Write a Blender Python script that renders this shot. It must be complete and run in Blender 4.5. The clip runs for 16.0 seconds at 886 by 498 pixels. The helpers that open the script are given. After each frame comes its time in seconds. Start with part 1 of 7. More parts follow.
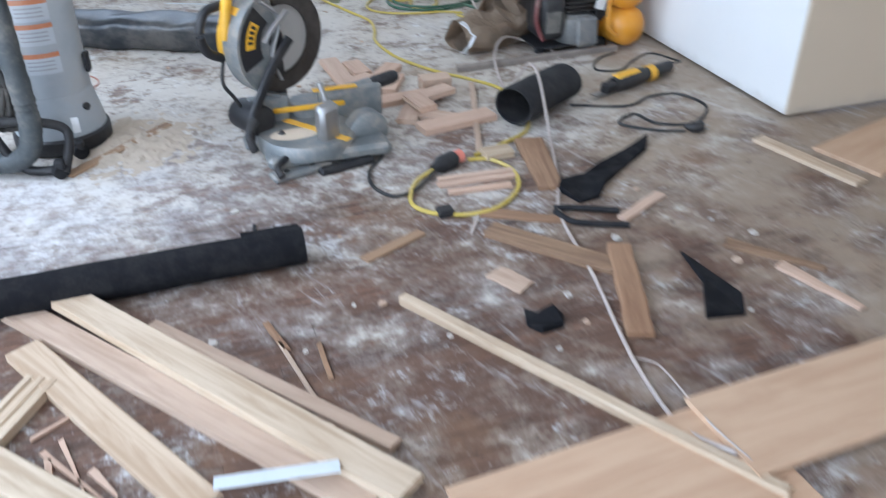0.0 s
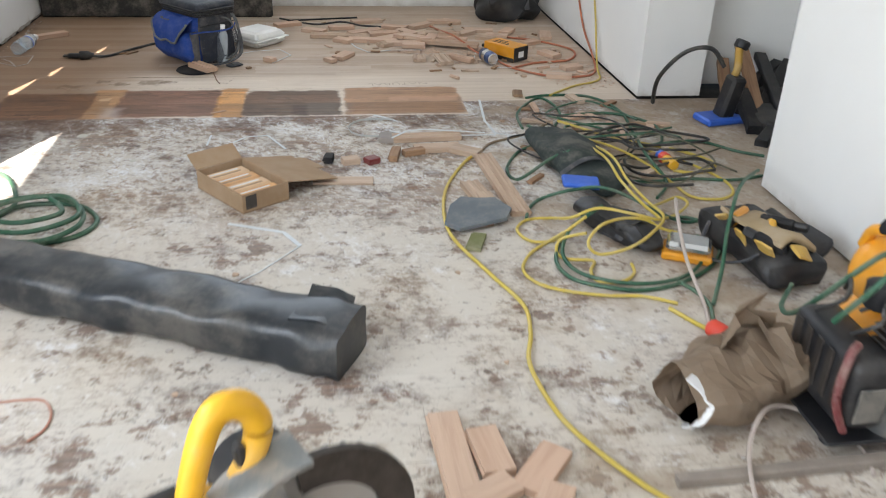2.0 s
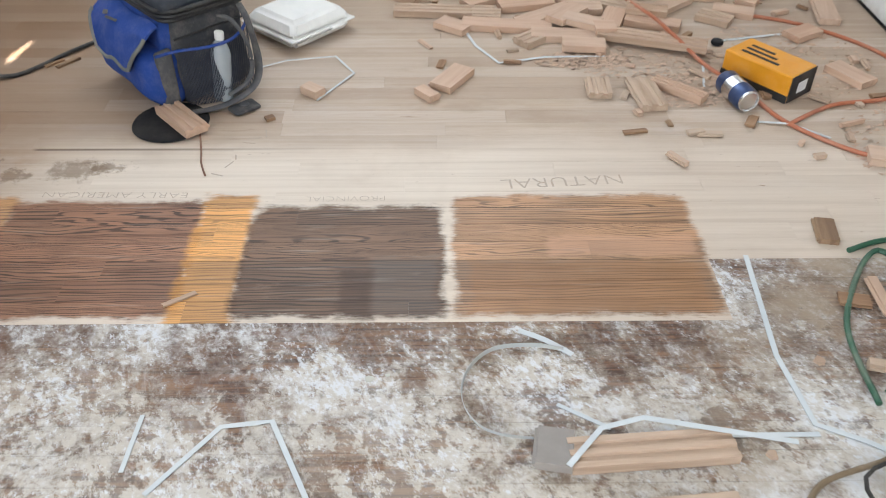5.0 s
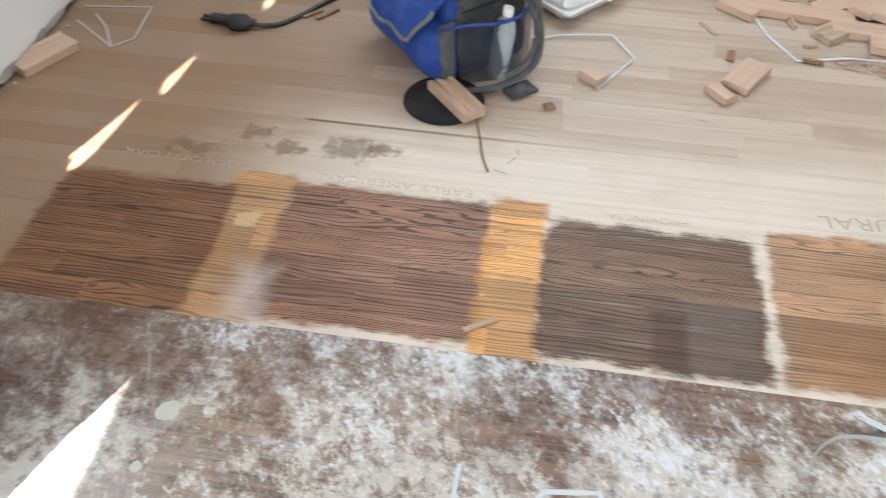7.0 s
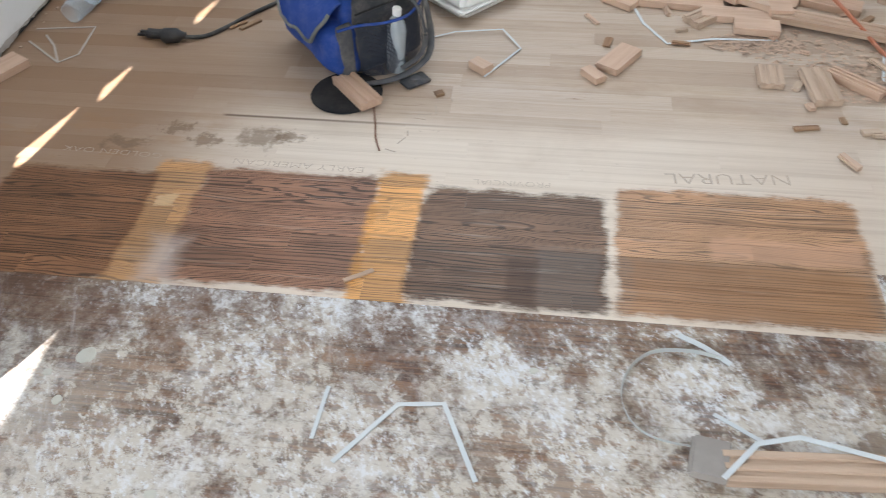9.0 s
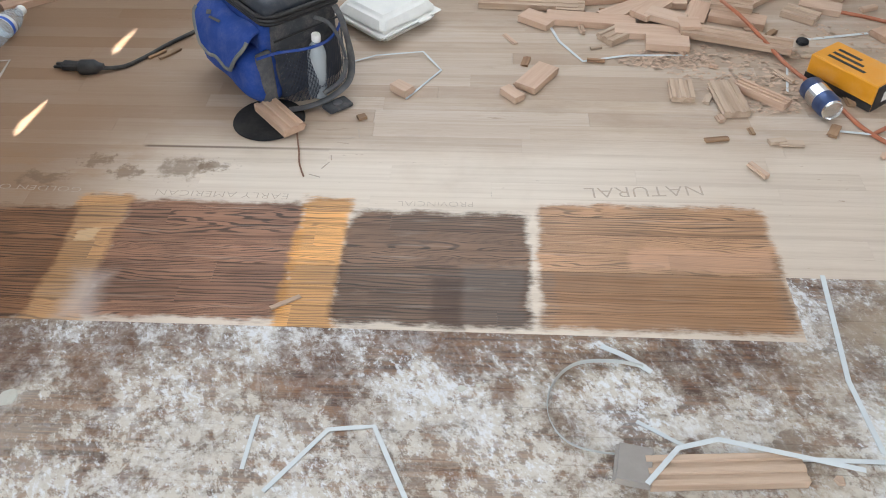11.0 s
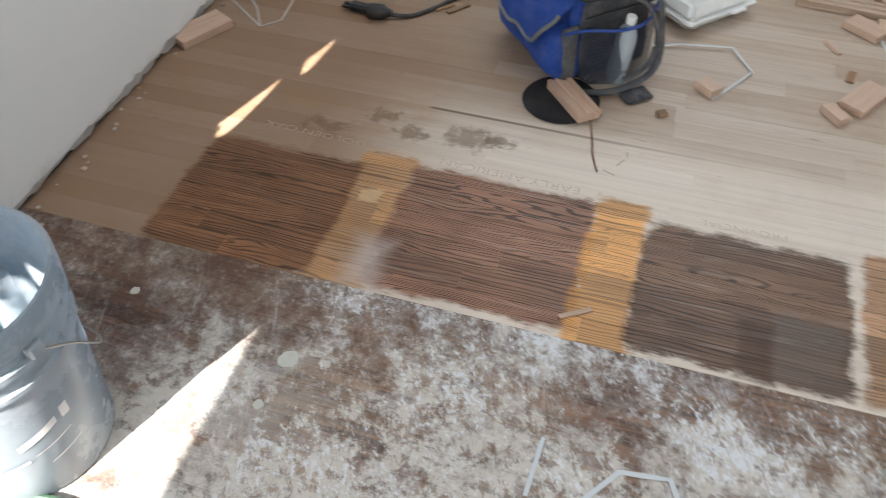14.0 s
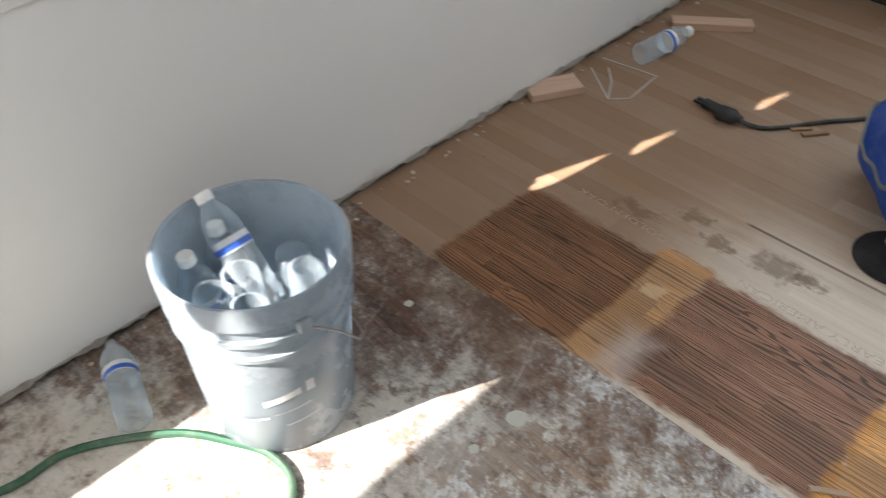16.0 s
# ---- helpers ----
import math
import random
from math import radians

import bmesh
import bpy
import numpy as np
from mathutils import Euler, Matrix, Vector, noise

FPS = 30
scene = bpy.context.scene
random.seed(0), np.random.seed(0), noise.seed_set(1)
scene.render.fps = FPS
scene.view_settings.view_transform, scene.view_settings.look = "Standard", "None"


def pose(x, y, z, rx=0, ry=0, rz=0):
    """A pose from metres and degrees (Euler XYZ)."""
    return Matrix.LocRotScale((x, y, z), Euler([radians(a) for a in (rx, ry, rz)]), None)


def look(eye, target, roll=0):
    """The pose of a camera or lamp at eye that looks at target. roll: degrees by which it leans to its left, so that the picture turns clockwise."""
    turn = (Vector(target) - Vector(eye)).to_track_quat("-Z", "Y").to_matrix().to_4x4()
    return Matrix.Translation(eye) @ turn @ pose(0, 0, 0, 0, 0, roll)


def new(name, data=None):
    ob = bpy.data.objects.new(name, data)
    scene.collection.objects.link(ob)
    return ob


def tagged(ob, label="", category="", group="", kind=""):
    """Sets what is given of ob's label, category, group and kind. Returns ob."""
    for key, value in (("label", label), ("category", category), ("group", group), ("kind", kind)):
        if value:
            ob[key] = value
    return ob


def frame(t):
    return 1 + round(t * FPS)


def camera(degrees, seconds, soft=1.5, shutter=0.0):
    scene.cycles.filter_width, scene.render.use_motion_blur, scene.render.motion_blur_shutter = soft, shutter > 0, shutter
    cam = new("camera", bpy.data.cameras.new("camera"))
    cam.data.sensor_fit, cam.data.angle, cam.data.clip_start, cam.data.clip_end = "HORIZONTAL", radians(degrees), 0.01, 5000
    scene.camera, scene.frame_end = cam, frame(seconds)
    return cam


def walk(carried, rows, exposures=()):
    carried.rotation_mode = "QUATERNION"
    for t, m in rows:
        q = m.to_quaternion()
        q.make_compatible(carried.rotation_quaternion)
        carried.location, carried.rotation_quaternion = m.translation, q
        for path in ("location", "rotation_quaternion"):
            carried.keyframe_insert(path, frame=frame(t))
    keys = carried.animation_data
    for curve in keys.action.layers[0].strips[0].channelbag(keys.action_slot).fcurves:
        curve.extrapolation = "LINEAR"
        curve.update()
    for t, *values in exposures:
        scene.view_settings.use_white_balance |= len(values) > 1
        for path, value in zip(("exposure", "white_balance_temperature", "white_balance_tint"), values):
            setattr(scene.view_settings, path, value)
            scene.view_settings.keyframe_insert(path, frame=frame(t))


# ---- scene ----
cam = camera(55.3, 16.0, soft=0.95, shutter=0.45)
PATH = [
    (0, (1.403, 2.318, 1.075), (1.951, 3.915, 0.003), 0.0),
    (0.5, (1.453, 2.661, 1.084), (1.888, 4.325, 0.064), 1.1),
    (1, (1.504, 3.05, 1.14), (1.985, 4.73, 0.168), -1.1),
    (1.5, (1.688, 3.494, 1.125), (1.997, 5.234, 0.19), 0.7),
    (2, (1.753, 3.876, 1.116), (2.014, 5.631, 0.193), 1.9),
    (2.5, (1.83, 4.235, 1.11), (2.271, 5.928, 0.14), 1.1),
    (3, (1.942, 4.653, 1.094), (2.093, 6.375, 0.089), 1.2),
    (3.5, (1.906, 5.005, 1.075), (1.94, 6.711, 0.032), 1.9),
    (3.7, (1.867, 5.21, 1.07), (1.892, 6.928, 0.046), 0.0),
    (5.8, (1.665, 6.277, 1.109), (1.72, 7.676, -0.319), 1.8),
    (6, (1.602, 6.295, 1.129), (1.663, 7.681, -0.311), 2.5),
    (6.5, (1.467, 6.331, 1.145), (1.457, 7.708, -0.305), 2.6),
    (7, (1.376, 6.331, 1.148), (1.188, 7.703, -0.295), 1.3),
    (7.5, (1.349, 6.326, 1.152), (1.05, 7.676, -0.292), -0.4),
    (8, (1.394, 6.269, 1.198), (1.057, 7.619, -0.239), -2.3),
    (8.5, (1.537, 6.183, 1.232), (1.228, 7.55, -0.195), -2.7),
    (9, (1.679, 6.12, 1.232), (1.448, 7.522, -0.176), -2.5),
    (9.5, (1.716, 6.091, 1.25), (1.532, 7.526, -0.13), -3.3),
    (9.7, (1.731, 6.09, 1.25), (1.565, 7.538, -0.12), -3.6),
    (11.8, (1.662, 6.168, 1.256), (1.589, 7.591, -0.148), -0.3),
    (12, (1.622, 6.185, 1.255), (1.534, 7.601, -0.155), -0.2),
    (12.5, (1.544, 6.204, 1.26), (1.396, 7.604, -0.16), -0.8),
    (13, (1.479, 6.216, 1.246), (1.261, 7.587, -0.193), -0.7),
    (13.5, (1.408, 6.225, 1.239), (1.115, 7.562, -0.22), -0.2),
    (14, (1.38, 6.244, 1.239), (0.97, 7.539, -0.229), -0.2),
    (14.5, (1.415, 6.305, 1.237), (0.791, 7.522, -0.222), -0.8),
    (15, (1.457, 6.345, 1.243), (0.635, 7.473, -0.189), -1.2),
    (15.5, (1.457, 6.339, 1.233), (0.51, 7.417, -0.159), -1.3),
    (16, (1.413, 6.271, 1.256), (0.361, 7.299, -0.099), -0.8),
]
EXPOSURES = [(0.0, 2.04, 5600, 10), (0.5, 1.66, 5950, 10), (1.0, 1.80, 6400, 10), (1.5, 2.26, 6600, 10), (2.5, 2.36, 6550, 10), (3.0, 2.56, 6650, 10), (6.0, 2.76, 6400, 10), (7.0, 2.81, 6400, 10), (8.0, 2.91, 6350, 10), (8.5, 2.76, 6350, 10), (9.0, 2.61, 6350, 10), (12.5, 2.71, 6400, 10), (13.5, 2.44, 6350, 10), (14.0, 2.31, 6400, 10), (14.5, 2.16, 6450, 10), (15.0, 2.01, 6500, 10), (16.0, 2.06, 6600, 10)]
walk(cam, [(t, look(eye, target, roll)) for t, eye, target, roll in PATH], EXPOSURES)

# ---- light ----
SUN_DIR = Vector((0.301, 0.954, -math.tan(radians(40)))).normalized()
world = bpy.data.worlds.new("sky")
scene.world = world
world.use_nodes = True
wn = world.node_tree
sky = wn.nodes.new("ShaderNodeTexSky")
sky.sky_type, sky.sun_disc = "NISHITA", False
sky.sun_elevation, sky.sun_rotation = radians(40), math.atan2(-SUN_DIR.x, -SUN_DIR.y)
wn.links.new(sky.outputs[0], wn.nodes["Background"].inputs[0])
wn.nodes["Background"].inputs[1].default_value = 0.05
sun = new("sun", bpy.data.lights.new("sun", "SUN"))
sun.data.energy, sun.data.angle, sun.data.color = 5.0, radians(0.5), (1.0, 0.97, 0.92)
sun.matrix_world = look((0, 0, 6), Vector((0, 0, 6)) + SUN_DIR)


def window_light(x, y, z, wide, high, power, yaw, colour=(0.84, 0.92, 1.0)):
    lamp = new("window_light", bpy.data.lights.new("window_light", "AREA"))
    lamp.data.shape, lamp.data.size, lamp.data.size_y = "RECTANGLE", wide, high
    lamp.data.energy, lamp.data.color = power, colour
    lamp.matrix_world = pose(x, y, z, 90, 0, yaw)
    return lamp


# daylight through the glass door and the windows
window_light(0.13, 2.2, 1.07, 3.3, 2.0, 21, -90)
window_light(0.15, 4.75, 1.35, 1.05, 1.2, 10.0, -90)
window_light(1.7, -1.94, 1.4, 2.4, 1.5, 5, 0)
window_light(1.5, 9.20, 1.75, 1.9, 1.0, 5.5, 180)


# ---- materials ----
class Nodes:
    """Small node-graph helper around one material."""

    def __init__(self, name, rough=0.6, metal=0.0, spec=0.5):
        self.mat = bpy.data.materials.new(name)
        self.mat.use_nodes = True
        self.t = self.mat.node_tree
        self.b = self.t.nodes["Principled BSDF"]
        self.b.inputs["Roughness"].default_value = rough
        self.b.inputs["Metallic"].default_value = metal
        self.b.inputs["Specular IOR Level"].default_value = spec

    def put(self, socket, v):
        if isinstance(v, (int, float)):
            socket.default_value = v
        elif isinstance(v, (tuple, list)):
            socket.default_value = (*v, 1.0) if len(v) == 3 and socket.type == "RGBA" else v
        else:
            self.t.links.new(v, socket)

    def m(self, op, a, b=0.0, c=0.0):
        n = self.t.nodes.new("ShaderNodeMath")
        n.operation = op
        for s, v in zip(n.inputs, (a, b, c)):
            self.put(s, v)
        return n.outputs[0]

    def xyz(self, world_space=True):
        if world_space:
            p = self.t.nodes.new("ShaderNodeNewGeometry").outputs["Position"]
        else:
            p = self.t.nodes.new("ShaderNodeTexCoord").outputs["Object"]
        s = self.t.nodes.new("ShaderNodeSeparateXYZ")
        self.t.links.new(p, s.inputs[0])
        return p, s.outputs[0], s.outputs[1], s.outputs[2]

    def vec(self, x, y, z):
        n = self.t.nodes.new("ShaderNodeCombineXYZ")
        for s, v in zip(n.inputs, (x, y, z)):
            self.put(s, v)
        return n.outputs[0]

    def noise(self, p, scale, detail=4.0, rough=0.6, dist=0.0):
        n = self.t.nodes.new("ShaderNodeTexNoise")
        self.put(n.inputs["Vector"], p)
        self.put(n.inputs["Scale"], scale)
        n.inputs["Detail"].default_value, n.inputs["Roughness"].default_value = detail, rough
        n.inputs["Distortion"].default_value = dist
        return n.outputs["Fac"]

    def step(self, v, lo, hi, a=0.0, b=1.0):
        n = self.t.nodes.new("ShaderNodeMapRange")
        n.interpolation_type = "SMOOTHSTEP"
        for s, q in zip(n.inputs, (v, lo, hi, a, b)):
            self.put(s, q)
        return n.outputs[0]

    def mix(self, f, a, b, kind="MIX"):
        n = self.t.nodes.new("ShaderNodeMix")
        n.data_type, n.blend_type = "RGBA", kind
        self.put(n.inputs[0], f)
        self.put(n.inputs[6], a)
        self.put(n.inputs[7], b)
        return n.outputs[2]

    def random(self):
        return self.t.nodes.new("ShaderNodeObjectInfo").outputs["Random"]

    def island(self):
        return self.t.nodes.new("ShaderNodeNewGeometry").outputs["Random Per Island"]

    def bump(self, h, strength=0.3, dist=0.002):
        n = self.t.nodes.new("ShaderNodeBump")
        n.inputs["Strength"].default_value, n.inputs["Distance"].default_value = strength, dist
        self.put(n.inputs["Height"], h)
        self.t.links.new(n.outputs[0], self.b.inputs["Normal"])

    def done(self, colour, rough=None):
        self.put(self.b.inputs["Base Color"], colour)
        if rough is not None:
            self.put(self.b.inputs["Roughness"], rough)
        return self.mat


def plain(name, colour, rough=0.6, metal=0.0, dirt=0.35, dirt_colour=(0.42, 0.37, 0.31), scale=9.0, bump=0.15, spec=0.5):
    """A painted, plastic or metal surface with dust and fine grain."""
    g = Nodes(name, rough, metal, spec)
    p, x, y, z = g.xyz()
    n = g.noise(p, scale, 5, 0.65)
    fine = g.noise(p, scale * 9, 3, 0.6)
    f = g.m("MULTIPLY", g.step(g.m("ADD", n, g.m("MULTIPLY", fine, 0.25)), 0.52, 0.85), dirt)
    c = g.mix(f, colour, dirt_colour)
    c = g.mix(g.step(n, 0.3, 0.6, 0.25, 0.0), c, tuple(v * 0.55 for v in colour))
    g.bump(fine, bump, 0.001)
    return g.done(c, g.m("ADD", rough, g.m("MULTIPLY", f, 0.3)))


def wood(name, light, dark, vary=0.25, axis_scale=(3.0, 40.0, 40.0), rough=0.65):
    """Loose sawn timber, grain along the object's own x axis."""
    g = Nodes(name, rough, 0, 0.3)
    p, x, y, z = g.xyz(False)
    r = g.random()
    off = g.m("MULTIPLY", r, 37.0)
    q = g.vec(g.m("ADD", g.m("MULTIPLY", x, axis_scale[0]), off), g.m("MULTIPLY", y, axis_scale[1]), g.m("MULTIPLY", z, axis_scale[2]))
    grain = g.noise(q, 1.0, 5, 0.65, 0.6)
    blot = g.noise(p, 6.0, 3)
    c = g.mix(g.step(grain, 0.38, 0.68), light, dark)
    c = g.mix(g.m("MULTIPLY", g.step(blot, 0.5, 0.75), 0.3), c, dark)
    c = g.mix(g.m("MULTIPLY", r, vary), c, (light[0] * 0.95, light[1] * 0.62, light[2] * 0.46))
    g.bump(grain, 0.25, 0.001)
    return g.done(c)


def old_floor_material(name, per_object):
    g = Nodes(name, 0.75, 0, 0.25)
    p, x, y, z = g.xyz()
    r = g.random() if per_object else g.island()
    q = g.vec(g.m("ADD", g.m("MULTIPLY", x, 4.0), g.m("MULTIPLY", r, 31.0)), g.m("MULTIPLY", y, 90.0), 0.0)
    grain = g.noise(q, 1.0, 4, 0.7, 0.8)
    c = g.mix(g.step(grain, 0.3, 0.7), (0.14, 0.08, 0.056), (0.05, 0.03, 0.022))
    c = g.mix(g.m("MULTIPLY", r, 0.55), c, (0.18, 0.105, 0.07))
    worn = g.step(g.noise(p, 2.3, 6, 0.62), 0.52, 0.66)
    c = g.mix(g.m("MULTIPLY", worn, 0.5), c, (0.24, 0.14, 0.08))
    # plaster dust: a soft tan-grey veil, thin where boots have rubbed it, with white scuffs and flecks
    big = g.noise(p, 0.9, 3, 0.55)
    # dust mask also carries the pail corner's shade and the brighter sun patch
    room = g.m("MULTIPLY", g.m("MULTIPLY", g.step(y, 3.7, 5.0, 0.0, 1.0), g.step(y, 7.2, 6.9, 0.3, 1.0)), g.step(g.m("ADD", g.m("ADD", x, g.m("MULTIPLY", big, 0.5)), g.m("MULTIPLY", g.m("SUBTRACT", 6.95, y), 0.9)), 0.66, 1.05))
    skew = g.vec(g.m("ADD", x, g.m("MULTIPLY", y, 0.35)), g.m("MULTIPLY", y, 0.8), 0.0)
    f1 = g.noise(skew, 5.2, 9, 0.66, 0.1)
    f2 = g.noise(p, 19.0, 9, 0.74, 0.0)
    fine = g.noise(p, 85.0, 4, 0.7)
    streak = g.noise(g.vec(g.m("MULTIPLY", x, 22.0), g.m("MULTIPLY", y, 130.0), 0.0), 1.0, 4, 0.7)
    dust = g.m("ADD", g.m("ADD", g.m("MULTIPLY", f1, 0.50), g.m("MULTIPLY", f2, 0.36)), g.m("ADD", g.m("MULTIPLY", fine, 0.14), g.m("MULTIPLY", g.m("ADD", room, -0.5), 0.15)))
    warm = g.mix(g.step(g.noise(p, 1.7, 4, 0.6), 0.38, 0.62), (0.44, 0.375, 0.30), (0.42, 0.385, 0.36))
    veil = g.m("MULTIPLY", g.step(dust, 0.375, 0.555), g.step(streak, 0.25, 0.65, 0.95, 0.62))
    c = g.mix(g.m("MULTIPLY", veil, 0.92), c, warm)
    cream = g.m("MULTIPLY", g.step(g.m("ADD", dust, g.m("MULTIPLY", f2, 0.15)), 0.54, 0.68), 0.72)
    c = g.mix(cream, c, (0.65, 0.61, 0.54))
    # cold white scuffs, in ragged clusters
    chunk = g.noise(skew, 24.0, 10, 0.78, 0.0)
    cluster = g.noise(p, 3.1, 5, 0.6)
    spat = g.step(g.m("ADD", g.m("MULTIPLY", chunk, 0.55), g.m("ADD", g.m("MULTIPLY", cluster, 0.38), g.m("MULTIPLY", fine, 0.12))), g.step(y, 5.9, 6.5, 0.56, 0.53), g.step(y, 5.9, 6.5, 0.66, 0.64))
    spat = g.m("MULTIPLY", spat, g.m("MAXIMUM", g.step(y, 6.4, 6.1), g.step(g.m("ADD", x, g.m("MULTIPLY", f1, 0.5)), 0.95, 1.2, 0.3, 1.0)))
    c = g.mix(g.m("MULTIPLY", spat, 0.78), c, (0.72, 0.725, 0.73))
    bare = g.step(g.m("ADD", g.m("MULTIPLY", g.noise(p, 14.0, 9, 0.74, 0.0), 0.65), g.m("MULTIPLY", g.noise(p, 3.7, 4, 0.6), 0.35)), 0.475, 0.42)
    c = g.mix(g.m("MULTIPLY", bare, 0.74), c, g.mix(g.step(grain, 0.35, 0.65), (0.215, 0.118, 0.076), (0.065, 0.037, 0.028)))
    near = g.m("MULTIPLY", g.step(y, 5.9, 6.6), g.step(g.m("ADD", x, g.m("MULTIPLY", f1, 0.5)), 0.95, 1.2, 0.2, 1.0))
    fleck = g.step(g.m("ADD", g.m("MULTIPLY", g.noise(skew, 78.0, 6, 0.76, 0.0), 0.62), g.m("MULTIPLY", f1, 0.38)), 0.53, 0.575)
    c = g.mix(g.m("MULTIPLY", g.m("MULTIPLY", fleck, near), 0.74), c, (0.71, 0.735, 0.77))
    rubbed = g.step(g.m("ADD", g.m("MULTIPLY", g.noise(skew, 36.0, 8, 0.78, 0.0), 0.6), g.m("MULTIPLY", cluster, 0.4)), 0.495, 0.455)
    c = g.mix(g.m("MULTIPLY", g.m("MULTIPLY", rubbed, near), 0.66), c, g.mix(g.step(grain, 0.35, 0.65), (0.27, 0.145, 0.078), (0.085, 0.046, 0.030)))
    # tan sawdust, thickest beside the wall stub, tint darkened for the shade there
    saw = g.step(g.m("ADD", g.noise(p, 4.1, 6, 0.62), g.m("MULTIPLY", g.m("SUBTRACT", x, 2.35), 0.22)), 0.48, 0.70)
    c = g.mix(g.m("MULTIPLY", saw, 0.82), c, (0.34, 0.265, 0.195))
    # long drags of white dust
    drag = g.noise(g.vec(g.m("ADD", g.m("MULTIPLY", x, 16.0), g.m("MULTIPLY", y, 5.0)), g.m("MULTIPLY", y, 3.4), 0.0), 1.0, 7, 0.72, 1.2)
    c = g.mix(g.m("MULTIPLY", g.step(drag, 0.56, 0.76), 0.50), c, (0.64, 0.63, 0.63))
    # soft heaps of white dust, powdery at the rim
    powder = g.step(g.m("ADD", g.m("MULTIPLY", g.noise(g.vec(g.m("MULTIPLY", x, 1.5), y, 6.0), 5.5, 8, 0.66), 0.8), g.m("MULTIPLY", fine, 0.2)), 0.52, 0.68)
    c = g.mix(g.m("MULTIPLY", powder, g.m("MULTIPLY", near, 0.46)), c, (0.68, 0.685, 0.69))
    # white plaster dust plus painted window glare, where the saw and the extractor stand
    white = g.m("MULTIPLY", g.m("MULTIPLY", g.step(g.m("ADD", x, g.m("MULTIPLY", f1, 0.9)), 2.15, 1.35), g.step(y, 3.85, 4.35)), g.step(g.m("ADD", y, big), 5.6, 5.0))
    c = g.mix(g.m("MULTIPLY", white, g.step(f2, 0.36, 0.60, 0.25, 0.68)), c, (0.68, 0.685, 0.695))
    # dirt in the joints
    rows = g.m("ABSOLUTE", g.m("SUBTRACT", g.m("FRACT", g.m("DIVIDE", g.m("SUBTRACT", y, 7.19), 0.0575)), 0.5))
    c = g.mix(g.m("MULTIPLY", g.step(rows, 0.475, 0.495), g.step(f1, 0.60, 0.42, 0.0, 0.26)), c, (0.06, 0.038, 0.028))
    # dark wet-looking spots
    spot = g.step(g.noise(p, 31.0, 4, 0.65), 0.60, 0.68)
    c = g.mix(g.m("MULTIPLY", spot, 0.4), c, (0.05, 0.035, 0.03))
    g.bump(g.m("ADD", g.m("MULTIPLY", spat, 0.8), g.m("MULTIPLY", fine, 0.5)), 0.45, 0.002)
    return g.done(c, g.m("SUBTRACT", 0.72, g.m("MULTIPLY", grain, 0.18)))


# stain trials brushed on the sanded oak: x0, x1, y0, y1, colour, strength, depth of the veins
STAINS = [
    (0.775, 0.915, 7.17, 7.585, (0.36, 0.175, 0.058), 0.78, 0.70),
    (0.43, 0.80, 7.185, 7.535, (0.185, 0.086, 0.040), 0.96, 0.88),
    (0.900, 1.318, 7.205, 7.565, (0.195, 0.095, 0.056), 0.96, 0.90),
    (1.298, 1.42, 7.16, 7.585, (0.47, 0.225, 0.062), 0.90, 0.62),
    (1.408, 1.814, 7.205, 7.545, (0.118, 0.064, 0.036), 0.96, 0.94),
    (1.828, 2.335, 7.205, 7.580, (0.285, 0.150, 0.074), 0.90, 0.76),
]


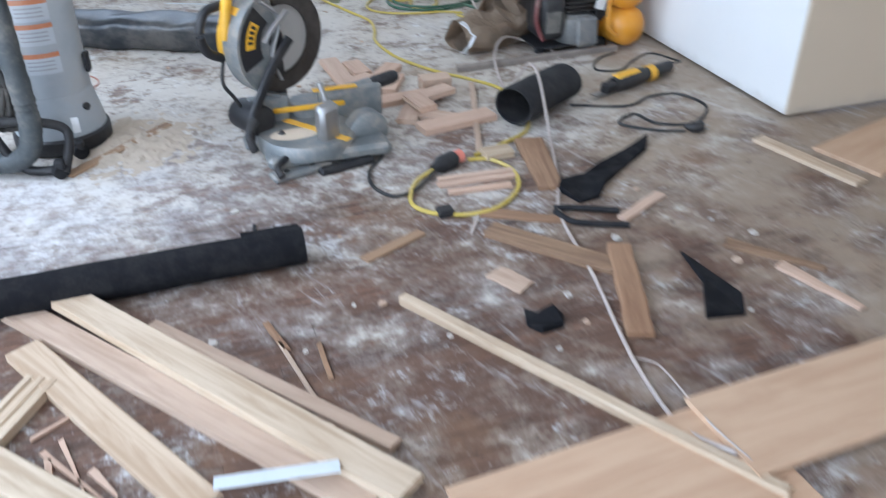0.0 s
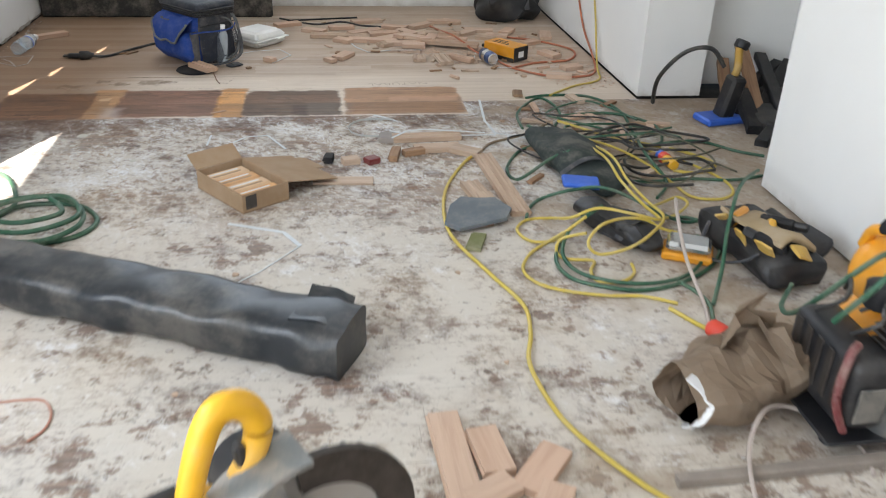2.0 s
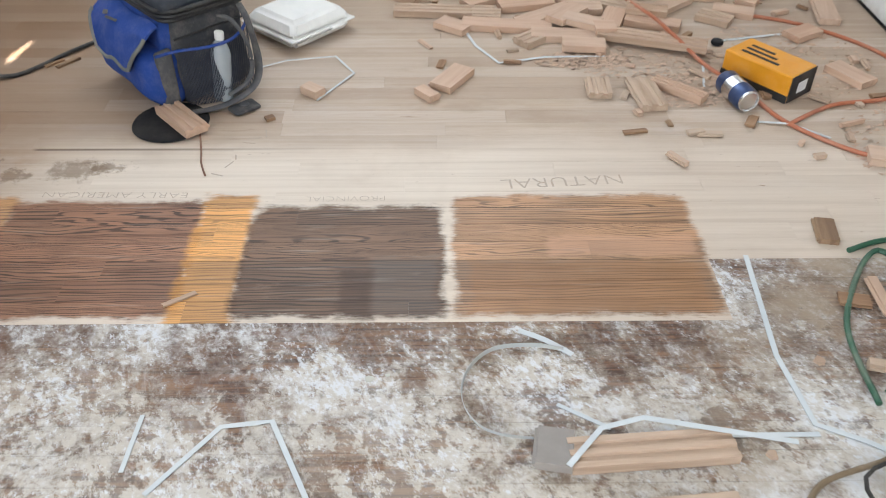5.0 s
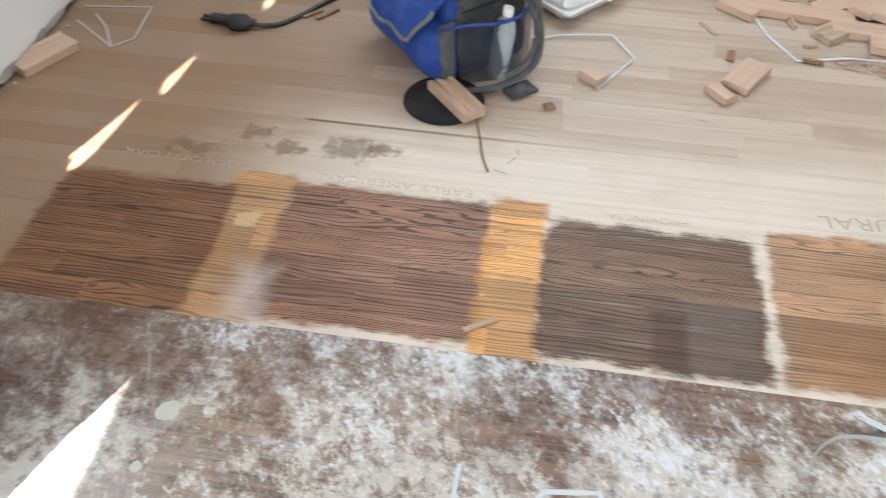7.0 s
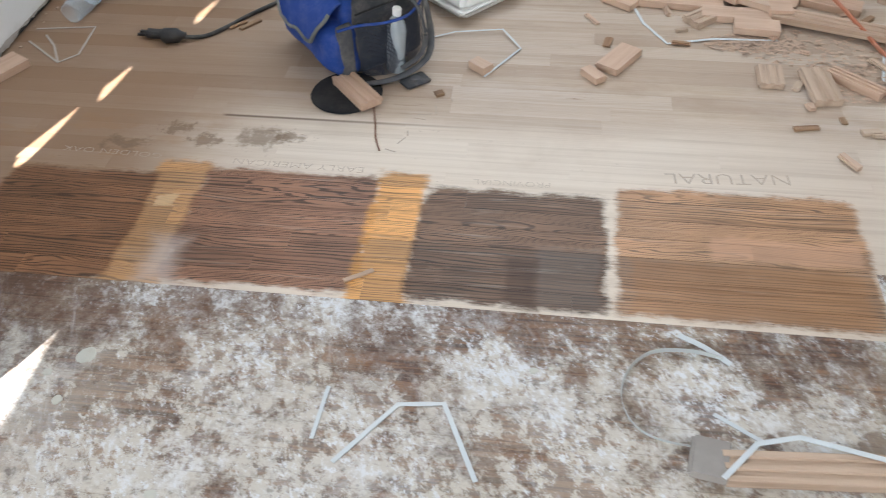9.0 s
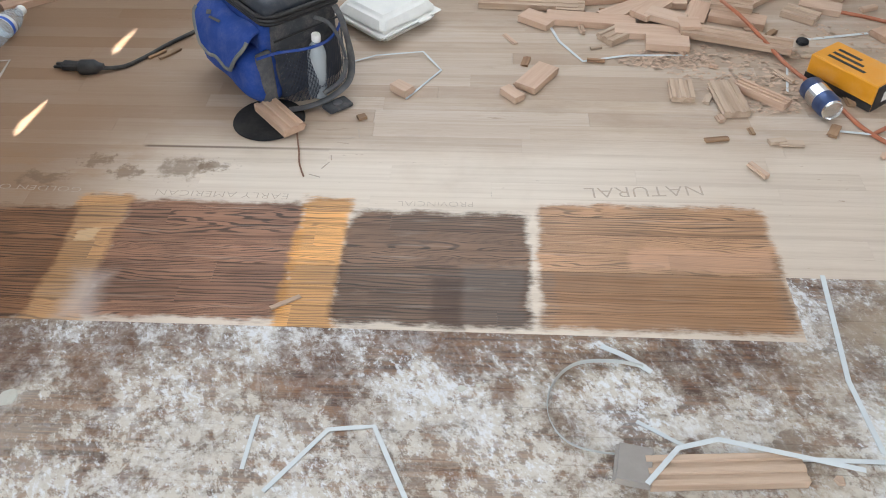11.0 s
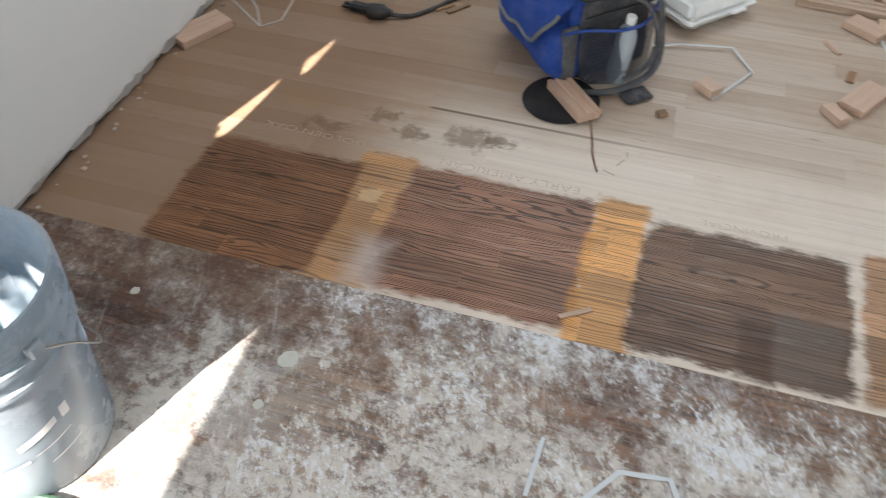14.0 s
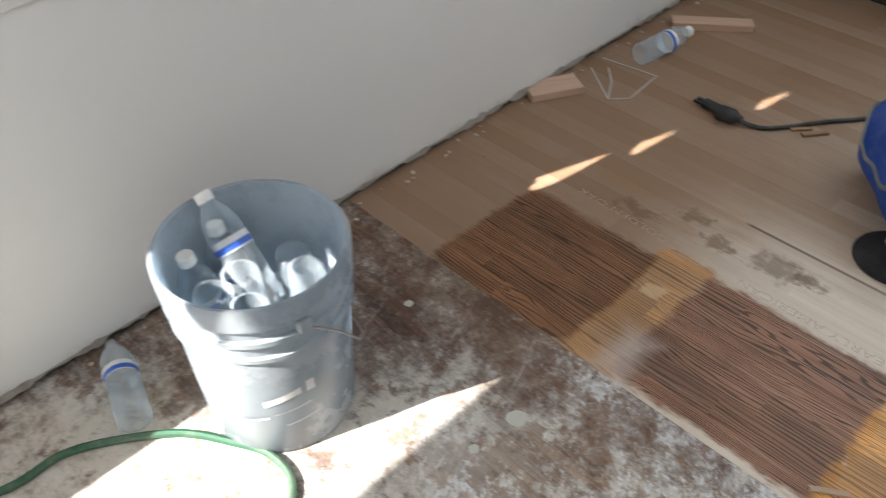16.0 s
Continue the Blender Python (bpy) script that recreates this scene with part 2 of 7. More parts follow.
def oak_floor_material():
    g = Nodes("sanded_oak_floor", 0.6, 0, 0.22)
    p, x, y, z = g.xyz()
    r = g.random()
    row = g.m("FLOOR", g.m("DIVIDE", g.m("SUBTRACT", y, 7.19), 0.0575))
    off = g.m("MULTIPLY", r, 53.0)
    # growth rings cut lengthways: bands bent by slow noise, with fine pores along the grain
    slow = g.noise(g.vec(g.m("ADD", g.m("MULTIPLY", x, 2.1), off), g.m("MULTIPLY", y, 13.0), g.m("MULTIPLY", r, 9.0)), 1.0, 3, 0.5)
    kind = g.m("FRACT", g.m("MULTIPLY", r, 11.7))
    bend = g.step(kind, 0.15, 0.85, 40.0, 125.0)
    ring = g.m("SINE", g.m("ADD", g.m("MULTIPLY", y, g.m("ADD", 680.0, g.m("MULTIPLY", kind, 380.0))), g.m("MULTIPLY", slow, bend)))
    pore = g.noise(g.vec(g.m("ADD", g.m("MULTIPLY", x, 9.0), off), g.m("MULTIPLY", y, 420.0), 0.0), 1.0, 4, 0.7)
    wide = g.noise(g.vec(g.m("ADD", g.m("MULTIPLY", x, 2.5), off), g.m("MULTIPLY", y, 40.0), 2.0), 1.0, 3, 0.55)
    grain = g.m("ADD", g.m("MULTIPLY", g.m("MULTIPLY", g.step(ring, 0.0, 0.95), g.step(pore, 0.30, 0.52, 0.45, 1.0)), g.step(wide, 0.34, 0.60, 0.45, 1.0)), g.m("MULTIPLY", g.step(pore, 0.46, 0.66), 0.30))
    grain = g.m("MINIMUM", grain, 1.0)
    c = g.mix(r, (0.47, 0.37, 0.285), (0.41, 0.313, 0.237))
    c = g.mix(g.step(g.m("FRACT", g.m("MULTIPLY", r, 7.31)), 0.70, 0.95, 0.0, 0.42), c, (0.64, 0.555, 0.47))
    c = g.mix(g.m("MULTIPLY", grain, 0.13), c, (0.28, 0.18, 0.12))
    cloud = g.noise(p, 2.4, 5, 0.6)
    c = g.mix(g.m("MULTIPLY", g.step(cloud, 0.5, 0.75), 0.35), c, (0.36, 0.27, 0.20))
    dust = g.noise(g.vec(g.m("MULTIPLY", x, 1.6), g.m("MULTIPLY", y, 6.0), 0.0), 1.0, 6, 0.65)
    c = g.mix(g.m("MULTIPLY", g.step(dust, 0.5, 0.72), 0.4), c, (0.60, 0.545, 0.50))
    run = g.noise(g.vec(g.m("ADD", g.m("MULTIPLY", x, 1.3), off), g.m("MULTIPLY", y, 55.0), r), 1.0, 5, 0.62)
    c = g.mix(g.step(run, 0.48, 0.74, 0.0, 0.34), c, (0.30, 0.21, 0.15))
    c = g.mix(g.step(run, 0.46, 0.28, 0.0, 0.22), c, (0.66, 0.57, 0.48))
    grime = g.noise(g.vec(g.m("MULTIPLY", x, 3.0), g.m("MULTIPLY", y, 7.0), 3.0), 1.0, 7, 0.68)
    c = g.mix(g.step(grime, 0.52, 0.72, 0.0, 0.4), c, (0.33, 0.235, 0.16))
    mark = g.step(g.noise(g.vec(g.m("MULTIPLY", x, 5.0), g.m("MULTIPLY", y, 30.0), 0.0), 1.0, 5, 0.7), 0.64, 0.74)
    c = g.mix(g.m("MULTIPLY", mark, 0.62), c, (0.24, 0.16, 0.11))
    edge = g.m("ADD", g.m("MULTIPLY", g.m("SUBTRACT", g.noise(p, 13.0, 5, 0.65), 0.5), 0.042),
               g.m("MULTIPLY", g.m("SUBTRACT", g.noise(g.vec(g.m("MULTIPLY", row, 3.7), 0.0, 0.0), 1.0, 0), 0.5), 0.03))
    edge = g.m("ADD", edge, g.m("MULTIPLY", g.m("SUBTRACT", g.noise(g.vec(g.m("MULTIPLY", x, 25.0), g.m("MULTIPLY", y, 110.0), 4.0), 1.0, 5, 0.7), 0.5), 0.034))
    # browner towards the west wall
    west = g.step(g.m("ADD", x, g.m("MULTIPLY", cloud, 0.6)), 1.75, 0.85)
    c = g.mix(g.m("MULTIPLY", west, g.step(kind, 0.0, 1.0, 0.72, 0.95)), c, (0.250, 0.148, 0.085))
    # paler sanded boards, with the window's sheen painted into the tint
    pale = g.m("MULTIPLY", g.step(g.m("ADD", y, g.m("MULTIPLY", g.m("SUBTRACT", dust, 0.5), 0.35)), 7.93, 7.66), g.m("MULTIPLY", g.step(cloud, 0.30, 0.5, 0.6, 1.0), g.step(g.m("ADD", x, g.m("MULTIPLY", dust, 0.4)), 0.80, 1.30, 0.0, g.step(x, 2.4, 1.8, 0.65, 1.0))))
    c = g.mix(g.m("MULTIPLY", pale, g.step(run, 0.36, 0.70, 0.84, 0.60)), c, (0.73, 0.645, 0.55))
    # dirt where glue and heel marks were
    for mx, my, mr in ((0.99, 7.68, 0.085), (0.86, 7.66, 0.05), (1.06, 7.69, 0.05), (0.66, 7.63, 0.06), (0.78, 7.70, 0.05)):
        d = g.m("SQRT", g.m("ADD", g.m("POWER", g.m("SUBTRACT", x, mx), 2.0), g.m("POWER", g.m("MULTIPLY", g.m("SUBTRACT", y, my), 1.7), 2.0)))
        blot = g.step(g.m("ADD", d, g.m("MULTIPLY", g.m("SUBTRACT", g.noise(p, 30.0, 5, 0.7), 0.5), 0.22)), mr, mr * 0.3)
        c = g.mix(g.m("MULTIPLY", blot, 0.62), c, (0.15, 0.09, 0.05))
    # smears of stain wiped off past the trials, and an open joint
    smear = g.m("MULTIPLY", g.step(g.noise(g.vec(g.m("MULTIPLY", x, 6.0), g.m("MULTIPLY", y, 14.0), 5.0), 1.0, 6, 0.65), 0.50, 0.62), g.m("MULTIPLY", g.step(y, 7.86, 7.70), g.step(x, 1.05, 0.75)))
    c = g.mix(g.m("MULTIPLY", smear, 0.32), c, (0.30, 0.16, 0.07))
    speck = g.m("MULTIPLY", g.step(g.noise(g.vec(g.m("MULTIPLY", x, 14.0), g.m("MULTIPLY", y, 40.0), 9.0), 1.0, 5, 0.65), 0.66, 0.72), g.step(y, 7.9, 7.6))
    c = g.mix(g.m("MULTIPLY", speck, 0.6), c, (0.20, 0.125, 0.08))
    joint = g.m("MULTIPLY", g.step(g.m("ABSOLUTE", g.m("SUBTRACT", y, 7.764)), 0.007, 0.001), g.m("MULTIPLY", g.step(x, 0.86, 0.88), g.step(g.m("ADD", x, g.m("MULTIPLY", dust, 0.5)), 1.95, 1.1)))
    c = g.mix(g.m("MULTIPLY", joint, 0.8), c, (0.10, 0.06, 0.04))
    total = 0.0
    for x0, x1, y0, y1, col, strong, veins in STAINS:
        dx = g.m("SUBTRACT", g.m("ABSOLUTE", g.m("SUBTRACT", x, (x0 + x1) / 2)), (x1 - x0) / 2)
        dy = g.m("SUBTRACT", g.m("ABSOLUTE", g.m("SUBTRACT", y, (y0 + y1) / 2)), (y1 - y0) / 2)
        d = g.m("ADD", g.m("SMOOTH_MAX", dx, dy, 0.04), edge)
        cover = g.m("MULTIPLY", g.step(d, 0.010, -0.011), g.m("MULTIPLY", strong, g.step(g.noise(g.vec(g.m("MULTIPLY", x, 4.0), g.m("MULTIPLY", y, 60.0), 7.0), 1.0, 4, 0.6), 0.26, 0.46, 0.80, 1.0)))
        tone = g.noise(g.vec(g.m("MULTIPLY", x, 3.0), g.m("MULTIPLY", row, 1.9), 0.0), 1.0, 3, 0.6)
        body = g.mix(g.step(g.m("ADD", g.m("MULTIPLY", tone, 0.78), g.m("MULTIPLY", kind, 0.22)), 0.25, 0.75), tuple(v * 0.80 for v in col), tuple(min(1, v * 1.95) for v in col))
        body = g.mix(g.m("MULTIPLY", grain, veins), body, tuple(v * 0.12 for v in col))
        c = g.mix(cover, c, body)
        total = g.m("MAXIMUM", total, cover)
    dark_run = g.m("MULTIPLY", g.m("MULTIPLY", g.step(run, 0.52, 0.66), total), 0.42)
    c = g.mix(dark_run, c, (0.055, 0.026, 0.013))
    pale_run = g.m("MULTIPLY", g.m("MULTIPLY", g.step(run, 0.44, 0.30), total), 0.15)
    c = g.mix(pale_run, c, (0.46, 0.27, 0.15))
    # stain gathered in the joints between the boards
    part_row = g.m("ABSOLUTE", g.m("SUBTRACT", g.m("FRACT", g.m("DIVIDE", g.m("SUBTRACT", y, 7.19), 0.0575)), 0.5))
    seam = g.m("MULTIPLY", g.m("MULTIPLY", g.step(part_row, 0.480, 0.495), total), g.step(dust, 0.35, 0.55, 0.3, 0.8))
    c = g.mix(seam, c, (0.035, 0.018, 0.010))
    rub = g.step(g.noise(g.vec(g.m("MULTIPLY", x, 7.0), g.m("MULTIPLY", y, 16.0), 1.0), 1.0, 7, 0.7), 0.60, 0.74)
    c = g.mix(g.m("MULTIPLY", g.m("MULTIPLY", rub, total), 0.16), c, (0.50, 0.38, 0.28))
    # the grey trial wiped thinner on one half, the golden one deeper on its lower boards
    def patch(x0, x1, y0, y1, col, f, soft=0.012):
        dx = g.m("SUBTRACT", g.m("ABSOLUTE", g.m("SUBTRACT", x, (x0 + x1) / 2)), (x1 - x0) / 2)
        dy = g.m("SUBTRACT", g.m("ABSOLUTE", g.m("SUBTRACT", y, (y0 + y1) / 2)), (y1 - y0) / 2)
        return g.mix(g.m("MULTIPLY", g.step(g.m("ADD", g.m("MAXIMUM", dx, dy), edge), soft, -soft), f), c, col)
    c = patch(1.67, 1.80, 7.215, 7.375, (0.16, 0.135, 0.115), 0.34)
    c = patch(1.61, 1.675, 7.20, 7.335, (0.05, 0.024, 0.013), 0.55)
    c = patch(1.86, 2.31, 7.215, 7.3625, (0.33, 0.15, 0.05), 0.32)
    c = patch(2.02, 2.32, 7.37, 7.44, (0.58, 0.34, 0.22), 0.5)
    c = patch(0.815, 0.865, 7.42, 7.46, (0.60, 0.42, 0.25), 0.7, 0.004)
    c = patch(0.865, 0.935, 7.20, 7.32, (0.50, 0.42, 0.38), 0.6, 0.03)
    g.bump(g.m("ADD", g.m("MULTIPLY", pore, 0.6), grain), 0.12, 0.0008)
    return g.done(c, g.m("SUBTRACT", 0.58, g.m("MULTIPLY", total, 0.14)))


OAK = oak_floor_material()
OLD = old_floor_material("worn_painted_floor", True)
OLD_REST = old_floor_material("worn_painted_floor_rest", False)
GAP = plain("dark_gap", (0.02, 0.017, 0.015), 0.9, dirt=0.1)


def wall_material(name, colour, rough=0.85):
    g = Nodes(name, rough, 0, 0.2)
    p, x, y, z = g.xyz()
    n = g.noise(p, 1.7, 4, 0.55)
    roll = g.noise(p, 130.0, 3, 0.6)
    c = g.mix(g.step(n, 0.35, 0.7, 0.0, 0.25), colour, tuple(v * 0.86 for v in colour))
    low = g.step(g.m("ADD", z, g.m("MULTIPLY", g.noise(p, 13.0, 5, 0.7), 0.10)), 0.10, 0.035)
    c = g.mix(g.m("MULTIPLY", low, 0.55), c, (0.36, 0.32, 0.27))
    scuff = g.step(g.noise(p, 9.0, 5, 0.7), 0.70, 0.76)
    c = g.mix(g.m("MULTIPLY", scuff, 0.2), c, (0.45, 0.41, 0.36))
    g.bump(roll, 0.12, 0.001)
    return g.done(c)


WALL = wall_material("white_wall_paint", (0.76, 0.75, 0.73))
BEIGE = wall_material("beige_primer", (0.60, 0.50, 0.38))
CEIL = wall_material("ceiling_paint", (0.8, 0.79, 0.77))


# ---- mesh helpers ----
def part(name, bm, material, parent=None, label="", smooth=False):
    me = bpy.data.meshes.new(name)
    bm.normal_update()
    bm.to_mesh(me)
    bm.free()
    for mt in material if isinstance(material, (list, tuple)) else (material,):
        me.materials.append(mt)
    if smooth:
        me.polygons.foreach_set("use_smooth", [True] * len(me.polygons))
        me.set_sharp_from_angle(angle=radians(40))
    ob = new(name, me)
    ob.parent = parent
    if label:
        ob["label"] = label
    return ob


def thing(name, label, category, m=None, group="", kind=""):
    ob = tagged(new(name), label, category, group, kind)
    if m is not None:
        ob.matrix_basis = m
    return ob


def slab(lo, hi, bevel=0.0, bm=None, seg=1):
    """An axis-aligned block between two corners."""
    bm = bm or bmesh.new()
    c = [(a + b) / 2 for a, b in zip(lo, hi)]
    s = [abs(b - a) for a, b in zip(lo, hi)]
    made = bmesh.ops.create_cube(bm, size=1.0, matrix=Matrix.Translation(c) @ Matrix.Diagonal((*s, 1)))["verts"]
    if bevel:
        edges = list({e for v in made for e in v.link_edges})
        bmesh.ops.bevel(bm, geom=edges, offset=bevel, segments=seg, affect="EDGES", profile=0.5)
    return bm


def lathe(profile, n=32, bm=None, m=None, caps=True):
    """Turns (radius, height) pairs round z."""
    bm = bm or bmesh.new()
    rings = []
    for r, z in profile:
        ring = []
        for i in range(n):
            a = 2 * math.pi * i / n
            v = Vector((r * math.cos(a), r * math.sin(a), z))
            ring.append(bm.verts.new(m @ v if m else v))
        rings.append(ring)
    for a, b in zip(rings, rings[1:]):
        for i in range(n):
            bm.faces.new((a[i], a[(i + 1) % n], b[(i + 1) % n], b[i]))
    if caps:
        bm.faces.new(rings[0][::-1])
        bm.faces.new(rings[-1])
    return bm


def spline(points, per=8, closed=False):
    """Catmull-Rom through the points."""
    pts = [Vector(p) for p in points]
    n = len(pts)
    out = []
    for i in range(n if closed else n - 1):
        if closed:
            a, b, c, d = pts[i - 1], pts[i], pts[(i + 1) % n], pts[(i + 2) % n]
        else:
            a, b, c, d = pts[max(i - 1, 0)], pts[i], pts[i + 1], pts[min(i + 2, n - 1)]
        for k in range(per):
            t = k / per
            out.append(0.5 * (2 * b + (c - a) * t + (2 * a - 5 * b + 4 * c - d) * t * t + (3 * b - a - 3 * c + d) * t ** 3))
    if not closed:
        out.append(pts[-1])
    return out


def sweep(line, radius, sides=8, bm=None, squash=1.0, radii=None):
    """A tube along a line of points; squash < 1 flattens it towards the floor."""
    bm = bm or bmesh.new()
    rings = []
    for i, p in enumerate(line):
        d = (line[min(i + 1, len(line) - 1)] - line[max(i - 1, 0)]).normalized()
        side = d.cross(Vector((0, 0, 1)))
        side = side.normalized() if side.length > 1e-3 else Vector((1, 0, 0))
        up = side.cross(d).normalized()
        r = radii(i / (len(line) - 1)) if radii else radius
        rings.append([bm.verts.new(p + side * math.cos(a) * r + up * math.sin(a) * r * squash) for a in (2 * math.pi * k / sides for k in range(sides))])
    for a, b in zip(rings, rings[1:]):
        for k in range(sides):
            bm.faces.new((a[k], a[(k + 1) % sides], b[(k + 1) % sides], b[k]))
    bm.faces.new(rings[0][::-1])
    bm.faces.new(rings[-1])
    return bm


def ribbon(line, width, thick=0.0012, bm=None, tilt=0.0):
    """A flat strap along a line."""
    bm = bm or bmesh.new()
    rings = []
    for i, p in enumerate(line):
        d = (line[min(i + 1, len(line) - 1)] - line[max(i - 1, 0)]).normalized()
        side = Vector((d.y, -d.x, 0)).normalized()
        up = Vector((0, 0, 1))
        s = side * math.cos(tilt) + up * math.sin(tilt)
        u = up * math.cos(tilt) - side * math.sin(tilt)
        rings.append([bm.verts.new(p + s * a * width / 2 + u * (b * thick)) for a, b in ((-1, 0), (1, 0), (1, 1), (-1, 1))])
    for a, b in zip(rings, rings[1:]):
        for k in range(4):
            bm.faces.new((a[k], a[(k + 1) % 4], b[(k + 1) % 4], b[k]))
    bm.faces.new(rings[0][::-1])
    bm.faces.new(rings[-1])
    return bm


def rumple(bm, amount, scale, seed=0.0, keep_floor=True):
    for v in bm.verts:
        n = noise.noise_vector(v.co * scale + Vector((seed, seed * 2, seed * 3)))
        v.co += n * amount
        if keep_floor and v.co.z < 0.001:
            v.co.z = 0.001
    return bm


def structure(name, bm, material, label, category):
    return tagged(part(name, bm, material), label, category, kind="structure")


# ---- the room ----
H = 2.45
XL, XR, YB, YE = 0.165, 3.21, -2.0, 9.32
# left wall with a glass door and a window
bm = slab((0.0, YB, 0.021), (XL, 0.5, H))
slab((0.0, 0.5, 2.08), (XL, 3.9, H), bm=bm)
slab((0.0, 3.9, 0.021), (XL, 4.0, H), bm=bm)
slab((0.0, 4.0, 0.021), (XL, 6.75, 0.69), bm=bm)
slab((0.0, 4.0, 2.12), (XL, 6.75, H), bm=bm)
slab((0.0, 6.75, 0.021), (XL, YE, H), bm=bm)
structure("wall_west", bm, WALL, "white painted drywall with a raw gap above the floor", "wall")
structure("wall_west_gap", slab((0.01, YB, -0.02), (XL - 0.012, YE, 0.021)), GAP, "dark gap under the drywall", "gap")
# torn lower edge of the drywall, ragged above the gap
bm = bmesh.new()
prev = None
for i in range(900):
    yy = YB + (YE - YB) * i / 899
    n = noise.fractal(Vector((yy * 16, 0.3, 0)), 0.6, 2.1, 5)
    low = 0.0195 - 0.015 * min(1.0, max(0.0, 0.45 + n * 1.1))
    cur = [bm.verts.new(q) for q in ((XL - 0.007, yy, 0.0225), (XL - 0.007, yy, low), (XL + 0.001, yy, low + 0.002), (XL + 0.001, yy, 0.0245 + 0.012 * max(0.0, n)))]
    if prev:
        for k in range(3):
            bm.faces.new((prev[k], prev[k + 1], cur[k + 1], cur[k]))
    prev = cur
structure("drywall_edge", bm, plain("torn_drywall", (0.42, 0.385, 0.345), 0.95, dirt=0.7, dirt_colour=(0.22, 0.18, 0.14), scale=25), "torn dusty lower edge of the drywall", "wall edge")
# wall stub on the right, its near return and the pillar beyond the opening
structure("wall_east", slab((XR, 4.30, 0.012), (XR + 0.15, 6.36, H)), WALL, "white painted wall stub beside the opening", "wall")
structure("wall_return", slab((XR + 0.004, 4.292, 0.012), (5.1, 4.299, H)), BEIGE, "beige unpainted wall return", "wall")
bm = slab((3.12, 7.37, 0.01), (3.41, YE, H))
structure("wall_pillar", bm, WALL, "white painted pillar wall beside the opening", "wall")
structure("wall_hall_end", slab((3.41, 7.55, 0.01), (4.02, 7.67, H)), WALL, "grey-white hall wall in shade", "wall")
structure("wall_hall_side", slab((3.90, 6.30, 0.01), (4.02, 7.55, H)), WALL, "grey-white hall wall in shade", "wall")
# unseen header, added to keep daylight out of the hall
structure("hall_shade_header", slab((XR, 6.36, 2.05), (XR + 0.15, 7.37, H)), WALL, "white header over the opening, unseen, added to shade the hall", "wall")
structure("wall_hall_near", slab((3.36, 6.18, 0.01), (4.02, 6.30, H)), WALL, "white hall wall", "wall")
structure("wall_alcove", slab((5.1, YB, 0.0), (5.2, 4.30, H)), WALL, "plain white wall", "wall")
# end wall with a window over a dark base, back wall with a window
bm = slab((0.0, YE, 0.0), (0.5, YE + 0.15, H))
slab((2.5, YE, 0.0), (4.0, YE + 0.15, H), bm=bm)
slab((0.5, YE, 0.0), (2.5, YE + 0.15, 1.2), bm=bm)
slab((0.5, YE, 2.3), (2.5, YE + 0.15, H), bm=bm)
structure("wall_north", bm, WALL, "white end wall", "wall")
bm = slab((0.0, YB - 0.15, 0.0), (0.5, YB, H))
slab((2.9, YB - 0.15, 0.0), (5.2, YB, H), bm=bm)
slab((0.5, YB - 0.15, 0.0), (2.9, YB, 0.6), bm=bm)
slab((0.5, YB - 0.15, 2.2), (2.9, YB, H), bm=bm)
structure("wall_south", bm, WALL, "white wall behind", "wall")
structure("ceiling", slab((0.0, YB - 0.15, H), (5.2, YE + 0.15, H + 0.1)), CEIL, "white ceiling", "ceiling")
structure("ground", slab((-60, -60, -0.5), (60, 60, -0.3)), plain("garden_soil", (0.12, 0.10, 0.07), 0.95), "bare ground outside", "ground")

# unseen curtain added to shape the sun: far window part, narrow gap at edge
def translucent(mat, amount, colour):
    """Thin plastic that lets some light through."""
    t = mat.node_tree
    out = [n for n in t.nodes if n.type == "OUTPUT_MATERIAL"][0]
    tr, mx = t.nodes.new("ShaderNodeBsdfTranslucent"), t.nodes.new("ShaderNodeMixShader")
    tr.inputs[0].default_value, mx.inputs[0].default_value = (*colour, 1), amount
    t.links.new(t.nodes["Principled BSDF"].outputs[0], mx.inputs[1])
    t.links.new(tr.outputs[0], mx.inputs[2])
    t.links.new(mx.outputs[0], out.inputs[0])
    return mat


CLOTH = plain("sun_cut_cloth", (0.45, 0.42, 0.38), 0.9, dirt=0.2)
curtain = thing("curtain", "unseen heavy grey curtain added to shape the sun, narrow gaps at the frame", "curtain")
bm = bmesh.new()
cols = []


def sun_cut_far(z):
    """The free edge bulges from the frame in three places to pass sun slits."""
    gap = 0.0
    for zc, half, wide in ((0.785, 0.11, 0.185), (1.0, 0.06, 0.165), (1.335, 0.055, 0.15)):
        gap = max(gap, wide * max(0.0, 1 - ((z - zc) / half) ** 2))
    return 6.83 - gap


def sun_cut_near(z):
    """The near edge, lower corner pulled back from the sill to sunlight the pail."""
    slant = 5.37 - 0.38 * (z - 1.23)
    low = 5.82 - max(0.0, z - 1.20) / 0.24 * 0.34
    return slant + max(0.0, low - slant) * min(1.0, max(0.0, (1.47 - z) / 0.04))


for j in range(121):
    zz = 0.70 + 1.47 * j / 120
    e = sun_cut_far(zz)
    cols.append([bm.verts.new((0.1715 + 0.004 * math.sin(i * 1.05) * min(1, (48 - i) / 12), sun_cut_near(zz) + (e - sun_cut_near(zz)) * i / 48, zz)) for i in range(49)])
for a, b in zip(cols, cols[1:]):
    for k in range(48):
        bm.faces.new((a[k], a[k + 1], b[k + 1], b[k]))
part("cloth", bm, CLOTH, curtain, smooth=True)
part("rod", lathe([(0.012, 0), (0.012, 2.2)], 12, m=pose(0.182, 4.20, 2.18, -90, 0, 0)), CLOTH, curtain)
FRAME = plain("window_frame_paint", (0.75, 0.74, 0.72), 0.5)
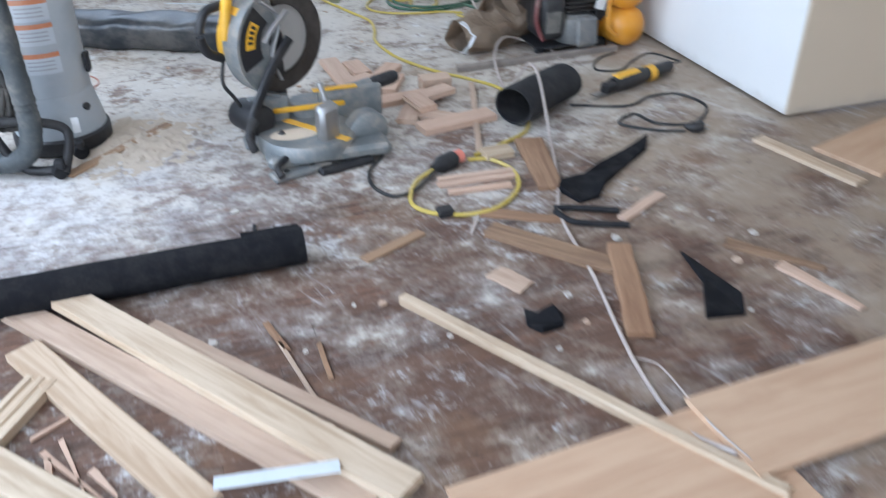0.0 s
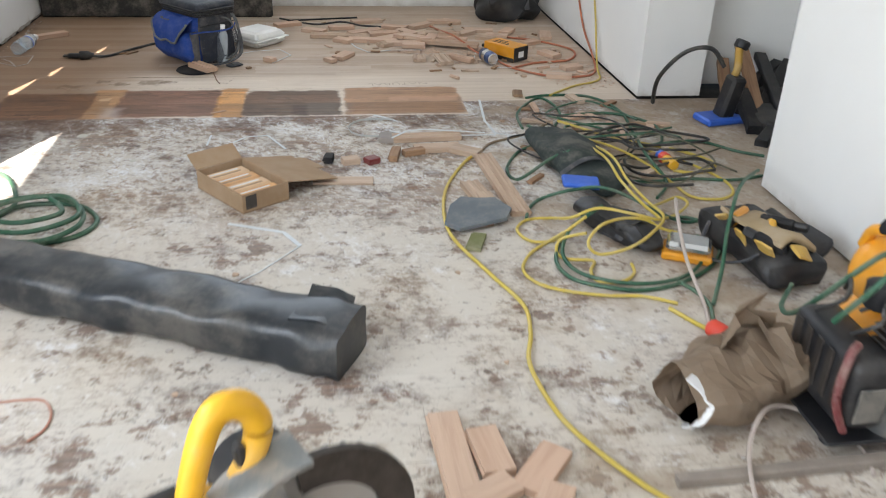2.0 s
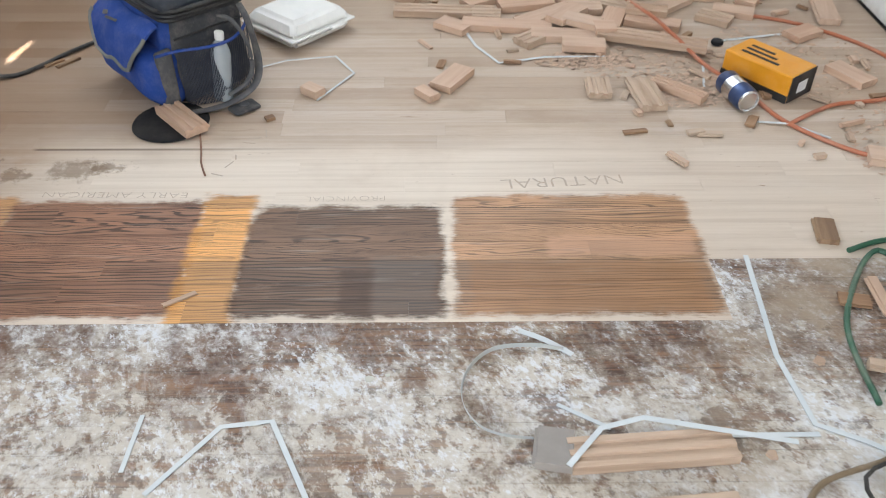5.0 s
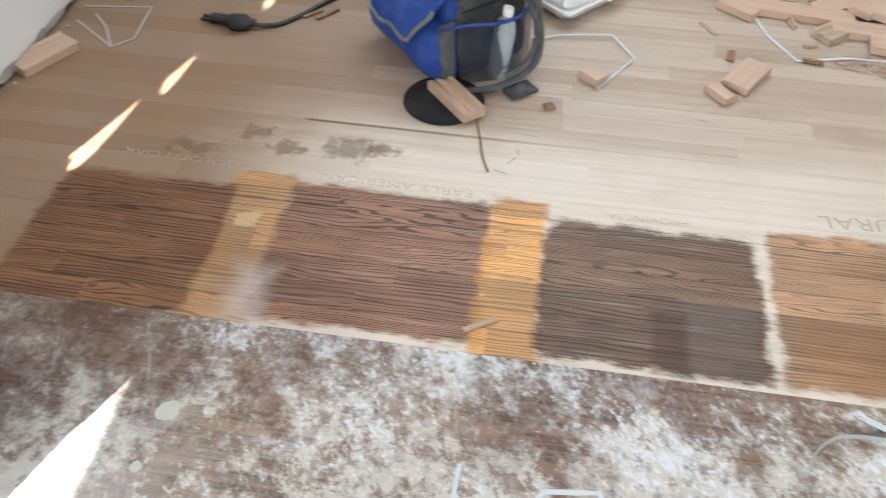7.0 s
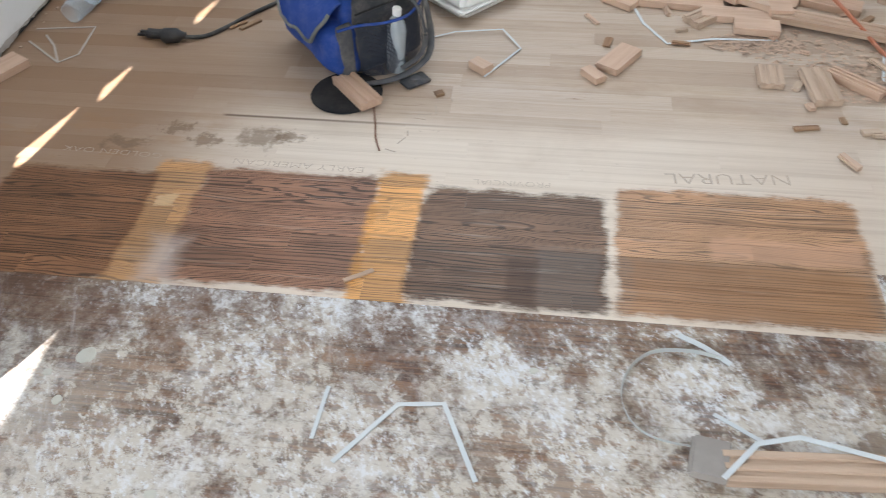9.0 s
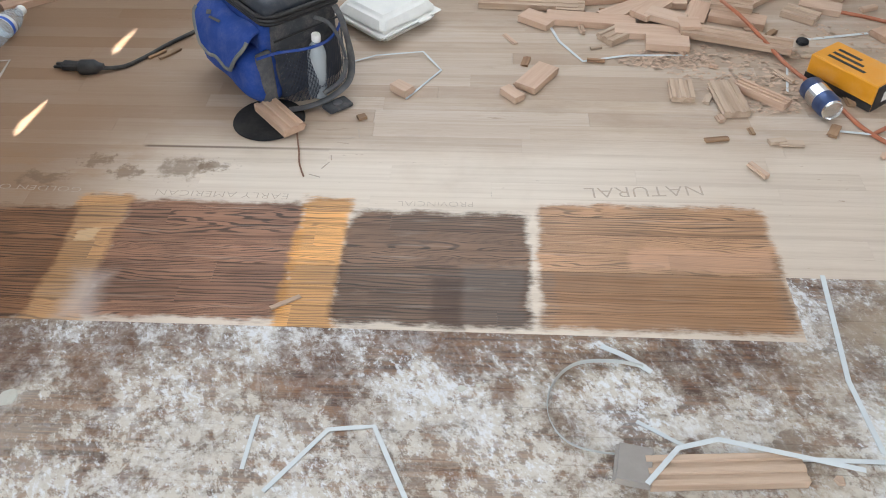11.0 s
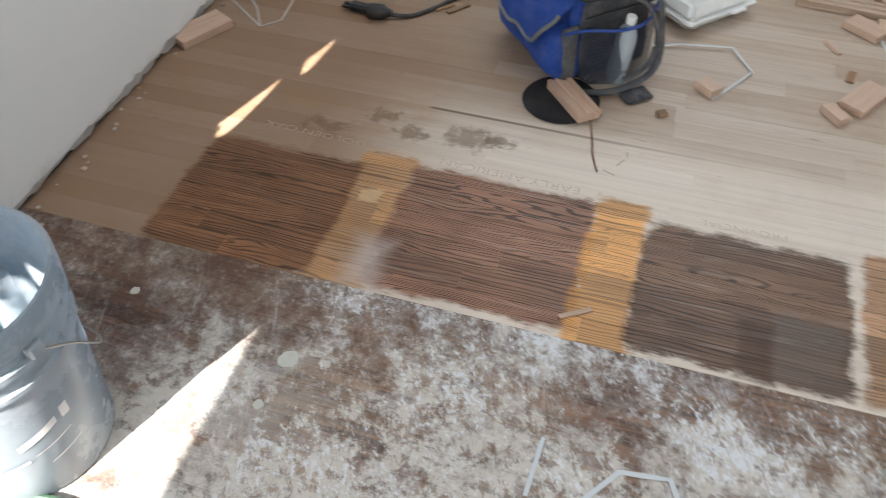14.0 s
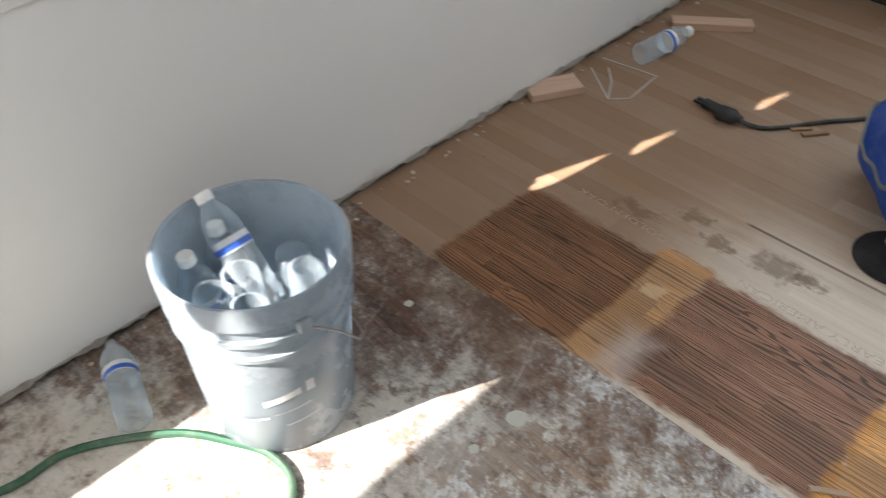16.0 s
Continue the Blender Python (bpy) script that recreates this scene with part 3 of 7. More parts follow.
bm = slab((0.02, 4.0, 0.692), (XL + 0.012, 6.748, 0.712), 0.004)
tagged(part("window_1", bm, FRAME), "white window sill and frame", "window", kind="structure")

# ---- floors ----
ROW, Y0 = 0.0575, 7.19
structure("subfloor", slab((0.0, YB, -0.16), (5.2, YE, -0.021)), GAP, "dark subfloor under the boards", "floor")
floor_new = thing("floor_oak", "pale sanded oak strip floor with stain trials", "floor", kind="structure")
floor_old = thing("floor_old", "worn dark strip floor spattered with white plaster", "floor", kind="structure")


def plank_mesh(name, material):
    bm = bmesh.new()
    w, c, d = ROW / 2 - 0.00008, 0.00016, 0.020
    prof = [(-w, -d), (w, -d), (w, -c), (w - c, 0), (-w + c, 0), (-w, -c)]
    a = [bm.verts.new((-0.5, u, v)) for u, v in prof]
    b = [bm.verts.new((0.5, u, v)) for u, v in prof]
    for i in range(6):
        bm.faces.new((a[i], a[(i + 1) % 6], b[(i + 1) % 6], b[i]))
    bm.faces.new(a[::-1])
    bm.faces.new(b)
    bmesh.ops.recalc_face_normals(bm, faces=bm.faces)
    me = bpy.data.meshes.new(name)
    bm.to_mesh(me)
    bm.free()
    me.materials.append(material)
    return me


def lay(mesh, parent, x0, x1, yc, rng, lo=0.35, hi=1.3, first=None, dz=0.0):
    x = x0
    start = True
    while x < x1 - 0.01:
        ln = rng.uniform(lo, hi) if not start else rng.uniform(0.2, hi)
        if start and first:
            ln = first
        start = False
        if x1 - x - ln < 0.15:
            ln = x1 - x
        ob = new("plank", mesh)
        ob.parent = parent
        ob.location = (x + ln / 2, yc, rng.uniform(-0.00012, 0.00010) + dz)
        ob.scale = (ln - 0.0003, 1, 1)
        x += ln

# ---- surfaces of the things ----
YELLOW = plain("tool_yellow_plastic", (0.80, 0.43, 0.02), 0.45, dirt=0.25)
TANK = plain("tank_orange_paint", (0.74, 0.31, 0.016), 0.35, dirt=0.2)
BLACK = plain("black_plastic", (0.012, 0.012, 0.014), 0.5, dirt=0.07)
RUBBER = plain("black_rubber", (0.014, 0.014, 0.016), 0.75, dirt=0.06, spec=0.3)
FELT = plain("black_felt", (0.010, 0.010, 0.012), 0.95, dirt=0.03, scale=20, spec=0.15)
WRAP = plain("black_wrap_film", (0.016, 0.020, 0.025), 0.36, dirt=0.22, scale=6)
CASTING = plain("grey_casting", (0.21, 0.225, 0.23), 0.45, 0.35, dirt=0.75, scale=16)
STEEL = plain("dusty_steel", (0.36, 0.355, 0.35), 0.42, 0.8, dirt=0.3)
BROWNSTEEL = plain("stained_guard", (0.035, 0.028, 0.024), 0.5, 0.2, dirt=0.1)
VACGREY = plain("vacuum_grey_plastic", (0.40, 0.43, 0.455), 0.45, dirt=0.3)
HOSEGREY = plain("hose_grey", (0.06, 0.07, 0.075), 0.5, dirt=0.35)
LABELW = plain("paper_label", (0.72, 0.72, 0.72), 0.6, dirt=0.1)
LABELO = plain("orange_label", (0.75, 0.22, 0.08), 0.6, dirt=0.1)
BLUE = plain("blue_nylon", (0.008, 0.050, 0.27), 0.8, dirt=0.10, scale=25, bump=0.4)
NAVY = plain("dark_nylon", (0.045, 0.047, 0.054), 0.85, dirt=0.2, scale=25, bump=0.4)
GREYN = plain("grey_nylon", (0.085, 0.087, 0.095), 0.85, dirt=0.2, scale=25, bump=0.4)
CARD = plain("brown_cardboard", (0.35, 0.235, 0.14), 0.85, dirt=0.2)
CARDIN = plain("cardboard_inside", (0.26, 0.17, 0.10), 0.9, dirt=0.2)
STRAP = plain("white_strap", (0.60, 0.64, 0.66), 0.45, dirt=0.15)
GREEN = plain("green_hose", (0.020, 0.095, 0.050), 0.5, dirt=0.25)
YCORD = plain("yellow_cord", (0.56, 0.42, 0.07), 0.5, dirt=0.3)
OCORD = plain("orange_cord", (0.42, 0.13, 0.06), 0.55, dirt=0.25)
BCORD = plain("black_cord", (0.02, 0.019, 0.018), 0.55, dirt=0.2)
PALECORD = plain("pale_cable", (0.44, 0.375, 0.335), 0.5, dirt=0.2)
FOAM = plain("white_foam", (0.82, 0.81, 0.78), 0.75, dirt=0.08)
RED = plain("red_plastic", (0.70, 0.06, 0.03), 0.5, dirt=0.1)
BLUEP = plain("blue_plastic", (0.03, 0.12, 0.55), 0.5, dirt=0.15)
SLATE = plain("grey_slate", (0.12, 0.14, 0.155), 0.8, dirt=0.25)
PAPER = plain("brown_paper", (0.36, 0.265, 0.185), 0.85, dirt=0.3)
DARKGREEN = plain("dark_green_canvas", (0.022, 0.032, 0.030), 0.85, dirt=0.25, bump=0.4)
PAIL = plain("pail_grey_plastic", (0.30, 0.34, 0.37), 0.24, dirt=0.45, dirt_colour=(0.62, 0.63, 0.63), scale=7)
PAILIN = plain("pail_chalky_inside", (0.72, 0.77, 0.81), 0.85, dirt=0.65, dirt_colour=(0.20, 0.22, 0.24), scale=14)
CANBLUE = plain("can_print", (0.03, 0.06, 0.16), 0.3, 0.4, dirt=0.1)
ALU = plain("can_aluminium", (0.75, 0.75, 0.75), 0.25, 1.0, dirt=0.05)
translucent(PAIL, 0.24, (0.55, 0.68, 0.80))
translucent(PAILIN, 0.58, (0.62, 0.74, 0.84))
PALE = wood("pale_board", (0.58, 0.475, 0.35), (0.40, 0.30, 0.20), 0.15)
OFFCUT = wood("pink_oak_offcut", (0.57, 0.42, 0.32), (0.48, 0.34, 0.25), 0.20)
OFFPALE = wood("dusty_oak_offcut", (0.52, 0.405, 0.31), (0.38, 0.285, 0.21), 0.2)
BROWNW = wood("brown_scrap", (0.33, 0.215, 0.13), (0.19, 0.115, 0.07), 0.3)
PLY = wood("plywood_face", (0.56, 0.39, 0.26), (0.47, 0.31, 0.20), 0.1)
def thin_clear(name, tint=(0.72, 0.80, 0.86), milky=0.05):
    """Thin clear plastic: mostly see-through, a little milky, glossier at grazing angles."""
    g = Nodes(name, 0.16, 0, 0.8)
    out = [n for n in g.t.nodes if n.type == "OUTPUT_MATERIAL"][0]
    tr, mx, lw = (g.t.nodes.new(k) for k in ("ShaderNodeBsdfTransparent", "ShaderNodeMixShader", "ShaderNodeLayerWeight"))
    tr.inputs[0].default_value = (0.96, 0.975, 0.985, 1)
    lw.inputs[0].default_value = 0.35
    g.t.links.new(g.m("ADD", milky, g.m("MULTIPLY", lw.outputs["Facing"], 0.34)), mx.inputs[0])
    g.t.links.new(tr.outputs[0], mx.inputs[1])
    g.t.links.new(g.b.outputs[0], mx.inputs[2])
    g.t.links.new(mx.outputs[0], out.inputs[0])
    p, x, y, z = g.xyz()
    g.bump(g.noise(p, 55.0, 3, 0.6), 0.35, 0.004)
    return g.done(tint)


CLEAR = thin_clear("clear_plastic")
CLEAR_DIM = thin_clear("clear_plastic_with_water", (0.62, 0.68, 0.72), 0.38)


# ---- kinds of things ----
def offcut(x, y, length, yaw, mat=OFFCUT, w=0.057, t=0.019, z=0.0, grooves=False, tilt=0.0, roll=0.0, label="", group="flooring offcuts", name="wood_offcut"):
    """A short end of strip flooring, with tongue and, on its back, relief grooves."""
    odd = (x * 7.77 + y * 3.33) % 1.0
    t, z = t * (0.93 + 0.14 * odd), z + 0.0012 * ((x * 5.1 + y * 9.7) % 1.0)
    h = w / 2
    if grooves:
        top = [(h, t), (h * .62, t), (h * .55, t * .8), (h * .25, t * .8), (h * .18, t), (-h * .18, t), (-h * .25, t * .8), (-h * .55, t * .8), (-h * .62, t), (-h, t)]
    else:
        top = [(h, t * .96), (h * .97, t), (-h * .97, t), (-h, t * .96)]
    prof = [(-h, 0), (h, 0), (h, t * .35), (h + .005, t * .37), (h + .005, t * .62), (h, t * .65)] + top
    bm = bmesh.new()
    a = [bm.verts.new((-length / 2, u, v)) for u, v in prof]
    b = [bm.verts.new((length / 2, u, v)) for u, v in prof]
    n = len(prof)
    for i in range(n):
        bm.faces.new((a[i], a[(i + 1) % n], b[(i + 1) % n], b[i]))
    bm.faces.new(a[::-1])
    bm.faces.new(b)
    bmesh.ops.recalc_face_normals(bm, faces=bm.faces)
    ob = part(name, bm, mat)
    lift = z + abs(math.sin(radians(tilt))) * length / 2 + abs(math.sin(radians(roll))) * h
    ob.matrix_basis = pose(x, y, lift + 0.0004, roll, -tilt, yaw)
    return tagged(ob, label or ("oak flooring offcut showing its grooved back" if grooves else "short pale oak flooring offcut lying on the floor"), "wood offcut", group)


def stick(p, q, w, t, mat, label, z=0.0, z2=None, name="wood_strip", taper=1.0, category="wood strip", group="wood scraps"):
    """A thin strip from p to q, splintered at its ends."""
    p, q = Vector((*p, 0)), Vector((*q, 0))
    d = q - p
    yaw = math.degrees(math.atan2(d.y, d.x))
    bm = bmesh.new()
    L = d.length
    rings = []
    rr = random.Random(int(p.x * 999 + p.y * 77))
    for i in range(7):
        s = i / 6
        k = 1 + (taper - 1) * s
        wob = rr.uniform(-0.05, 0.05) * w
        e = 0.004 if i in (0, 6) else 0
        rings.append([bm.verts.new((s * L + (rr.uniform(-e, e)), wob + a * w * k / 2, b * t)) for a, b in ((-1, 0), (1, 0), (1, .85), (.85, 1), (-.85, 1), (-1, .85))])
    for a, b in zip(rings, rings[1:]):
        for k in range(6):
            bm.faces.new((a[k], a[(k + 1) % 6], b[(k + 1) % 6], b[k]))
    bm.faces.new(rings[0][::-1])
    bm.faces.new(rings[-1])
    bmesh.ops.recalc_face_normals(bm, faces=bm.faces)
    ob = part(name, bm, mat)
    pitch = 0 if z2 is None else -math.degrees(math.asin((z2 - z) / L))
    ob.matrix_basis = pose(p.x, p.y, z + 0.0005, 0, pitch, yaw)
    return tagged(ob, label, category, group)


def cord(name, pts, r, mat, label, category="cord", per=10, closed=False, sides=8):
    line = spline([(p[0], p[1], p[2] if len(p) > 2 else r) for p in pts], per, closed)
    if closed:
        line.append(line[0].copy())
    ob = thing(name, label, category, Matrix.Translation((line[0].x, line[0].y, 0)))
    off = Vector((line[0].x, line[0].y, 0))
    part("cable" if "hose" not in name else "tube", sweep([q - off for q in line], r, sides), mat, ob, smooth=True)
    return ob, off


def plug(parent, at, yaw, mat, size=1.0, prongs=True, label=""):
    """Moulded plug: body, strain relief and blades."""
    m = pose(*at, 0, 90, yaw)
    b = part("plug", lathe([(0.007 * size, 0), (0.010 * size, 0.01 * size), (0.017 * size, 0.02 * size), (0.018 * size, 0.05 * size), (0.014 * size, 0.056 * size)], 14, m=m), mat, parent, label, smooth=True)
    if prongs:
        for s in (-1, 1):
            part("prong", transformed(slab((s * 0.006 - 0.0008, -0.003, 0.056 * size), (s * 0.006 + 0.0008, 0.003, 0.056 * size + 0.016)), m), STEEL, b)
    return b


def transformed(bm, m):
    bmesh.ops.transform(bm, matrix=m, verts=bm.verts)
    return bm


def bottle(m, label, kids=True, label_colour=BLUEP, cap=True, band=True):
    """A half-litre drinking-water bottle: clear ribbed body, paper band and white cap."""
    ob = thing("water_bottle", label, "bottle", m, "empty water bottles")
    outer = [(0.026, 0.0), (0.031, 0.004), (0.0325, 0.02), (0.0305, 0.03), (0.0325, 0.04), (0.0305, 0.05), (0.0325, 0.06), (0.0325, 0.085), (0.0315, 0.09), (0.0315, 0.135), (0.0325, 0.14), (0.030, 0.16), (0.022, 0.18), (0.013, 0.192), (0.0125, 0.205)]
    inner = [(r - 0.0012, max(z, 0.0015)) for r, z in reversed(outer)]
    body = part("body", lathe(outer + inner, 24, caps=False), CLEAR if band else CLEAR_DIM, ob, "clear ribbed plastic", smooth=True)
    body.visible_shadow = False
    if not band:
        part("cap", lathe([(0.0145, 0.196), (0.0150, 0.198), (0.0150, 0.216), (0.0138, 0.218)], 20), FOAM, ob, "white screw cap", smooth=True)
        return ob
    band = lathe([(0.0318, 0.106), (0.0321, 0.1062), (0.0321, 0.130), (0.0318, 0.1302)], 24, caps=False)
    lb = part("paper_band", band, LABELW, ob, "white paper band")
    stripe = lathe([(0.0322, 0.108), (0.0324, 0.1082), (0.0324, 0.119), (0.0322, 0.1192)], 24, caps=False)
    part("blue_stripe", stripe, label_colour, lb)
    if cap:
        part("cap", lathe([(0.0145, 0.196), (0.0150, 0.198), (0.0150, 0.212), (0.0138, 0.214)], 20), FOAM, ob, "white screw cap", smooth=True)
    return ob


def strap(pts, label="white plastic packing strap, kinked and loose", w=0.012, tilt=0.0, mat=STRAP, per=1, z=0.0015):
    pts = [(p[0], p[1], p[2] if len(p) > 2 else z) for p in pts]
    line = [Vector(p) for p in pts] if per == 1 else spline(pts, per)
    dense = []
    for a, b in zip(line, line[1:]):
        dense += [a.lerp(b, k / 3) for k in range(3)]
    dense.append(line[-1])
    off = Vector((dense[0].x, dense[0].y, 0))
    ob = part("packing_strap", ribbon([q - off for q in dense], w * 0.62, 0.0011, tilt=tilt), mat)
    ob.location = off
    return tagged(ob, label, "strap", "packing straps")


# ---- the old floor: things by the far stretch of the walk ----
# five-gallon pail with bottles
pail = thing("pail", "grey plastic pail streaked with plaster, full of empty bottles", "pail", pose(0.508, 6.738, 0))
outer = [(0.128, 0.0), (0.131, 0.004), (0.138, 0.13), (0.142, 0.22), (0.1425, 0.262), (0.150, 0.264), (0.150, 0.272), (0.1435, 0.274), (0.144, 0.300), (0.153, 0.302), (0.153, 0.312), (0.1455, 0.314), (0.1465, 0.338), (0.155, 0.340), (0.156, 0.378), (0.153, 0.384), (0.147, 0.383)]
part("shell", lathe(outer, 64, caps=False), PAIL, pail, smooth=True)
bm = bmesh.new()
rings = []
for r, z in ((0.1475, 0.3835), (0.1435, 0.376), (0.140, 0.20), (0.128, 0.02)):
    rings.append([bm.verts.new((r * math.cos(2 * math.pi * i / 64), r * math.sin(2 * math.pi * i / 64), z)) for i in range(64)])
for a, b in zip(rings, rings[1:]):
    for i in range(64):
        bm.faces.new((b[i], b[(i + 1) % 64], a[(i + 1) % 64], a[i]))
bm.faces.new(rings[-1])
bmesh.ops.reverse_faces(bm, faces=bm.faces)
part("lining", bm, PAILIN, pail, "chalky plaster-coated inside", smooth=True)
# torn label and dried drips on the side
for a0, a1, z0, z1, sk in ((-42, -16, 0.142, 0.158, 0.02), (-12, -6, 0.160, 0.186, 0.0), (-60, -40, 0.10, 0.108, 0.01), (-36, -10, 0.118, 0.122, 0.012), (-30, -6, 0.085, 0.089, 0.01)):
    bm = bmesh.new()
    prev = None
    for i in range(9):
        a = radians(a0 + (a1 - a0) * i / 8)
        up = sk * i / 8
        r = 0.1388 + 0.035 * (z0 + up - 0.13)
        cur = [bm.verts.new((r * math.cos(a) * k, r * math.sin(a) * k, z + up)) for z, k in ((z0, 1.005), (z1, 1.012))]
        if prev:
            bm.faces.new((prev[0], cur[0], cur[1], prev[1]))
        prev = cur
    part("label_scrap", bm, LABELW, pail, "torn white label scrap")
wire = spline([(0.158 * math.cos(radians(a)), 0.158 * math.sin(radians(a)), z) for a, z in ((-8, 0.325), (12, 0.27), (40, 0.17), (75, 0.11), (105, 0.11), (140, 0.16), (168, 0.26), (188, 0.325))], 6)
part("bail", sweep(wire, 0.0022, 6), STEEL, pail, "thin wire handle hanging down", smooth=True)
for a in (-8, 188):
    part("bail_ear", transformed(slab((-0.008, -0.012, -0.012), (0.008, 0.012, 0.012), 0.003), pose(0.153 * math.cos(radians(a)), 0.153 * math.sin(radians(a)), 0.325, 0, 0, a)), PAIL, pail)
# bottles standing and lying in the pail
for x, y, z, rx, ry, rz in ((-0.070, -0.050, 0.130, 6, -5, 0), (-0.082, 0.010, 0.135, -4, -8, 40), (0.005, -0.082, 0.335, 172, 2, 0), (0.072, 0.020, 0.345, 168, -8, 20), (0.062, -0.055, 0.325, 176, 6, 0), (0.030, 0.075, 0.30, 174, 0, 30), (-0.020, -0.020, 0.315, 184, 4, 0), (-0.03, 0.09, 0.28, 180, 6, 0)):
    bottle(pose(0.508 + x, 6.738 + y, z, rx, ry, rz), "empty clear water bottle with a white cap in the pail")
bottle(pose(0.515, 6.745, 0.240, 6, -43, -8), "empty clear water bottle lying across the others in the pail")
bottle(pose(0.395, 6.505, 0.031, 0, -90, -17), "empty crushed water bottle lying by the wall", cap=False)
bottle(pose(0.285, 8.16, 0.031, 0, 88, 82), "clear water bottle lying against the wall")
# green hose by the pail and its coil
hose, off = cord("garden_hose", [(0.26, 6.12), (0.34, 6.28), (0.35, 6.4), (0.44, 6.54), (0.53, 6.605), (0.61, 6.64), (0.69, 6.62), (0.76, 6.50), (0.80, 6.36), (0.76, 6.22), (0.86, 6.10), (1.02, 6.13), (1.07, 6.24), (0.98, 6.36), (0.82, 6.36), (0.74, 6.24), (0.80, 6.12, 0.02), (0.95, 6.08, 0.025), (1.04, 6.17, 0.03), (1.0, 6.31, 0.03), (0.86, 6.38, 0.03), (0.72, 6.30, 0.025), (0.78, 6.15, 0.04), (0.92, 6.10, 0.045), (1.03, 6.20, 0.045), (0.96, 6.34, 0.045), (0.82, 6.33, 0.04), (0.77, 6.22, 0.05), (0.88, 6.13, 0.06), (0.99, 6.19, 0.06), (0.93, 6.30, 0.06)], 0.0075, GREEN, "thin green garden hose lying in loose coils", "hose")

# straps and slips on the old floor
strap([(1.36, 6.83), (1.45, 6.955), (1.53, 6.965), (1.60, 6.82)], w=0.014)
strap([(1.32, 6.98), (1.315, 6.87)], w=0.012)
strap([(1.94, 7.155, 0.012), (1.985, 7.135, 0.008), (2.03, 7.105, 0.002)], per=4, w=0.018, label="white strap end catching the light")
strap([(2.015, 7.115, 0.006), (1.96, 7.125, 0.007), (1.89, 7.115, 0.007), (1.845, 7.065, 0.007), (1.835, 7.0, 0.007), (1.865, 6.945, 0.007), (1.93, 6.925, 0.006), (2.05, 6.925, 0.003)], per=6, w=0.013, tilt=1.35, mat=plain("grey_strap", (0.45, 0.47, 0.46), 0.5), label="curled grey packing strap standing on edge")
strap([(1.99, 6.995), (2.07, 6.945)], w=0.012)
strap([(2.41, 7.37), (2.385, 7.10), (2.40, 6.95), (2.47, 6.915), (2.55, 6.86)], w=0.016)
strap([(2.24, 6.93), (2.40, 6.93)], w=0.014)
strap([(1.45, 6.205), (1.615, 6.135), (1.665, 6.045)], w=0.022)
strap([(1.665, 6.045), (1.56, 5.90), (1.50, 5.84)], w=0.006)
offcut(2.125, 6.895, 0.26, 4, OFFPALE, label="pale board end with a grooved back beside the straps", grooves=True)
offcut(1.975, 6.90, 0.07, 80, plain("grey_chip", (0.30, 0.27, 0.25), 0.8), label="grey dusty board end on the old floor")
strap([(1.99, 6.86), (2.05, 6.93), (2.12, 6.95), (2.35, 6.90)], w=0.015, z=0.022)

# open carton of nail strips
carton = thing("carton", "open brown cardboard carton of nail strips, flaps spread", "carton", pose(1.49, 6.27, 0, 0, 0, 37))
cw, cd, ch = 0.17, 0.265, 0.062
part("bottom", slab((0, 0, 0.0005), (cw, cd, 0.004)), CARDIN, carton)
for nm, lo, hi in (("side", (0, 0, 0.004), (cw, 0.004, ch)), ("side", (0, cd - 0.004, 0.004), (cw, cd, ch)), ("side", (0, 0.004, 0.004), (0.004, cd - 0.004, ch)), ("side", (cw - 0.004, 0.004, 0.004), (cw, cd - 0.004, ch))):
    part(nm, slab(lo, hi, 0.0008), CARD, carton)
part("print", slab((0.012, -0.0012, 0.012), (0.05, -0.0002, ch - 0.006)), plain("dark_print", (0.06, 0.05, 0.045), 0.8), carton, "dark printed panel")
for i in range(4):
    y0 = 0.012 + i * 0.061
    sl = part("nail_sleeve", slab((0.012, y0, 0.006), (cw - 0.012, y0 + 0.054, 0.046), 0.006), plain("sleeve_orange", (0.66, 0.36, 0.15), 0.7) if i % 2 == 0 else plain("sleeve_cream", (0.70, 0.48, 0.29), 0.7), carton, "paper sleeve of nails")
    for k in range(2):
        part("print_bar", slab((0.025, y0 + 0.012 + k * 0.018, 0.0462), (0.13, y0 + 0.020 + k * 0.018, 0.0468)), LABELW if k else CARD, sl)
def flap(lo, hi, m):
    part("flap", transformed(slab(lo, hi, 0.0008), m), CARD, carton, "spread cardboard flap")
flap((0, 0, 0), (0.20, cd, 0.0035), pose(cw, 0, ch - 0.002, 0, 12, 0))
flap((0.0, 0, 0), (cw, 0.065, 0.0035), pose(0, cd, ch, 35, 0, 0))
flap((0, 0, 0), (0.10, 0.12, 0.0035), pose(cw + 0.19, cd - 0.12, ch - 0.05, 0, 14, 0))

# scraps in a row past the carton
for x, y, L, w, yaw, mat, lab in ((1.755, 6.69, 0.05, 0.03, 80, RUBBER, "small dark rubber scrap"), (1.83, 6.67, 0.06, 0.04, 15, OFFPALE, "small pale wood chip"), (1.905, 6.67, 0.045, 0.04, 30, plain("dark_red_plastic", (0.16, 0.02, 0.02), 0.5), "small dark red plastic tool part"), (1.99, 6.72, 0.10, 0.03, 78, BROWNW, "small brown scrap of wood"), (2.06, 6.74, 0.08, 0.03, 20, BROWNW, "small brown scrap of wood")):
    offcut(x, y, L, yaw, mat, w=w, t=0.022, label=lab, group="small scraps", name="scrap")
for x, y, L, yaw in ((2.15, 6.78, 0.17, 5), (2.25, 6.74, 0.11, -35)):
    offcut(x, y, L, yaw, OFFPALE)
offcut(1.80, 6.505, 0.20, -4, OFFPALE, t=0.008, label="thin board strip beside the carton")
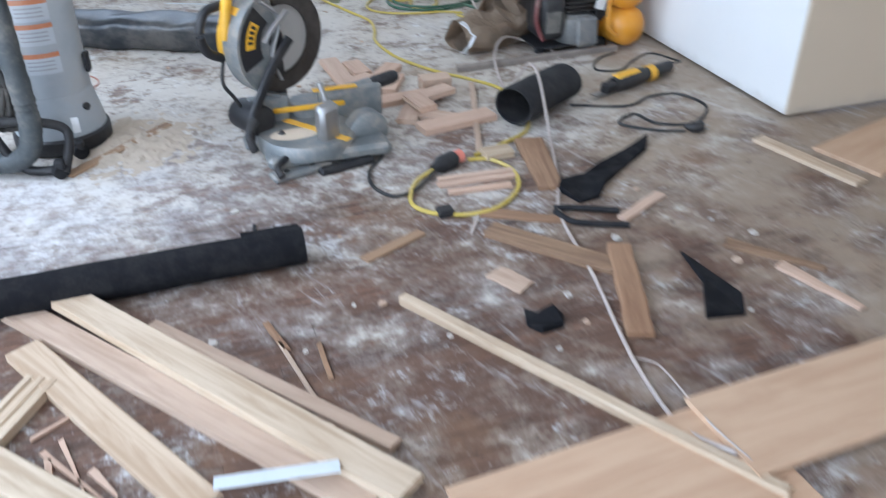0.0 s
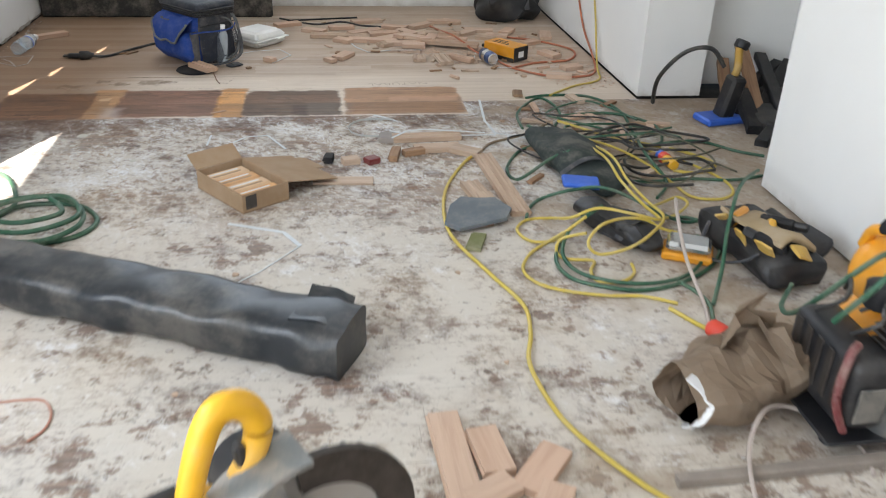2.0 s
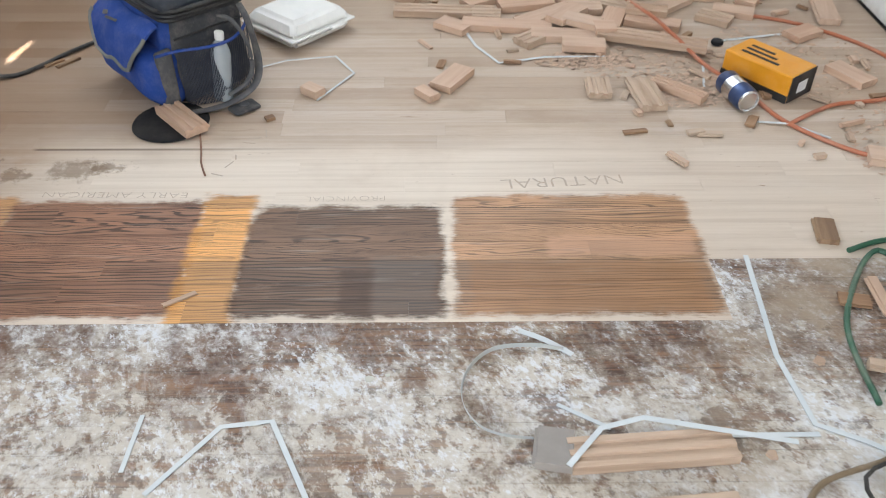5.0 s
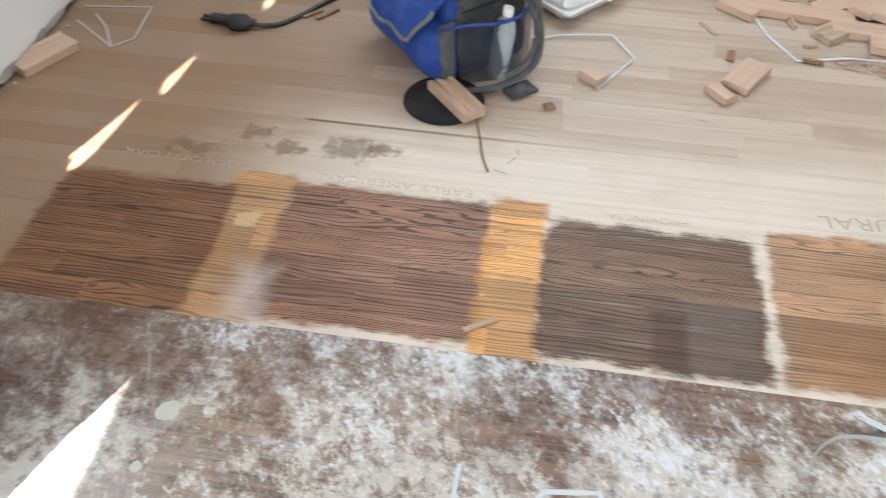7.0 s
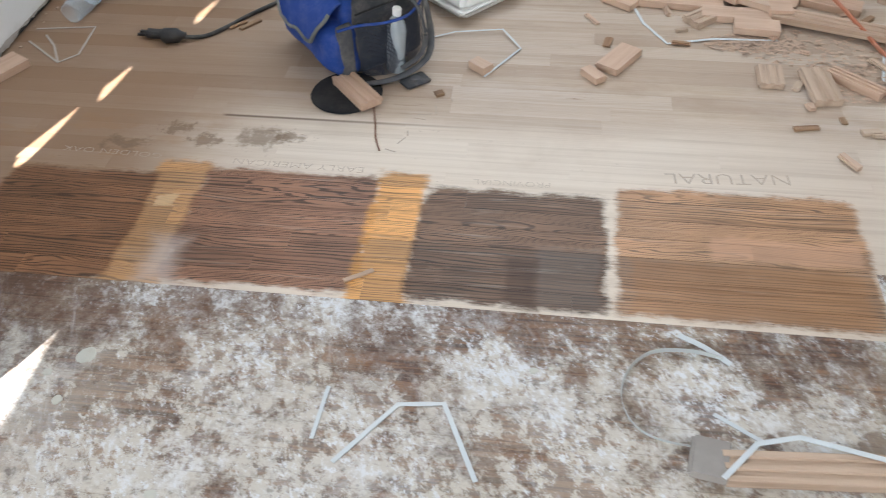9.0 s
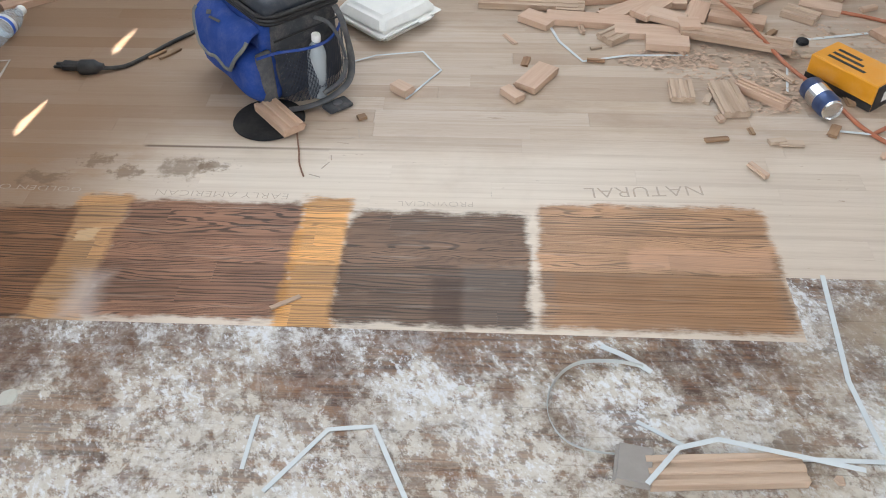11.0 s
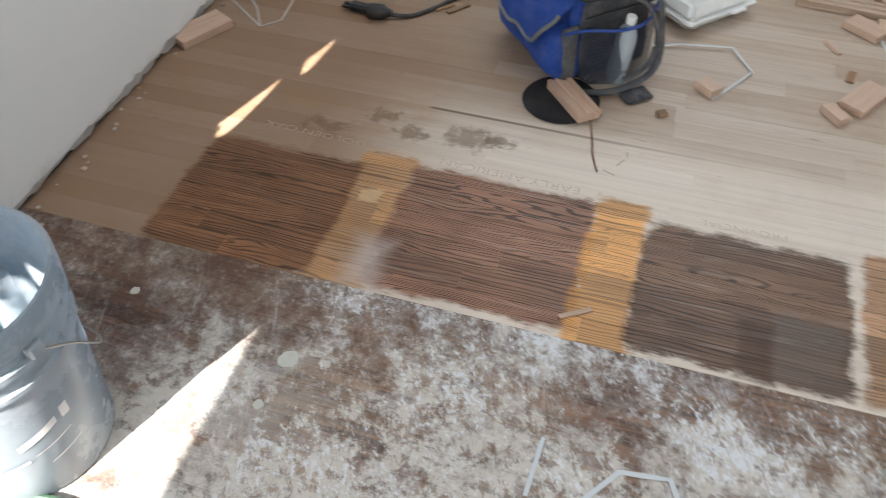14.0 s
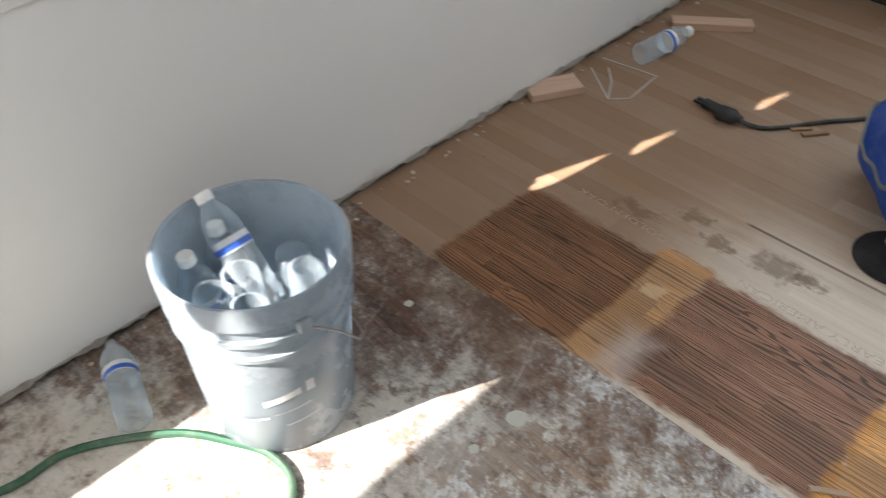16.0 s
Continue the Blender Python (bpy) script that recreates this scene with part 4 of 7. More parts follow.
# planks and slate beside the cords
offcut(2.322, 6.445, 0.50, -86, OFFPALE, grooves=True, label="grooved oak flooring length on the old floor", w=0.062)
offcut(2.235, 6.33, 0.24, -80, OFFPALE, grooves=True, w=0.062)
offcut(2.255, 6.27, 0.17, -84, OFFPALE, z=0.0, w=0.05)
bm = bmesh.new()
ring = [(0, 0), (0.03, 0.10), (0.07, 0.145), (0.12, 0.13), (0.175, 0.125), (0.215, 0.055), (0.19, 0.0), (0.10, -0.025), (0.04, -0.04)]
lo = [bm.verts.new((u, v, 0)) for u, v in ring]
hi = [bm.verts.new((u * .99 + .001, v * .99, 0.012)) for u, v in ring]
for i in range(len(ring)):
    bm.faces.new((lo[i], lo[(i + 1) % len(ring)], hi[(i + 1) % len(ring)], hi[i]))
bm.faces.new(lo[::-1])
bm.faces.new(hi)
ob = part("slate_shard", bm, SLATE)
ob.matrix_basis = pose(2.09, 6.125, 0.012, 6, -3, 0)
tagged(ob, "broken blue-grey slate shard resting on a wood scrap", "slate")
offcut(2.17, 6.02, 0.10, 70, plain("olive_scrap", (0.16, 0.17, 0.06), 0.8), w=0.04, t=0.012, label="olive painted wood scrap under the slate", name="scrap", group="small scraps")
offcut(2.19, 6.14, 0.10, 10, BROWNW, w=0.03, t=0.012, label="brown scrap under the slate", name="scrap", group="small scraps")

# black film-wrapped roll
roll = thing("wrapped_roll", "long roll wrapped in scuffed black plastic film", "roll", pose(0.70, 5.96, 0, 0, 0, -24.5))
bm = bmesh.new()
rings = []
for i in range(41):
    s = i / 40
    L = 1.20 * s
    k = 1.0 + 0.015 * math.sin(s * 19) + (0.08 if 0.88 < s < 0.96 else 0.0)
    rings.append([bm.verts.new((L, 0.092 * k * math.copysign(abs(math.cos(a)) ** 0.45, math.cos(a)), 0.058 + 0.058 * k * math.copysign(abs(math.sin(a)) ** 0.55, math.sin(a)))) for a in (2 * math.pi * j / 28 for j in range(28))])
for a, b in zip(rings, rings[1:]):
    for j in range(28):
        bm.faces.new((a[j], a[(j + 1) % 28], b[(j + 1) % 28], b[j]))
bm.faces.new(rings[0][::-1])
bm.faces.new(rings[-1])
bmesh.ops.recalc_face_normals(bm, faces=bm.faces)
rumple(bm, 0.012, 13.0)
part("film", bm, WRAP, roll, smooth=True)
bm = slab((0.0, -0.075, -0.002), (0.11, 0.075, 0.002))
bmesh.ops.subdivide_edges(bm, edges=bm.edges, cuts=5, use_grid_fill=True)
rumple(transformed(bm, pose(1.07, 0.02, 0.122, 0, 10, 4)), 0.022, 14, 3)
part("loose_end", bm, WRAP, roll, "loose crumpled film end", smooth=True)

# black pipe in front
pipe = thing("felt_roll", "straight roll of black underlay felt", "roll", pose(0.45, 3.965, 0, 0, 0, 0.6))
bm = sweep([Vector((x, 0, 0.0425)) for x in np.linspace(0, 1.185, 24)], 0.0425, 24)
rumple(bm, 0.003, 7.0)
part("felt", bm, FELT, pipe, smooth=True)
bm = slab((1.05, -0.012, 0.081), (1.18, 0.030, 0.085))
bmesh.ops.subdivide_edges(bm, edges=bm.edges, cuts=4, use_grid_fill=True)
part("overlap", rumple(bm, 0.004, 20), FELT, pipe)
# short black sleeve
sleeve = thing("rubber_sleeve", "short open sleeve of black rubber lying on its side", "sleeve", pose(2.385, 4.522, 0.063, 0, 0, 31) @ Matrix.Scale(0.94, 4))
prof = [(0.060, 0), (0.066, 0.0), (0.067, 0.15), (0.064, 0.30), (0.058, 0.30)]
bm = bmesh.new()
rings = []
for r, z in prof + [(0.056, 0.15)]:
    rings.append([bm.verts.new((z, r * 1.12 * math.cos(a), r * 0.93 * math.sin(a))) for a in (2 * math.pi * j / 28 for j in range(28))])
rings.append(rings[0])
for a, b in zip(rings, rings[1:]):
    for j in range(28):
        bm.faces.new((a[j], a[(j + 1) % 28], b[(j + 1) % 28], b[j]))
bmesh.ops.recalc_face_normals(bm, faces=bm.faces)
part("rubber", bm, RUBBER, sleeve, smooth=True)

# ---- power tools on the old floor ----
def disc_sector(r0, r1, a0, a1, y0, y1, zc, n=28, xc=0.0):
    """A plate in the xz plane between two radii and two angles, with thickness along y."""
    bm = bmesh.new()
    secs = []
    for i in range(n + 1):
        a = radians(a0 + (a1 - a0) * i / n)
        secs.append([bm.verts.new((xc + r * math.cos(a), y, zc + r * math.sin(a))) for r, y in ((r0, y0), (r1, y0), (r1, y1), (r0, y1))])
    for a, b in zip(secs, secs[1:]):
        for k in range(4):
            bm.faces.new((a[k], a[(k + 1) % 4], b[(k + 1) % 4], b[k]))
    bm.faces.new(secs[0][::-1])
    bm.faces.new(secs[-1])
    bmesh.ops.recalc_face_normals(bm, faces=bm.faces)
    return bm


saw = thing("mitre_saw", "dusty yellow and grey mitre saw standing on the floor", "mitre saw", pose(1.775, 4.56, 0))
hz = 0.305
HEAD = pose(-0.06, 0.09, 0, 0, 0, 28) @ Matrix.Translation((0, 0, hz * 0.08)) @ Matrix.Scale(0.92, 4)
base = part("base", slab((-0.15, -0.14, 0.012), (0.20, 0.12, 0.050), 0.012), CASTING, saw)
bm = lathe([(0.135, 0.030), (0.140, 0.034), (0.140, 0.062), (0.132, 0.074), (0.05, 0.076)], 40, m=pose(-0.02, -0.02, 0))
part("turntable", bm, CASTING, saw, "round grey turntable", smooth=True)
part("kerf_plate", transformed(slab((-0.012, -0.16, 0.0765), (0.012, 0.08, 0.0785)), pose(-0.02, -0.01, 0, 0, 0, 37)), YELLOW, saw)
part("dust_patch", lathe([(0.07, 0.0768), (0.03, 0.079), (0.005, 0.080)], 16, m=pose(-0.06, -0.05, 0) @ Matrix.Diagonal((1, .55, 1, 1))), plain("sawdust", (0.62, 0.50, 0.37), 0.95), saw, "small heap of sawdust")
for x0, x1 in ((-0.17, -0.05), (0.035, 0.225)):
    part("fence", slab((x0, 0.055, 0.05), (x1, 0.085, 0.150), 0.006), CASTING, saw)
part("fence_strip", slab((-0.10, 0.048, 0.100), (0.11, 0.056, 0.116), 0.003), YELLOW, saw, "yellow fence trim")
part("fence_strip", slab((0.02, 0.050, 0.150), (0.15, 0.072, 0.156), 0.002), YELLOW, saw, "yellow fence trim")
for p, q, w in (((-0.15, -0.17), (0.02, -0.12), 0.05), ((-0.02, -0.175), (0.14, -0.14), 0.03)):
    d = Vector((q[0] - p[0], q[1] - p[1], 0))
    ft = part("foot", transformed(slab((0, -w / 2, 0), (d.length, w / 2, 0.020), 0.006), pose(*p, 0, 0, 0, math.degrees(math.atan2(d.y, d.x)))), CASTING if w > 0.04 else BLACK, saw)
    for k in (0.25, 0.7):
        part("bolt_hole", lathe([(0.009, 0), (0.009, 0.0012)], 12, m=Matrix.Translation((p[0] + d.x * k, p[1] + d.y * k, 0.0202))), BLACK, ft)
part("foot", slab((0.10, 0.04, 0), (0.22, 0.13, 0.02), 0.006), CASTING, saw)
part("foot", slab((-0.19, 0.04, 0), (-0.11, 0.12, 0.02), 0.006), CASTING, saw)
bm = transformed(slab((-0.032, -0.022, 0.0), (0.032, 0.022, 0.165), 0.012), pose(0.030, -0.085, 0.02, 9, -7, 24))
part("clamp", bm, STEEL, saw, "worn grey clamp casting", smooth=True)
part("extension_arm", sweep([Vector((0.06, 0.07, 0.125)), Vector((0.16, 0.085, 0.135)), Vector((0.20, 0.09, 0.140))], 0.024, 12, squash=0.8), CASTING, saw, smooth=True)
part("knob", sweep([Vector((0.195, 0.09, 0.140)), Vector((0.21, 0.091, 0.142)), Vector((0.27, 0.10, 0.150)), Vector((0.285, 0.102, 0.151))], 0.019, 14, radii=lambda s: 0.014 + 0.008 * math.sin(s * math.pi)), BLACK, saw, "black grip", smooth=True)
part("side_drum", lathe([(0.055, 0.0), (0.06, 0.006), (0.06, 0.05), (0.05, 0.058)], 24, m=pose(0.145, -0.01, 0.055, 90, 0, 10)), CASTING, saw, smooth=True)
# saw head
blade = part("blade", transformed(lathe([(0.150, -0.0012), (0.150, 0.0012), (0.02, 0.0014)], 72, m=pose(0, 0, hz, 90, 0, 0)), HEAD), plain("dusty_blade", (0.46, 0.445, 0.42), 0.55, 0.1, dirt=0.25), saw, "large circular blade", smooth=True)
for i in range(36):
    a = 2 * math.pi * i / 36
    if -1.5 < (a if a < math.pi else a - 2 * math.pi) < 1.9:
        part("tooth", transformed(slab((-0.004, -0.0016, 0), (0.004, 0.0016, 0.007)), HEAD @ pose(0.150 * math.cos(a), 0, hz + 0.150 * math.sin(a), 0, 90 - math.degrees(a), 0)), STEEL, blade)
part("lower_guard", transformed(disc_sector(0.106, 0.158, -118, 98, -0.016, -0.004, hz), HEAD), BROWNSTEEL, saw, "smoked dark lower guard")
part("upper_guard", transformed(disc_sector(0.045, 0.164, 108, 232, -0.030, 0.034, hz), HEAD), CASTING, saw, "grey upper guard")
part("guard_rim", transformed(disc_sector(0.162, 0.170, 92, 258, -0.034, 0.038, hz), HEAD), CASTING, saw)
part("guard_panel", transformed(disc_sector(0.086, 0.157, 128, 202, -0.0335, -0.0305, hz), HEAD), BLACK, saw, "black panel on the guard")
badge = part("badge", transformed(disc_sector(0.108, 0.140, 142, 178, -0.0355, -0.034, hz), HEAD), YELLOW, saw, "yellow maker's badge")
for a in (146, 153, 160, 167):
    part("badge_bar", transformed(disc_sector(0.115, 0.133, a, a + 4, -0.0362, -0.0356, hz, n=4), HEAD), BLACK, badge)
part("hub", transformed(lathe([(0.040, 0), (0.040, 0.012), (0.026, 0.018), (0.024, 0.034), (0.012, 0.036)], 24, m=pose(-0.03, 0, hz + 0.01, 90, 0, 0)), HEAD), BLACK, saw, smooth=True)
part("guard_link", transformed(sweep(spline([(0.01, -0.045, hz + 0.01), (-0.06, -0.046, hz - 0.06), (-0.12, -0.042, hz - 0.15), (-0.155, -0.036, hz - 0.22), (-0.16, -0.03, hz - 0.27)], 5), 0.012, 8, squash=1.4), HEAD), BLACK, saw, smooth=True)
part("guard_link", transformed(sweep(spline([(-0.085, -0.05, hz + 0.02), (-0.05, -0.055, hz + 0.06), (0.005, -0.05, hz + 0.095)], 4), 0.008, 8), HEAD), STEEL, saw, smooth=True)
part("arm", transformed(slab((-0.045, -0.025, 0.05), (0.0, 0.06, hz - 0.06), 0.012), HEAD @ pose(0.02, 0.02, 0)), BLACK, saw, "black pivot arm")
part("pivot", transformed(lathe([(0.045, -0.06), (0.048, -0.05), (0.048, 0.05), (0.045, 0.06)], 20, m=pose(-0.12, 0.01, 0.085, 90, 0, 0)), HEAD), BLACK, saw, smooth=True)
part("lever", transformed(sweep(spline([(-0.15, -0.05, 0.10), (-0.19, -0.07, 0.07), (-0.185, -0.085, 0.02)], 5), 0.013, 8), HEAD), BLACK, saw, smooth=True)
part("lever", transformed(sweep(spline([(-0.10, -0.10, 0.06), (-0.09, -0.145, 0.035), (-0.04, -0.16, 0.02), (0.0, -0.15, 0.02)], 5), 0.011, 8), HEAD), BLACK, saw, smooth=True)
part("motor", transformed(lathe([(0.055, 0), (0.062, 0.01), (0.062, 0.12), (0.05, 0.135)], 24, m=pose(-0.02, 0.03, hz + 0.04, -90, 0, 0)), HEAD), BLACK, saw, smooth=True)
line = spline([(-0.166, 0.03, hz + 0.03), (-0.152, 0.03, hz + 0.10), (-0.128, 0.03, hz + 0.185), (-0.106, 0.03, hz + 0.236), (-0.082, 0.03, hz + 0.246), (-0.058, 0.03, hz + 0.230), (-0.048, 0.03, hz + 0.195), (-0.062, 0.03, hz + 0.155), (-0.092, 0.03, hz + 0.120), (-0.125, 0.03, hz + 0.09)], 6)
part("handle", transformed(sweep(line, 0.012, 10, radii=lambda s: 0.0145 + 0.005 * math.sin(s * math.pi)), HEAD), YELLOW, saw, "yellow D-shaped handle", smooth=True)
part("trigger", transformed(slab((-0.082, 0.020, hz + 0.14), (-0.068, 0.040, hz + 0.185), 0.004), HEAD), BLACK, saw, "black trigger")
part("dust_chute", transformed(slab((-0.028, 0.02, hz - 0.20), (0.0, 0.055, hz - 0.07), 0.006), HEAD), BLACK, saw)
part("arm_plate", transformed(sweep(spline([(-0.075, -0.038, hz + 0.135), (-0.02, -0.040, hz + 0.075), (-0.055, -0.040, hz - 0.03), (-0.03, -0.040, hz - 0.11)], 6), 0.009, 8, squash=0.6), HEAD), STEEL, saw, "bright worn guard lever", smooth=True)
part("rear_boss", lathe([(0.060, 0.05), (0.066, 0.058), (0.066, 0.095), (0.055, 0.105)], 24, m=pose(0.01, 0.115, 0)), CASTING, saw, "grey bevel housing", smooth=True)
part("clamp_rod", sweep([Vector((0.030, -0.085, 0.17)), Vector((0.018, -0.068, 0.225))], 0.008, 10), STEEL, saw, smooth=True)
part("detent_lever", sweep(spline([(-0.10, -0.13, 0.045), (-0.13, -0.17, 0.04), (-0.125, -0.20, 0.025)], 5), 0.010, 8), BLACK, saw, smooth=True)
part("housing", transformed(disc_sector(0.115, 0.178, 138, 192, 0.0, 0.07, hz, xc=0.01), HEAD), YELLOW, saw, "yellow motor housing")
line = spline([(-0.150, 0.05, hz + 0.125), (-0.205, 0.05, hz + 0.115), (-0.232, 0.05, hz + 0.06), (-0.215, 0.05, hz + 0.0), (-0.165, 0.05, hz - 0.03)], 6)
part("carry_handle", transformed(sweep(line, 0.014, 10), HEAD), BLACK, saw, "black carrying loop", smooth=True)
line = spline([(-0.165, 0.05, hz - 0.03), (-0.185, 0.04, hz - 0.10), (-0.16, 0.03, hz - 0.15), (-0.14, 0.02, hz - 0.2)], 5)
part("lead", transformed(sweep(line, 0.006, 8), HEAD), BCORD, saw, smooth=True)

# upright dust extractor
VACLABEL = plain("faded_label", (0.50, 0.535, 0.57), 0.6, dirt=0.2)
VACORANGE = plain("faded_orange_label", (0.55, 0.20, 0.09), 0.6, dirt=0.3)
vac = thing("dust_extractor", "upright grey dust extractor with a thick dark hose", "vacuum", pose(1.087, 4.86, 0))
part("base_ring", lathe([(0.128, 0.003), (0.135, 0.008), (0.135, 0.045), (0.128, 0.052)], 36), BLACK, vac, smooth=True)
part("skirt", lathe([(0.127, 0.050), (0.124, 0.075), (0.112, 0.130), (0.107, 0.158), (0.1075, 0.168)], 36), VACGREY, vac, "flared grey skirt", smooth=True)
drum = part("drum", lathe([(0.1045, 0.165), (0.106, 0.17), (0.107, 0.40), (0.108, 0.545), (0.105, 0.55)], 40), VACGREY, vac, "light grey drum", smooth=True)
part("lid_band", lathe([(0.110, 0.545), (0.116, 0.55), (0.116, 0.605), (0.110, 0.612)], 36), BLACK, vac, smooth=True)
part("lid", lathe([(0.108, 0.608), (0.100, 0.632), (0.07, 0.645), (0.02, 0.65)], 36), VACGREY, vac, smooth=True)
def decal(z0, z1, a0, a1, mat, r=0.1082):
    bm = bmesh.new()
    prev = None
    for i in range(9):
        a = radians(a0 + (a1 - a0) * i / 8)
        cur = [bm.verts.new((r * math.cos(a), r * math.sin(a), z)) for z in (z0, z1)]
        if prev:
            bm.faces.new((prev[0], cur[0], cur[1], prev[1]))
        prev = cur
    return bm
for z in (0.43, 0.365, 0.285):
    lb = part("warning_label", decal(z - 0.045, z, -112, -62, LABELW), VACLABEL, drum, "faded white warning label")
    part("label_head", decal(z, z + 0.013, -112, -62, LABELO, 0.1084), VACORANGE, lb)
    for k in range(3):
        part("print_bar", decal(z - 0.012 - k * 0.011, z - 0.008 - k * 0.011, -108, -70, BLACK, 0.1085), plain("grey_print", (0.35, 0.36, 0.38), 0.7), lb)
part("latch", transformed(slab((-0.012, -0.006, -0.03), (0.012, 0.008, 0.03), 0.004), pose(0.112, -0.03, 0.24, 0, 0, 75)), BLACK, vac)
part("button", lathe([(0.012, 0), (0.010, 0.006)], 14, m=pose(0.085, -0.075, 0.125, 60, 0, 45)), BLACK, vac)
line = spline([(0.00, -0.07, 0.64), (-0.03, -0.16, 0.68), (-0.05, -0.215, 0.60), (-0.05, -0.225, 0.35), (-0.05, -0.225, 0.14), (-0.09, -0.22, 0.055), (-0.18, -0.19, 0.04), (-0.30, -0.14, 0.05), (-0.42, -0.08, 0.06)], 12)
n = len(line)
part("hose", sweep(line, 0.027, 14, radii=lambda s: 0.029 + 0.0014 * math.sin(s * n * 2.2)), HOSEGREY, vac, "thick ribbed dark grey hose", smooth=True)
for k, (dx, top) in enumerate(((-0.115, 0.55), (-0.10, 0.52), (-0.13, 0.50), (-0.145, 0.45))):
    line = spline([(dx, -0.10, top), (dx - 0.03, -0.14, top - 0.1), (dx - 0.015 + 0.02 * k, -0.15, 0.25), (dx, -0.16, 0.12), (dx + 0.03, -0.15, 0.18), (dx + 0.01, -0.12, top - 0.06), (dx, -0.10, top)], 8)
    part("hung_cord", sweep(line, 0.0075, 8), BCORD, vac, "black power cord hung in loops", smooth=True)
for pts in (((-0.16, -0.20, 0.16), (-0.10, -0.22, 0.03), (0.00, -0.25, 0.02)), ((-0.16, -0.20, 0.16), (-0.02, -0.20, 0.14), (0.035, -0.20, 0.10), (0.01, -0.26, 0.015)), ((-0.20, -0.16, 0.02), (-0.15, -0.20, 0.15), (-0.06, -0.13, 0.12))):
    part("frame_tube", sweep(spline([Vector(p) for p in pts], 5), 0.013, 10), BLACK, vac, "black trolley frame", smooth=True)
for x, y in ((0.00, -0.262), (-0.20, -0.17), (0.05, -0.15)):
    w = part("caster", lathe([(0.012, -0.011), (0.022, -0.010), (0.022, 0.010), (0.012, 0.011)], 18, m=pose(x, y, 0.0225, 90, 0, 30)), RUBBER, vac, "black caster")
    part("fork", slab((x - 0.012, y - 0.014, 0.03), (x + 0.012, y + 0.014, 0.055), 0.004), BLACK, w)
part("tag", slab((0.045, -0.165, 0.085), (0.065, -0.162, 0.13), 0.001), LABELW, vac, "white tag")
part("wheel", lathe([(0.03, -0.012), (0.062, -0.012), (0.064, 0), (0.062, 0.012), (0.03, 0.012)], 26, m=pose(-0.205, -0.08, 0.064, 90, 0, 70)), LABELW, vac, "pale rear wheel", smooth=True)
stick((1.10, 4.60), (1.385, 4.868), 0.035, 0.006, BROWNW, "thin dark strip in the sawdust beside the extractor")
bm = bmesh.new()


def drift(u, v):
    """Height of the sawdust drift: an uneven tongue, ragged at its rim."""
    n = noise.fractal(Vector((u * 7, v * 7, 1.7)), 0.5, 2.2, 7)
    return 0.0004 + max(0.0, 0.010 * (1 - (u * u * 1.5 + v * v * 1.6)) + 0.008 * n - 0.003)


grid = [[bm.verts.new((1.27 + 0.24 * (i / 40 - 1) - 0.08 * (j / 40 - 1), 4.76 + 0.24 * (j / 40 - 1) + 0.10 * (i / 40 - 1), drift(i / 40 - 1, j / 40 - 1))) for j in range(81)] for i in range(81)]
for i in range(80):
    for j in range(80):
        if max(v.co.z for v in (grid[i][j], grid[i + 1][j], grid[i + 1][j + 1], grid[i][j + 1])) > 0.0005:
            bm.faces.new((grid[i][j], grid[i + 1][j], grid[i + 1][j + 1], grid[i][j + 1]))
ob = part("sawdust_heap", bm, plain("heaped_sawdust", (0.50, 0.42, 0.33), 0.95, dirt=0.3, scale=14, bump=0.6), smooth=True)
tagged(ob, "thin drift of tan sawdust around the extractor", "sawdust", kind="stuff")

# twin-tank compressor by the wall
comp = thing("air_compressor", "twin-tank orange air compressor with a dark motor", "compressor", pose(2.87, 5.05, 0))
def tank(r, length, z, x, mat):
    prof = [(0.004, -0.045), (r * .45, -0.040), (r * .78, -0.026), (r * .96, -0.008), (r, 0.012), (r, length - 0.012), (r * .96, length + 0.008), (r * .78, length + 0.026), (r * .4, length + 0.04)]
    return lathe(prof, 32, m=pose(x, 0, z, -90, 0, 14))
part("tank", tank(0.088, 0.36, 0.232, 0.195, TANK), TANK, comp, "upper orange tank", smooth=True)
part("tank", tank(0.074, 0.38, 0.080, 0.205, TANK), TANK, comp, "lower orange tank", smooth=True)
part("nameplate", transformed(slab((-0.035, 0, -0.001), (0.035, 0.12, 0.001)), pose(0.145, 0.10, 0.315, 0, -25, 14)), BLACK, comp, "dark nameplate")
part("handle", sweep(spline([(0.105, 0.14, 0.30), (0.090, 0.17, 0.335), (0.070, 0.25, 0.350), (0.055, 0.33, 0.335), (0.065, 0.37, 0.28)], 6), 0.013, 10), TANK, comp, smooth=True)
part("grip", sweep([Vector((0.088, 0.19, 0.350)), Vector((0.070, 0.26, 0.361)), Vector((0.060, 0.31, 0.350))], 0.019, 10), RUBBER, comp, "black rubber grip", smooth=True)
part("pump_body", lathe([(0.060, 0.03), (0.075, 0.035), (0.080, 0.06), (0.072, 0.125), (0.055, 0.14)], 26, m=pose(0.01, 0.06, 0)), plain("dim_casting", (0.20, 0.20, 0.195), 0.45, 0.5), comp, "grey crankcase", smooth=True)
part("crank_cover", transformed(slab((-0.045, -0.01, -0.055), (0.045, 0.01, 0.055), 0.012), pose(0.02, -0.02, 0.085, -8, 0, 0)), plain("dim_cover", (0.20, 0.20, 0.20), 0.4, 0.4), comp)
for k in range(6):
    part("cooling_fin", slab((-0.050, 0.01, 0.150 + k * 0.016), (0.065, 0.125, 0.157 + k * 0.016), 0.003), BROWNSTEEL, comp)
part("cylinder", slab((-0.035, 0.03, 0.135), (0.045, 0.105, 0.25)), BLACK, comp)
